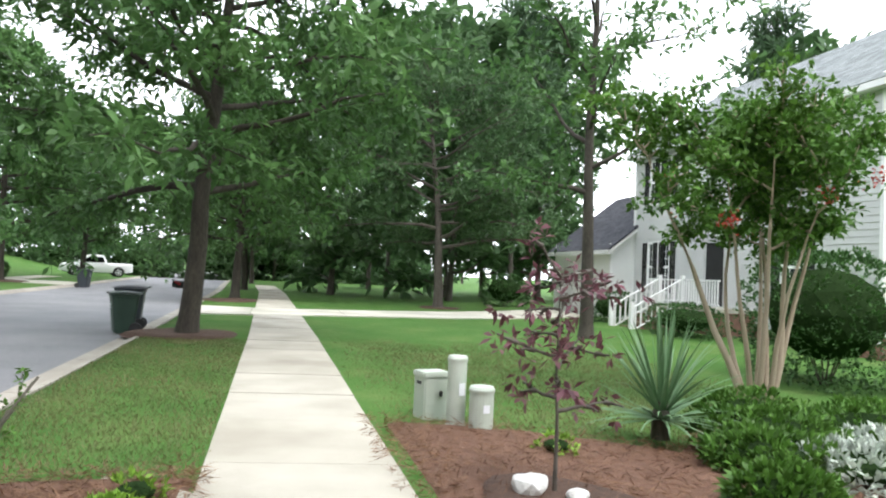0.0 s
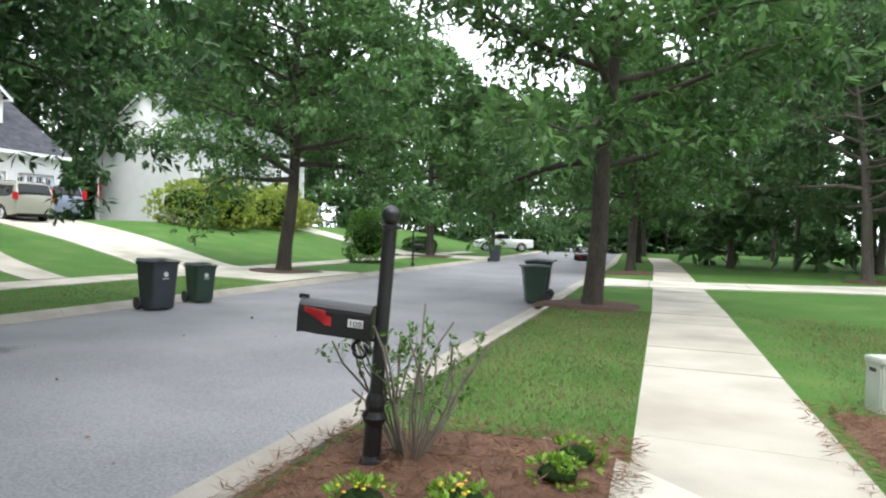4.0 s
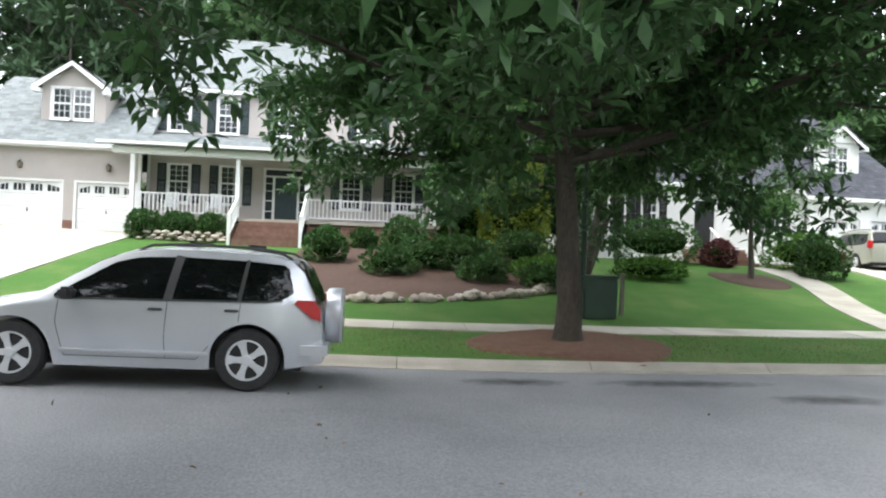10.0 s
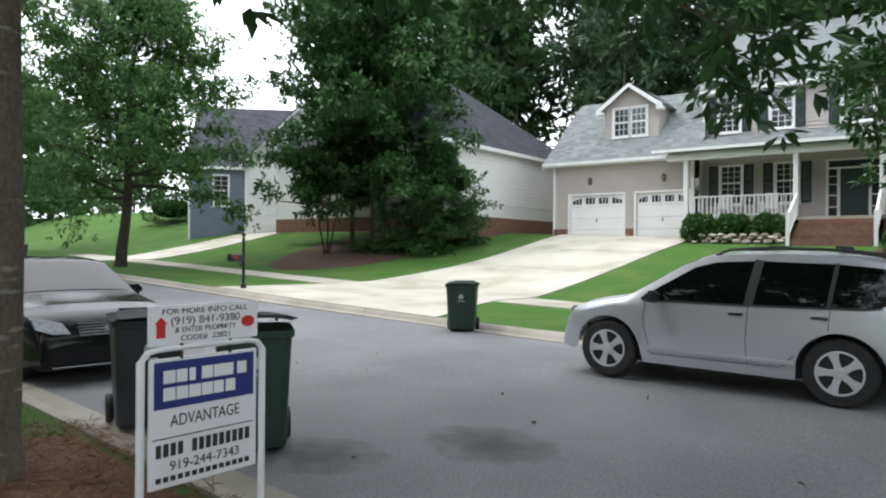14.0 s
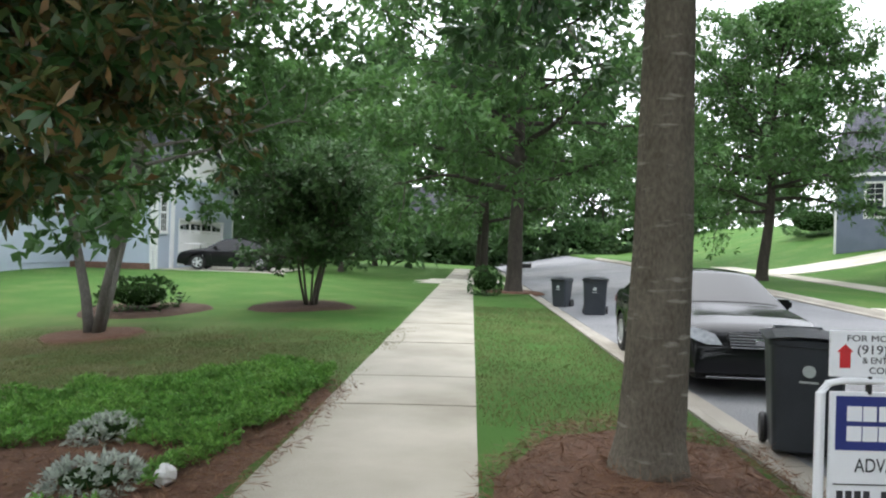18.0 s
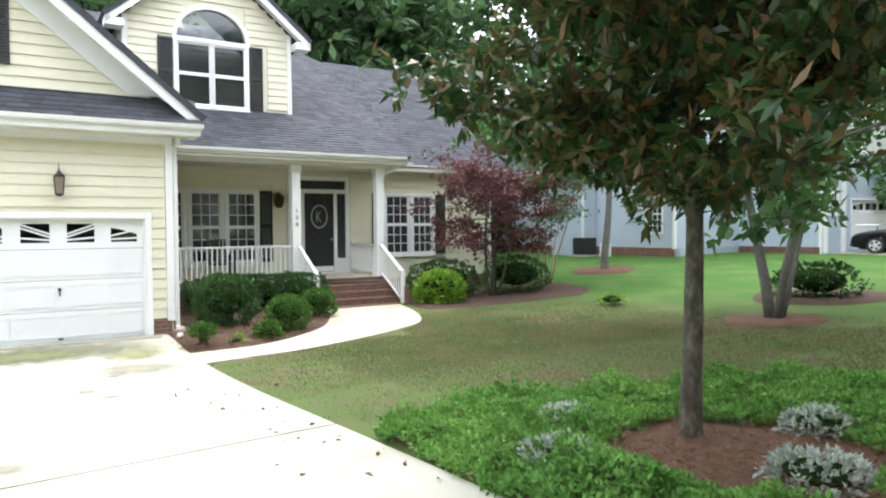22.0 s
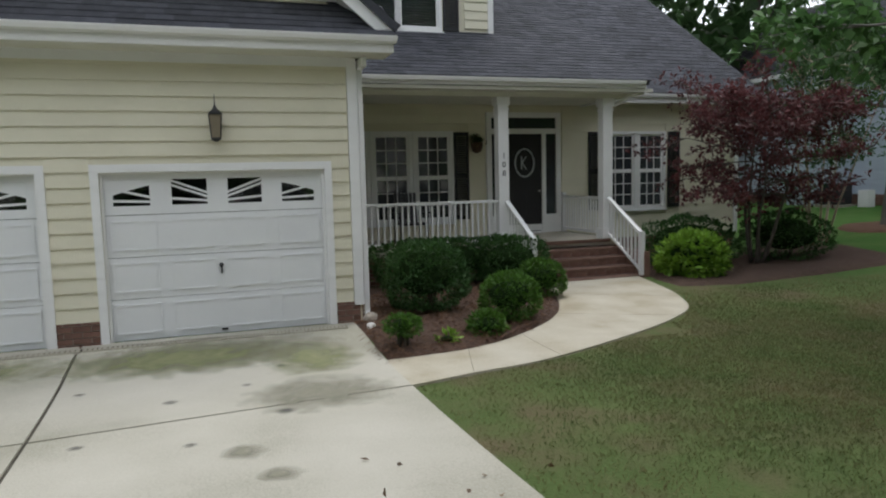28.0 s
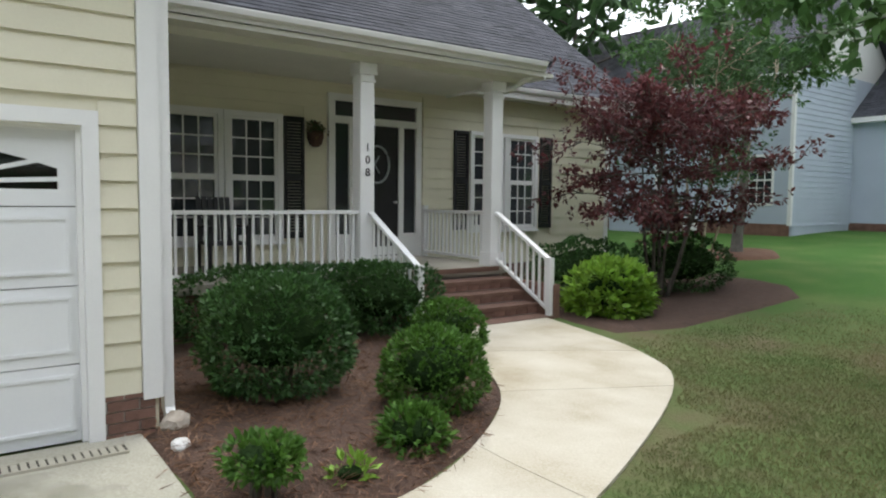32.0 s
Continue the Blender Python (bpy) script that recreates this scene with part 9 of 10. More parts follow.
# north bed
for k, (x, y, rx, ry, h, mt, lab) in enumerate(((4.0, 22.3, 0.35, 0.33, 0.33, M_BRIGHT, "low bright green azalea in the straw bed"), (4.75, 23.45, 0.5, 0.45, 0.36, M_BRIGHT, "leafy green perennials in the bed"), (5.6, 23.3, 0.7, 0.5, 0.35, M_SILVERL, "pale variegated ground cover"), (6.4, 23.7, 0.8, 0.5, 0.42, M_SILVERL, "pale variegated ground cover"), (5.2, 24.0, 0.7, 0.5, 0.5, M_BRIGHT, "leafy green perennials in the bed"), (6.9, 24.6, 0.8, 0.6, 0.55, M_BRIGHT, "leafy green perennials in the bed"), (5.9, 25.2, 0.6, 0.6, 0.5, M_BRIGHT, "leafy green perennials in the bed"), (8.6, 24.2, 0.9, 0.7, 0.75, M_BRIGHT, "loose green shrub at the bed's end"))):
    shrub("shrub", x, y, rx, ry, h, mt, 620, 0.10, 0.045, lab, seed=20 + k, lumps=0.3)
shrub("shrub", 11.0, 29.8, 1.5, 1.5, 2.6, M_HOLLY, 2600, 0.10, 0.05, "tall dark evergreen shrub near the house corner", seed=31, lift=0.1)
shrub("shrub", 13.2, 37.8, 1.0, 1.6, 1.0, M_HOLLY, 1200, 0.09, 0.045, "dark shrubs below the porch", seed=32)
shrub("shrub", 13.6, 43.2, 0.9, 1.0, 1.2, M_HOLLY, 1000, 0.09, 0.045, "dark shrub beside the porch steps", seed=33)
shrub("shrub", 12.8, 54.0, 1.3, 1.3, 1.7, M_HOLLY, 1000, 0.12, 0.06, "dark shrub at the garage corner", seed=34)
for k, (x, y, r, h) in enumerate(((18.5, 24.6, 1.5, 2.6), (21.0, 25.4, 1.6, 3.2), (16.2, 25.6, 1.2, 1.9))):
    shrub("shrub", x, y, r, r, h, M_HOLLY, 1100, 0.12, 0.06, "dark evergreen shrub beside the garage", seed=260 + k, group="garage shrubs", lumps=0.3)
# yucca
yu = thing("yucca", 4.35, 24.45, 0.02, 0, "large yucca with long arching pale green blades", "plant")
yr = random.Random(3)
for ring_n, (cnt, tilt0, tilt1, ln) in enumerate(((26, 2, 28, 0.95), (34, 28, 60, 0.92), (44, 60, 98, 0.85))):
    for k in range(cnt):
        a = 2 * math.pi * (k + yr.random()) / cnt
        tl = radians(yr.uniform(tilt0, tilt1))
        bm = bmesh.new()
        L_ = ln * yr.uniform(0.8, 1.1)
        prev = None
        bend_ = yr.uniform(0.1, 0.75) * (0.4 + ring_n * 0.5)
        pos = Vector((0.05 * math.cos(a), 0.05 * math.sin(a), 0.15 + 0.08 * (2 - ring_n)))
        for q in range(6):
            f = q / 5
            t2 = tl + bend_ * f * f
            w = 0.048 * (0.75 + 0.6 * f - 1.33 * f * f) + 0.002
            dirv = Vector((math.sin(t2) * math.cos(a), math.sin(t2) * math.sin(a), math.cos(t2)))
            side = Vector((-math.sin(a), math.cos(a), 0))
            up = side.cross(dirv)
            cur = [bm.verts.new(pos - side * w / 2), bm.verts.new(pos - up * w * 0.18), bm.verts.new(pos + side * w / 2)]
            if prev:
                bm.faces.new((prev[0], prev[1], cur[1], cur[0]))
                bm.faces.new((prev[1], prev[2], cur[2], cur[1]))
            prev = cur
            pos = pos + dirv * L_ / 5
        part("blade", bm, M_YUCCA, yu)
bm = bmesh.new()
lathe(bm, [(0.10, -0.05), (0.09, 0.2), (0.05, 0.4)], 10)
part("stem", bm, M_BARK, yu)


def stone(name, x, y, r, label, material, seed, flat=0.7, z=None, group=""):
    bm = bmesh.new()
    bmesh.ops.create_icosphere(bm, subdivisions=2, radius=r)
    for v in bm.verts:
        k = 1 + 0.28 * noise.noise(v.co / r * 1.3 + Vector((seed, seed * 2.1, 0))) + 0.12 * noise.noise(v.co / r * 3.5 + Vector((seed, 0, 7)))
        v.co = Vector((v.co.x * k, v.co.y * k, v.co.z * k * flat))
    ob = part(name, bm, material)
    ob.matrix_basis = pose(x, y, (gz(x, y) if z is None else z) + r * flat * 0.55, 0, 0, seed * 40)
    return tagged(ob, label, "stone", group)


M_STONEW = mat("white_quartz", (0.62, 0.61, 0.58), (0.75, 0.74, 0.72), scale=9, rough=0.8, bump=0.4)
M_STONEB = mat("tan_stone", (0.30, 0.25, 0.20), (0.46, 0.41, 0.35), scale=7, rough=0.85, bump=0.5, vary=0.2)
stone("stone", 2.24, 22.58, 0.13, "white quartz stone in the mulch ring", M_STONEW, 1, 0.6, z=0.08)
stone("stone", 2.50, 22.36, 0.08, "small white quartz stone in the mulch ring", M_STONEW, 2, 0.6, z=0.08)
stone("stone", 2.0, 13.35, 0.072, "round white stone at the edge of the bed", M_STONEW, 3, 0.95, z=0.05)
stone("stone", 13.75, 14.92, 0.11, "pinkish stone at the garage corner", M_STONEB, 4, 0.9, z=-0.38)
stone("stone", 13.35, 15.0, 0.07, "small pale stone at the garage corner", M_STONEW, 5, 0.8, z=-0.38)
sr = random.Random(9)
edge = curve_pts([(-18.6, 16.5), (-18.3, 18.5), (-18.7, 21.0), (-19.6, 23.5), (-21.0, 25.3)], 12)
for i, (x, y) in enumerate(edge):
    stone("stone", x + sr.uniform(-0.1, 0.1), y + sr.uniform(-0.1, 0.1), sr.uniform(0.11, 0.24), "rounded pale stone edging the mulched island", M_STONEB, 10 + i, 0.75, group="edging stones")
for i in range(26):
    stone("stone", -27.6 + sr.uniform(-0.2, 0.2), 9.6 + i * 0.13, sr.uniform(0.12, 0.2), "flat pale stone of a low garden wall", M_STONEB, 60 + i, 0.5, z=gz(-27.6, 10) + 0.02 + 0.12 * (i % 3), group="garden wall stones")

# far side shrubs
FS = "rounded clipped shrub before the house"
far = [(-28.2, 9.6, 0.6, 0.6, 1.0, M_HOLLY), (-28.2, 10.9, 0.6, 0.6, 0.95, M_HOLLY), (-28.2, 12.2, 0.55, 0.55, 0.95, M_HOLLY), (-27.5, 16.9, 0.55, 0.55, 0.9, M_HOLLY), (-27.3, 18.4, 0.6, 0.6, 0.9, M_HOLLY), (-24.0, 17.0, 0.9, 0.9, 1.3, M_HOLLY),
       (-26.0, 20.0, 1.1, 1.1, 1.6, M_HOLLY), (-23.5, 22.0, 1.4, 1.6, 1.2, M_HOLLY), (-27.6, 31.4, 1.2, 1.9, 1.7, M_HOLLY), (-26.6, 37.4, 1.1, 1.3, 1.5, M_BRIGHT), (-24.4, 37.0, 0.85, 0.85, 1.6, M_HOLLY), (-26.9, 33.9, 0.7, 0.6, 1.0, M_RED), (-27.0, 39.4, 0.6, 0.5, 0.7, M_RED),
       (-23.0, 29.0, 0.9, 1.2, 0.6, M_BRIGHT), (-13.6, 50.0, 1.15, 1.15, 2.5, M_BRIGHT), (-27.0, 77.5, 1.5, 1.5, 1.6, M_HOLLY), (-22.0, 24.6, 1.6, 1.3, 0.8, M_BRIGHT), (-29.0, -30.0, 2.0, 2.0, 2.0, M_HOLLY), (-16.5, 66, 1.2, 1.2, 1.1, M_HOLLY), (-27.5, -22, 1.4, 2.5, 1.6, M_HOLLY), (-23.5, -2.5, 0.8, 3.0, 0.6, M_HOLLY)]
for k, (x, y, rx, ry, h, mt) in enumerate(far):
    if 14 < y < 27:
        rx, ry, h = rx * 0.75, ry * 0.75, h * 0.8
    shrub("shrub", x, y, rx, ry, h, mt, int(500 + 420 * rx * h), 0.14, 0.07, FS, seed=100 + k, group="far shrubs", lumps=0.18)
for k in range(7):
    y = 53 + k * 2.1
    shrub("shrub", -26.5 + 0.8 * math.sin(k * 2), y, 2.0, 1.9, 2.5 + 0.5 * math.sin(k * 1.7), M_GOLD, 1300, 0.22, 0.11, "spreading golden-green shrub before the grey house", seed=140 + k, group="golden shrubs", lumps=0.35)
for k, (x, y, r, h) in enumerate(((-22.2, 19.2, 0.8, 0.8), (-23.4, 20.6, 1.0, 1.0), (-21.4, 22.3, 0.7, 0.7), (-24.6, 24.4, 0.9, 1.1), (-20.6, 24.4, 0.8, 0.6))):
    shrub("shrub", x, y, r, r, h, M_HOLLY, 700, 0.14, 0.06, "loose dark shrub in the mulched island", seed=270 + k, group="island shrubs", lumps=0.4)
# undergrowth closing the woods
low = [(-43 + 2 * math.sin(k * 2.1), -34 + k * 5.5) for k in range(20)] + [(-34 + k * 7, -62 + 2 * math.sin(k)) for k in range(10)] + [(-34 + k * 7, 97 + 3 * math.sin(k * 1.3)) for k in range(8)] + [(33 + math.sin(k), -12 + k * 5.5) for k in range(6)]
for k, (x, y) in enumerate(low):
    shrub("shrub", x, y, 3.3, 3.3, 3.4 + 0.9 * math.sin(k * 1.7), M_WOODS, 450, 0.8, 0.38, "tangled undergrowth at the wood's edge", seed=300 + k, group="undergrowth", lumps=0.35)
pom = thing("topiary_tree", -27.0, 22.0, gz(-27, 22), 0, "ball-topped clipped topiary on a short trunk", "tree")
bm = bmesh.new()
tube(bm, [(0, 0, -0.1), (0.02, 0, 1.7)], [0.07, 0.05], 8)
part("trunk", bm, M_BARK, pom)
rng = np.random.default_rng(4)
d = rng.normal(0, 1, (1500, 3))
d /= np.linalg.norm(d, axis=1, keepdims=True)
part("crown", leaf_mesh("crown", d * 1.15 * rng.uniform(0.85, 1, (1500, 1)) + np.array([0, 0, 2.6]), d, 0.14, 0.07, M_HOLLY, rng, spread=0.5, per=4), M_HOLLY, pom)
shrub("conifer", -27.5, 24.8, 1.35, 1.35, 4.2, M_GOLD, 2600, 0.20, 0.09, "bright yellow-green cone-shaped conifer", seed=180, category="tree", lumps=0.2)
shrub("conifer", -28.5, 27.2, 1.3, 1.3, 5.5, M_WOODS, 2600, 0.22, 0.10, "dark tall evergreen beside the house", seed=181, category="tree", lumps=0.2)
shrub("conifer", -30.0, 23.2, 1.5, 1.5, 6.0, M_BRIGHT, 2600, 0.24, 0.11, "tall light green evergreen between the houses", seed=182, category="tree", lumps=0.2)
# south side
shrub("shrub", 9.0, 1.2, 0.9, 0.8, 0.8, M_HOLLY, 700, 0.10, 0.05, "low dark shrub in the lawn island", seed=190, lumps=0.3)
shrub("shrub", 0.6, -7.6, 0.6, 0.6, 1.0, M_HOLLY, 500, 0.10, 0.05, "dark shrub beside a street tree", seed=191)
for k in range(5):
    shrub("shrub", 0.5 + k * 4, -80.5, 1.8, 1.2, 1.6, M_BRIGHT, 300, 0.3, 0.15, "hedge shrub before the house at the street's end", seed=195 + k)

# leafless-looking shrub round the mailbox, and small flowers
twigs = thing("shrub", -1.40, 22.45, 0.03, 0, "sparse wispy shrub with few leaves beside the mailbox", "shrub")
tr_ = np.random.default_rng(12)
bm = bmesh.new()
tp, tw = [], []
for k in range(26):
    a = tr_.uniform(0, 6.28)
    lp_, lr_ = limb(tr_, (0.05 * math.cos(a), 0.05 * math.sin(a), -0.03), (math.cos(a) * tr_.uniform(0.1, 0.75), math.sin(a) * tr_.uniform(0.1, 0.75), 1), tr_.uniform(0.6, 1.12), 0.007, n=6, up=0.03, wander=0.14)
    tube(bm, lp_, [max(0.0022, r) for r in lr_], 5)
    for _ in range(3):
        i = tr_.integers(3, 6)
        sp_, s2 = limb(tr_, lp_[i], tr_.normal(0, 1, 3) + np.array([0, 0, 0.8]), 0.22, 0.003, n=3)
        tube(bm, sp_, [0.002] * 4, 4)
        tp += [sp_[-1], sp_[2]]
        tw += [np.array([0, 0, 0.6])] * 2
part("stem", bm, M_POST, twigs)
part("foliage", leaf_mesh("foliage", tp, tw, 0.05, 0.024, M_BRIGHT, tr_, per=5, spread=0.9), M_BRIGHT, twigs)
M_YELLOWF = mat("yellow_petals", (0.70, 0.50, 0.03), (0.8, 0.62, 0.06), rough=0.6)
for k, (x, y) in enumerate(((-0.85, 21.75), (-1.35, 21.55), (-0.35, 22.75), (-0.42, 22.35), (3.0, 23.9))):
    f = shrub("flowering_plant", x, y, 0.17, 0.16, 0.16, M_LIME, 60, 0.06, 0.03, "small low plant with yellow flowers" if k < 2 else "small green seedling in the straw", seed=210 + k, category="plant")
    if k < 2:
        bm = bmesh.new()
        fr = random.Random(k)
        for _ in range(14):
            a, r = fr.uniform(0, 6.28), fr.uniform(0, 0.14)
            bmesh.ops.create_icosphere(bm, subdivisions=1, radius=0.014, matrix=Matrix.Translation((r * math.cos(a), r * math.sin(a), 0.16 + fr.uniform(-0.02, 0.02))) @ Matrix.Diagonal((1, 1, 0.5, 1)))
        part("flowers", bm, M_YELLOWF, f)
# red blossoms on the crape myrtle
M_BLOSSOM = leafy("red_blossom", (0.50, 0.06, 0.05), (0.65, 0.12, 0.10))
bl = np.random.default_rng(8)
for k in range(7):
    a = k * 0.9 + 3.2
    c = np.array([1.35 * math.cos(a), 1.35 * math.sin(a), 2.7 + 0.35 * (k % 4)]) + bl.normal(0, 0.07, (26, 3))
    part("blossom", leaf_mesh("blossom", c, bl.normal(0, 1, (26, 3)), 0.05, 0.035, M_BLOSSOM, bl, per=3), M_BLOSSOM, myrtle)

# juniper carpet and silver plants under the magnolia
rng = np.random.default_rng(77)
carpet = [(1.75, 11.6), (1.85, 9.5), (2.3, 9.1), (3.7, 10.0), (4.5, 11.1), (5.05, 12.4), (5.5, 13.5), (5.5, 14.5), (5.3, 15.05), (3.0, 15.15), (2.3, 14.8), (2.1, 14.0)]
def inside(px, py, poly):
    c = False
    for (ax, ay), (b_, d_) in zip(poly, poly[1:] + poly[:1]):
        if (ay > py) != (d_ > py) and px < (b_ - ax) * (py - ay) / (d_ - ay) + ax:
            c = not c
    return c


pts, ways = [], []
while len(pts) < 19000:
    px, py = rng.uniform(1.5, 5.6), rng.uniform(9.0, 15.15)
    if not inside(px, py, carpet):
        continue
    hole = math.hypot((px - 3.0) / 1.05, (py - 13.3) / 0.85) + 0.35 * noise.noise(Vector((px * 1.7, py * 1.7, 0)))
    if hole < 1.0 and not (px > 3.9):
        continue
    h = 0.09 + 0.20 * max(0, noise.noise(Vector((px * 2.1, py * 2.1, 5))) + 0.35) * min(1, (hole - 0.9) * 3 if hole > 0.9 else 0.3)
    pts.append((px, py, gz(px, py) + h * rng.uniform(0.4, 1.0)))
    a = rng.uniform(0, 6.28)
    ways.append((0.8 * math.cos(a), 0.8 * math.sin(a), 0.55))
jun = new("juniper_carpet", leaf_mesh("juniper_carpet", pts, ways, 0.052, 0.019, M_JUNIPER, rng, spread=0.6, per=6, droop=0.0))
tagged(jun, "low spreading green juniper ground cover", "ground cover", kind="stuff")
for k, (x, y, r) in enumerate(((2.42, 13.45, 0.27), (2.97, 12.35, 0.25), (3.65, 14.42, 0.27), (4.40, 13.65, 0.2))):
    shrub("shrub", x, y, r, r, 0.16, M_SILVERL, 300, 0.055, 0.028, "small silvery variegated shrub in the bed", seed=230 + k, group="silver shrubs", lumps=0.25)

# dry leaves on the drive and street
M_DRY = leafy("dry_leaves", (0.10, 0.06, 0.03), (0.20, 0.13, 0.07))
dr_ = np.random.default_rng(5)
lx = np.concatenate([dr_.uniform(3, 9, 40), dr_.uniform(-9.5, -3, 60), dr_.uniform(1.6, 5, 60)])
ly = np.concatenate([dr_.normal(15.5, 0.25, 40), dr_.uniform(8, 30, 60), dr_.uniform(10, 15, 60)])
lc = [(x, y, gz(x, y) + (0.045 if -2.1 < x else -0.085)) for x, y in zip(lx, ly)]
tagged(new("fallen_leaves", leaf_mesh("fallen_leaves", lc, dr_.normal(0, 1, (160, 3)) * np.array([1, 1, 0.1]), 0.07, 0.04, M_DRY, dr_, per=1, spread=0.3, droop=0)), "scattered dry brown fallen leaves", "leaves", kind="stuff")

# stains on the street and the drive
def soft_stain(name, c1, c2, rough, strength):
    """A stain that thins out unevenly towards its rim."""
    m = mat(name, c1, c2, scale=5, rough=rough, fine=0.5)
    nd, ln = m.node_tree.nodes, m.node_tree.links
    co, ve, nz = nd.new("ShaderNodeTexCoord"), nd.new("ShaderNodeVectorMath"), nd.new("ShaderNodeTexNoise")
    ve.operation = "DISTANCE"
    ve.inputs[1].default_value = (0.5, 0.5, 0.5)
    flat = nd.new("ShaderNodeVectorMath")
    flat.operation = "MULTIPLY_ADD"
    flat.inputs[1].default_value, flat.inputs[2].default_value = (1, 1, 0), (0, 0, 0.5)
    ln.new(co.outputs["Generated"], flat.inputs[0])
    ln.new(flat.outputs[0], ve.inputs[0])
    nz.inputs["Scale"].default_value, nz.inputs["Detail"].default_value = 4.0, 6
    ln.new(co.outputs["Object"], nz.inputs["Vector"])
    add = nd.new("ShaderNodeMath")
    add.operation = "MULTIPLY_ADD"
    add.inputs[1].default_value = 0.55
    ln.new(nz.outputs["Fac"], add.inputs[0])
    ln.new(ve.outputs["Value"], add.inputs[2])
    ran = nd.new("ShaderNodeMapRange")
    ran.inputs["From Min"].default_value, ran.inputs["From Max"].default_value = 0.74, 0.36
    ran.inputs["To Min"].default_value, ran.inputs["To Max"].default_value = 0.0, strength
    ln.new(add.outputs[0], ran.inputs["Value"])
    ln.new(ran.outputs["Result"], nd["Principled BSDF"].inputs["Alpha"])
    return m


M_OIL = soft_stain("oil_stain", (0.045, 0.045, 0.048), (0.09, 0.09, 0.095), 0.6, 0.6)
M_ALGAE = soft_stain("algae_stain", (0.19, 0.21, 0.085), (0.34, 0.34, 0.19), 0.9, 0.8)
M_DAMP = soft_stain("drive_stain", (0.22, 0.215, 0.15), (0.36, 0.34, 0.27), 0.85, 0.75)


def stain(x, y, rx, ry, z, material, label, seed):
    r = random.Random(seed)
    vs, fs = [(0, 0, 0.004)], []
    n = 36
    for k in range(n):
        a = 2 * math.pi * k / n
        q = 1 + 0.22 * noise.noise(Vector((math.cos(a) * 1.6, math.sin(a) * 1.6, seed))) + 0.16 * noise.noise(Vector((math.cos(a) * 5, math.sin(a) * 5, seed)))
        vs += [(rx * q * 0.8 * math.cos(a), ry * q * 0.8 * math.sin(a), 0.004), (rx * q * math.cos(a), ry * q * math.sin(a), 0.0)]
    for k in range(n):
        a, b = 1 + 2 * k, 1 + 2 * ((k + 1) % n)
        fs += [(0, a, b), (a, a + 1, b + 1, b)]
    ob = raw(material.name, vs, fs, material)
    at = lambda u, v: (gz(u, v) if z > 0 else gz(u, v)) + z
    zx, zy = (at(x + 0.3, y) - at(x - 0.3, y)) / 0.6, (at(x, y + 0.3) - at(x, y - 0.3)) / 0.6
    ob.matrix_basis = pose(x, y, at(x, y) + 0.003, math.degrees(math.atan(zy)), -math.degrees(math.atan(zx)), 0)
    tagged(ob, label, "stain", kind="structure")


for k, (x, y, rx, ry) in enumerate(((-9.4, 20.45, 0.35, 0.8), (-9.35, 23.0, 0.35, 1.5), (-4.6, 13.9, 0.55, 0.7), (-8.2, 24.6, 0.4, 0.9), (-3.4, 13.2, 0.5, 0.6))):
    stain(x, y, rx, ry, -0.098, M_OIL, "dark oil stain on the asphalt", k)
for k, (x, y, rx, ry) in enumerate(((8.44, 19.58, 0.3, 0.3), (6.21, 17.63, 0.22, 0.24), (9.57, 16.81, 0.2, 0.2), (9.02, 16.59, 0.16, 0.18), (12.9, 17.0, 0.75, 1.7), (13.0, 20.3, 0.65, 1.6), (11.0, 16.0, 0.7, 0.8))):
    stain(x, y, rx, ry, 0.031, M_DAMP, "greenish damp stain on the concrete", 20 + k)

for k, (x, y, rx, ry) in enumerate(((12.75, 17.3, 0.75, 1.5), (12.9, 19.6, 0.6, 1.5), (12.3, 15.95, 0.9, 0.6))):
    stain(x, y, rx, ry, 0.037, M_ALGAE, "green algae stain on the concrete", 40 + k)
for k, (x, y, r_) in enumerate(((11.2, 17.4, 0.07), (11.5, 16.7, 0.05), (10.5, 16.4, 0.09), (11.8, 18.2, 0.06), (9.9, 17.2, 0.05), (10.2, 18.0, 0.06), (12.1, 16.3, 0.05))):
    stain(x, y, r_, r_ * 1.4, 0.034, M_OIL, "small dark spot on the concrete", 60 + k)

# loose pine needles and bark chips on the beds nearest the path
M_NEEDLE = leafy("dry_needles", (0.10, 0.046, 0.026), (0.235, 0.13, 0.07), through_light=0.05)


def straw(outline, n, seed, label, holes=()):
    r = np.random.default_rng(seed)
    xs0, ys0 = [p[0] for p in outline], [p[1] for p in outline]
    out = []
    while len(out) < n:
        x, y = r.uniform(min(xs0) - 0.15, max(xs0) + 0.15), r.uniform(min(ys0) - 0.15, max(ys0) + 0.15)
        cx, cy = sum(xs0) / len(xs0), sum(ys0) / len(ys0)
        if inside(cx + (x - cx) * r.uniform(0.9, 0.99), cy + (y - cy) * r.uniform(0.9, 0.99), outline) and not any(inside(x, y, h) for h in holes):
            out.append((x, y, gz(x, y) + r.uniform(0.045, 0.085)))
    me = leaf_mesh("pine_straw", out, r.normal(0, 1, (n, 3)) * np.array([1, 1, 0.12]), 0.12, 0.007, M_NEEDLE, r, per=2, spread=0.35, droop=0.05, fold=0.1)
    return tagged(new("pine_straw", me), label, "pine straw", kind="stuff")


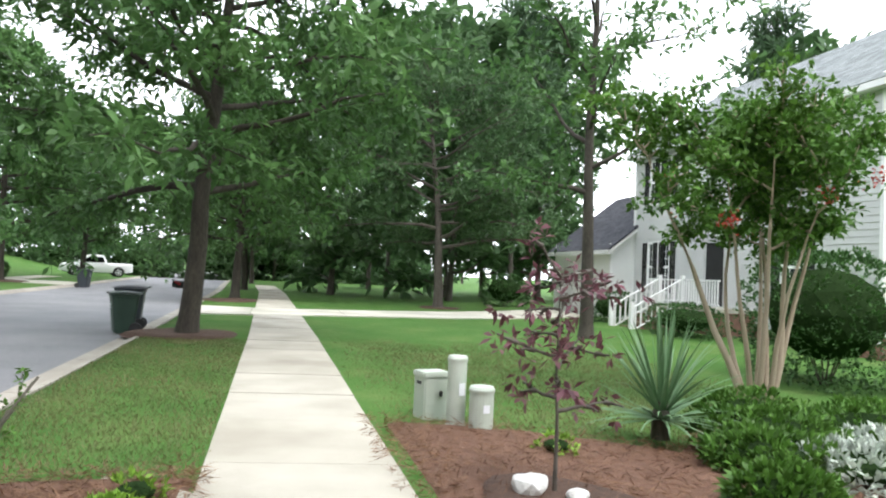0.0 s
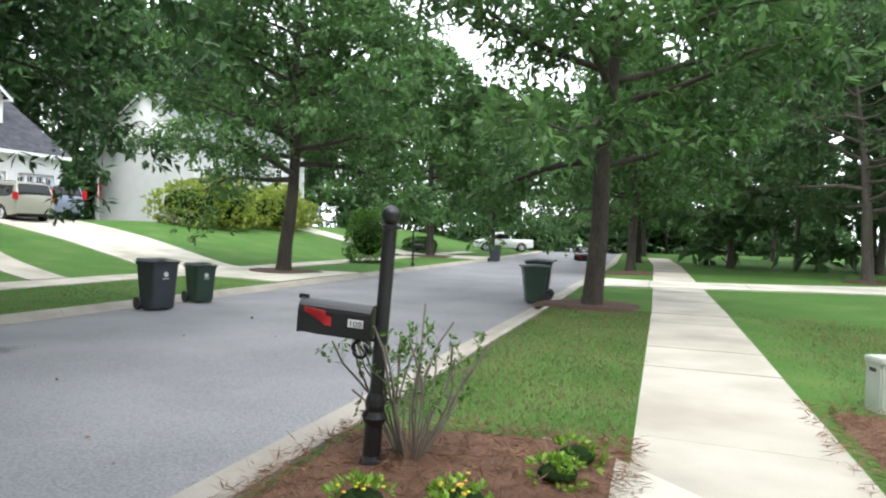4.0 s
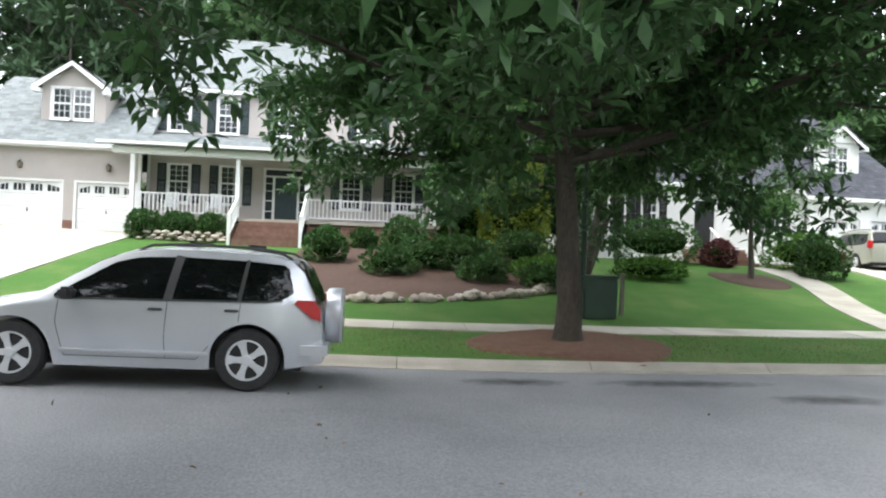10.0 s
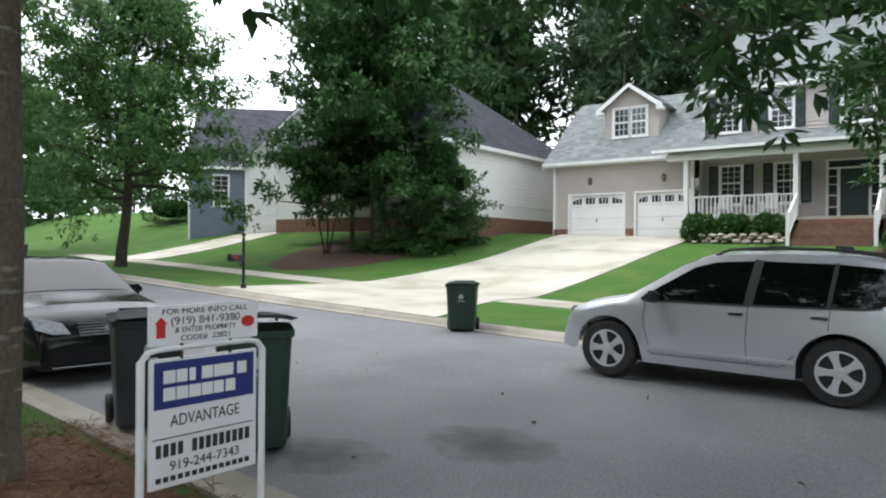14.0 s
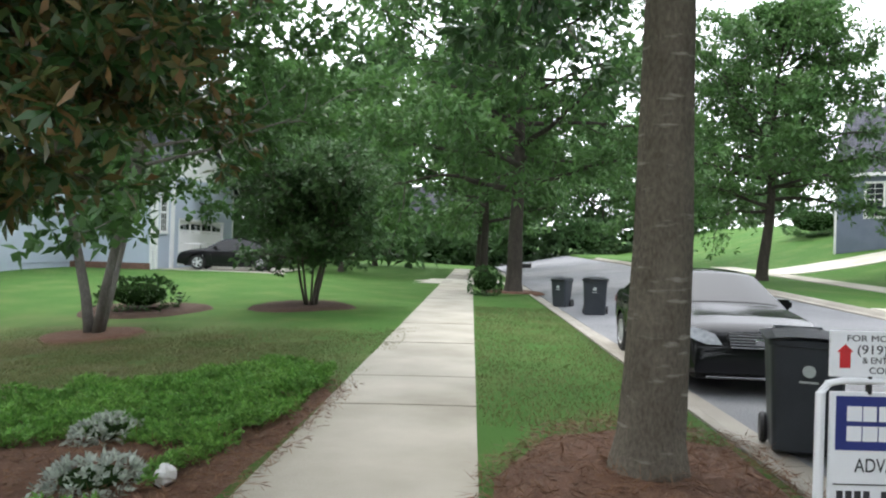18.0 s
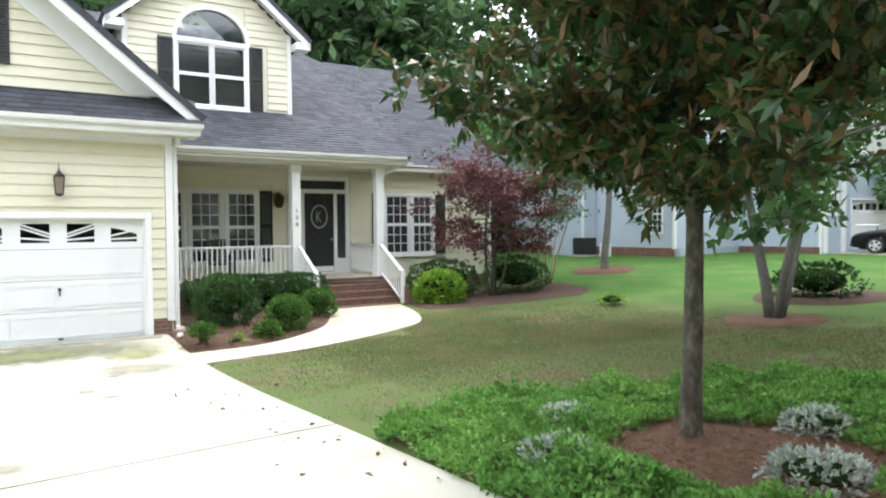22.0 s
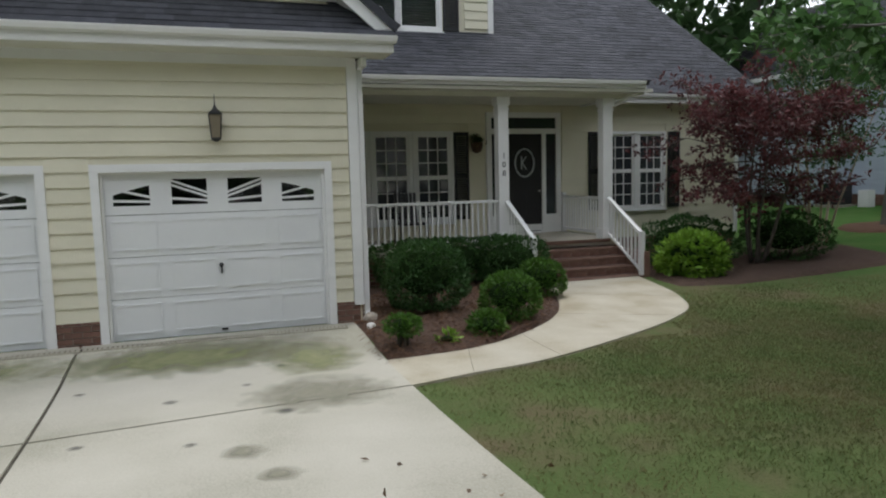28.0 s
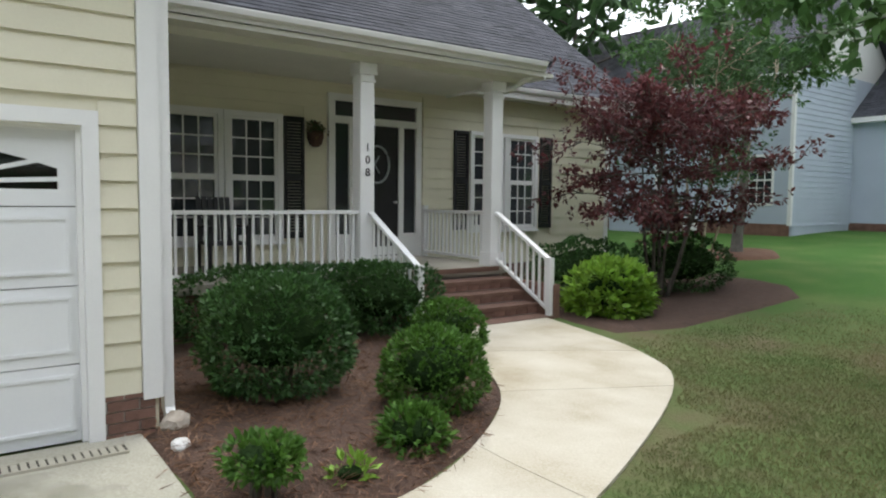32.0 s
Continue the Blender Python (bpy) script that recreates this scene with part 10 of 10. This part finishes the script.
straw([(-0.02, 15.0), (-0.04, 12.7), (-0.5, 11.5), (-1.2, 11.1), (-2.05, 11.6), (-2.1, 15.2), (-1.2, 15.6), (-0.4, 15.5)], 6000, 1, "loose reddish pine straw round the street tree")
straw([(1.52, 22.2), (1.53, 25.2), (2.9, 24.9), (4.4, 24.2), (5.6, 25.6), (7.2, 25.2), (7.4, 23.6), (5.6, 22.9), (4.5, 22.0), (3.6, 21.2), (1.55, 21.0)], 8000, 2, "loose pale reddish pine straw over the bed")
straw([(-0.02, 22.2), (-0.02, 23.35), (-1.2, 23.35), (-2.1, 23.0), (-2.1, 21.4), (-1.2, 21.3), (-0.5, 21.6)], 3000, 3, "loose pine straw round the mailbox")
straw([(1.52, 14.2), (1.55, 10.2), (2.4, 9.8), (3.3, 11.2), (4.2, 12.6), (4.3, 14.2), (3.0, 14.6)], 5000, 4, "loose pine straw and bark under the magnolia")
straw([(11.95, 15.1), (12.05, 14.1), (12.45, 13.2), (13.3, 12.3), (14.9, 11.6), (15.6, 12.2), (15.6, 14.9)], 6500, 5, "loose brown straw before the porch")

# ---- grass blades where the camera passes nearest ----
M_BLADES = leafy("grass_blades", (0.105, 0.165, 0.052), (0.25, 0.215, 0.11), through_light=0.4, island=0.12)
def grass(name, x0, x1, y0, y1, n, h, seed, keep, fade=True):
    r = np.random.default_rng(seed)
    out = []
    while len(out) < n:
        xs, ys = r.uniform(x0, x1, n), r.uniform(y0, y1, n)
        for x, y in zip(xs, ys):
            rim = min(x - x0, x1 - x, 1.5 if x0 < 2 else 9, (y - y0) / 2, (y1 - y) / 2) if fade else 9
            thin = 0.5 + 0.5 * noise.noise(Vector((x * 0.9, y * 0.9, seed))) + 0.35 * noise.noise(Vector((x * 3.1, y * 3.1, seed)))
            if keep(x, y) and thin > 0.16 and rim / 1.6 + 0.5 * (thin - 0.5) > r.uniform(0, 0.8):
                out.append((x, y, (gz if fade else land)(x, y) - 0.005))
    out = out[:n]
    me = leaf_mesh(name, out, np.tile([0, 0, 1.0], (n, 1)), h, 0.009, M_BLADES, r, spread=0.75, per=1, droop=0.0)
    return tagged(new("verge_grass" if not fade else name, me), "short mown lawn grass blades", "grass", kind="stuff")


BED_N = [(1.52, 22.2), (1.53, 25.2), (2.9, 24.9), (4.4, 24.2), (5.6, 25.6), (7.2, 25.2), (7.4, 23.6), (5.6, 22.9), (4.5, 22.0), (3.6, 21.2), (1.55, 21.0)]
WALK = [(11.95, 15.10), (12.05, 14.1), (12.4, 13.2), (13.2, 12.25), (14.6, 11.5), (15.75, 11.2), (15.75, 9.02), (13.48, 9.68), (12.42, 10.5), (11.25, 13.15), (10.99, 14.35), (10.81, 15.2)]
BED_S = [(15.8, 8.8), (14.3, 9.2), (14.0, 8.0), (14.2, 6.0), (14.4, 3.6), (15.2, 2.4), (17.0, 1.8), (18.5, 2.0), (17.85, 4.4), (17.85, 8.7)]
own_ok = lambda x, y: y < 15.13 and not inside(x, y, carpet) and not inside(x, y, WALK) and not inside(x, y, BED_S) and not (inside(x, y, [(1.56, 13.9), (1.62, 10.2), (2.3, 8.95), (3.8, 9.9), (4.7, 11.2), (5.6, 13.5), (5.45, 15.1), (2.4, 15.1)])) and not (x > 11.7 and y > 11)
grass("grass", 1.55, 14.0, 4.0, 15.1, 110000, 0.042, 1, own_ok)
grass("grass", 7.5, 14.0, 6.5, 15.1, 50000, 0.040, 6, own_ok)
grass("grass", 1.55, 9.0, 22.2, 34.0, 42000, 0.06, 2, lambda x, y: not inside(x, y, BED_N))
grass("grass", -4.6, -0.4, 23.3, 33.0, 22000, 0.06, 3, lambda x, y: bend(y) - 2.1 < x < bend(y) - 0.02, False)
grass("grass", -5.0, 0.1, -2.0, 11.4, 22000, 0.05, 4, lambda x, y: bend(y) - 2.1 < x < bend(y) - 0.02, False)
grass("grass", -17.0, -10.5, 12.5, 34.0, 14000, 0.07, 5, lambda x, y: bend(y) - 14.2 < x < bend(y) - 10.75 and math.hypot(x + 13.2, y - 21.1) > 2.0, False)

# set the own lot and the two sides of the street into the street's axes
for ob in list(scene.objects):
    if ob.parent or ob.type not in {"MESH", "EMPTY"} or ob.name.split(".")[0] in {"ground", "road", "kerb_east", "kerb_west", "sidewalk_south", "sidewalk_north", "sidewalk_far", "verge_grass"}:
        continue
    at = ob.matrix_basis.translation
    draped = at.length < 0.01
    spots = [ob.matrix_basis @ Vector(c) for c in ob.bound_box] if ob.type == "MESH" else [o.matrix_local.translation + Vector(c) + at for o in ob.children if o.type == "MESH" for c in o.bound_box] if draped else [at]
    mid = sum(spots, Vector()) / max(1, len(spots))
    own = own_lot(mid.x, mid.y)
    if ob in (home, drive):
        ob.matrix_basis = TURN @ ob.matrix_basis
    elif draped:
        for o in (ob, *ob.children_recursive):
            if o.type == "MESH":
                for v in o.data.vertices:
                    q = TURN @ v.co if own else v.co
                    v.co.x, v.co.y = swung(q.x, q.y)
    else:
        if own:
            ob.matrix_basis = TURN @ ob.matrix_basis
        p = ob.matrix_basis.translation
        hub = Matrix.Translation((*HUB, 0))
        ob.matrix_basis = hub @ Matrix.Rotation(side_turn(p.x, p.y), 4, "Z") @ hub.inverted() @ ob.matrix_basis
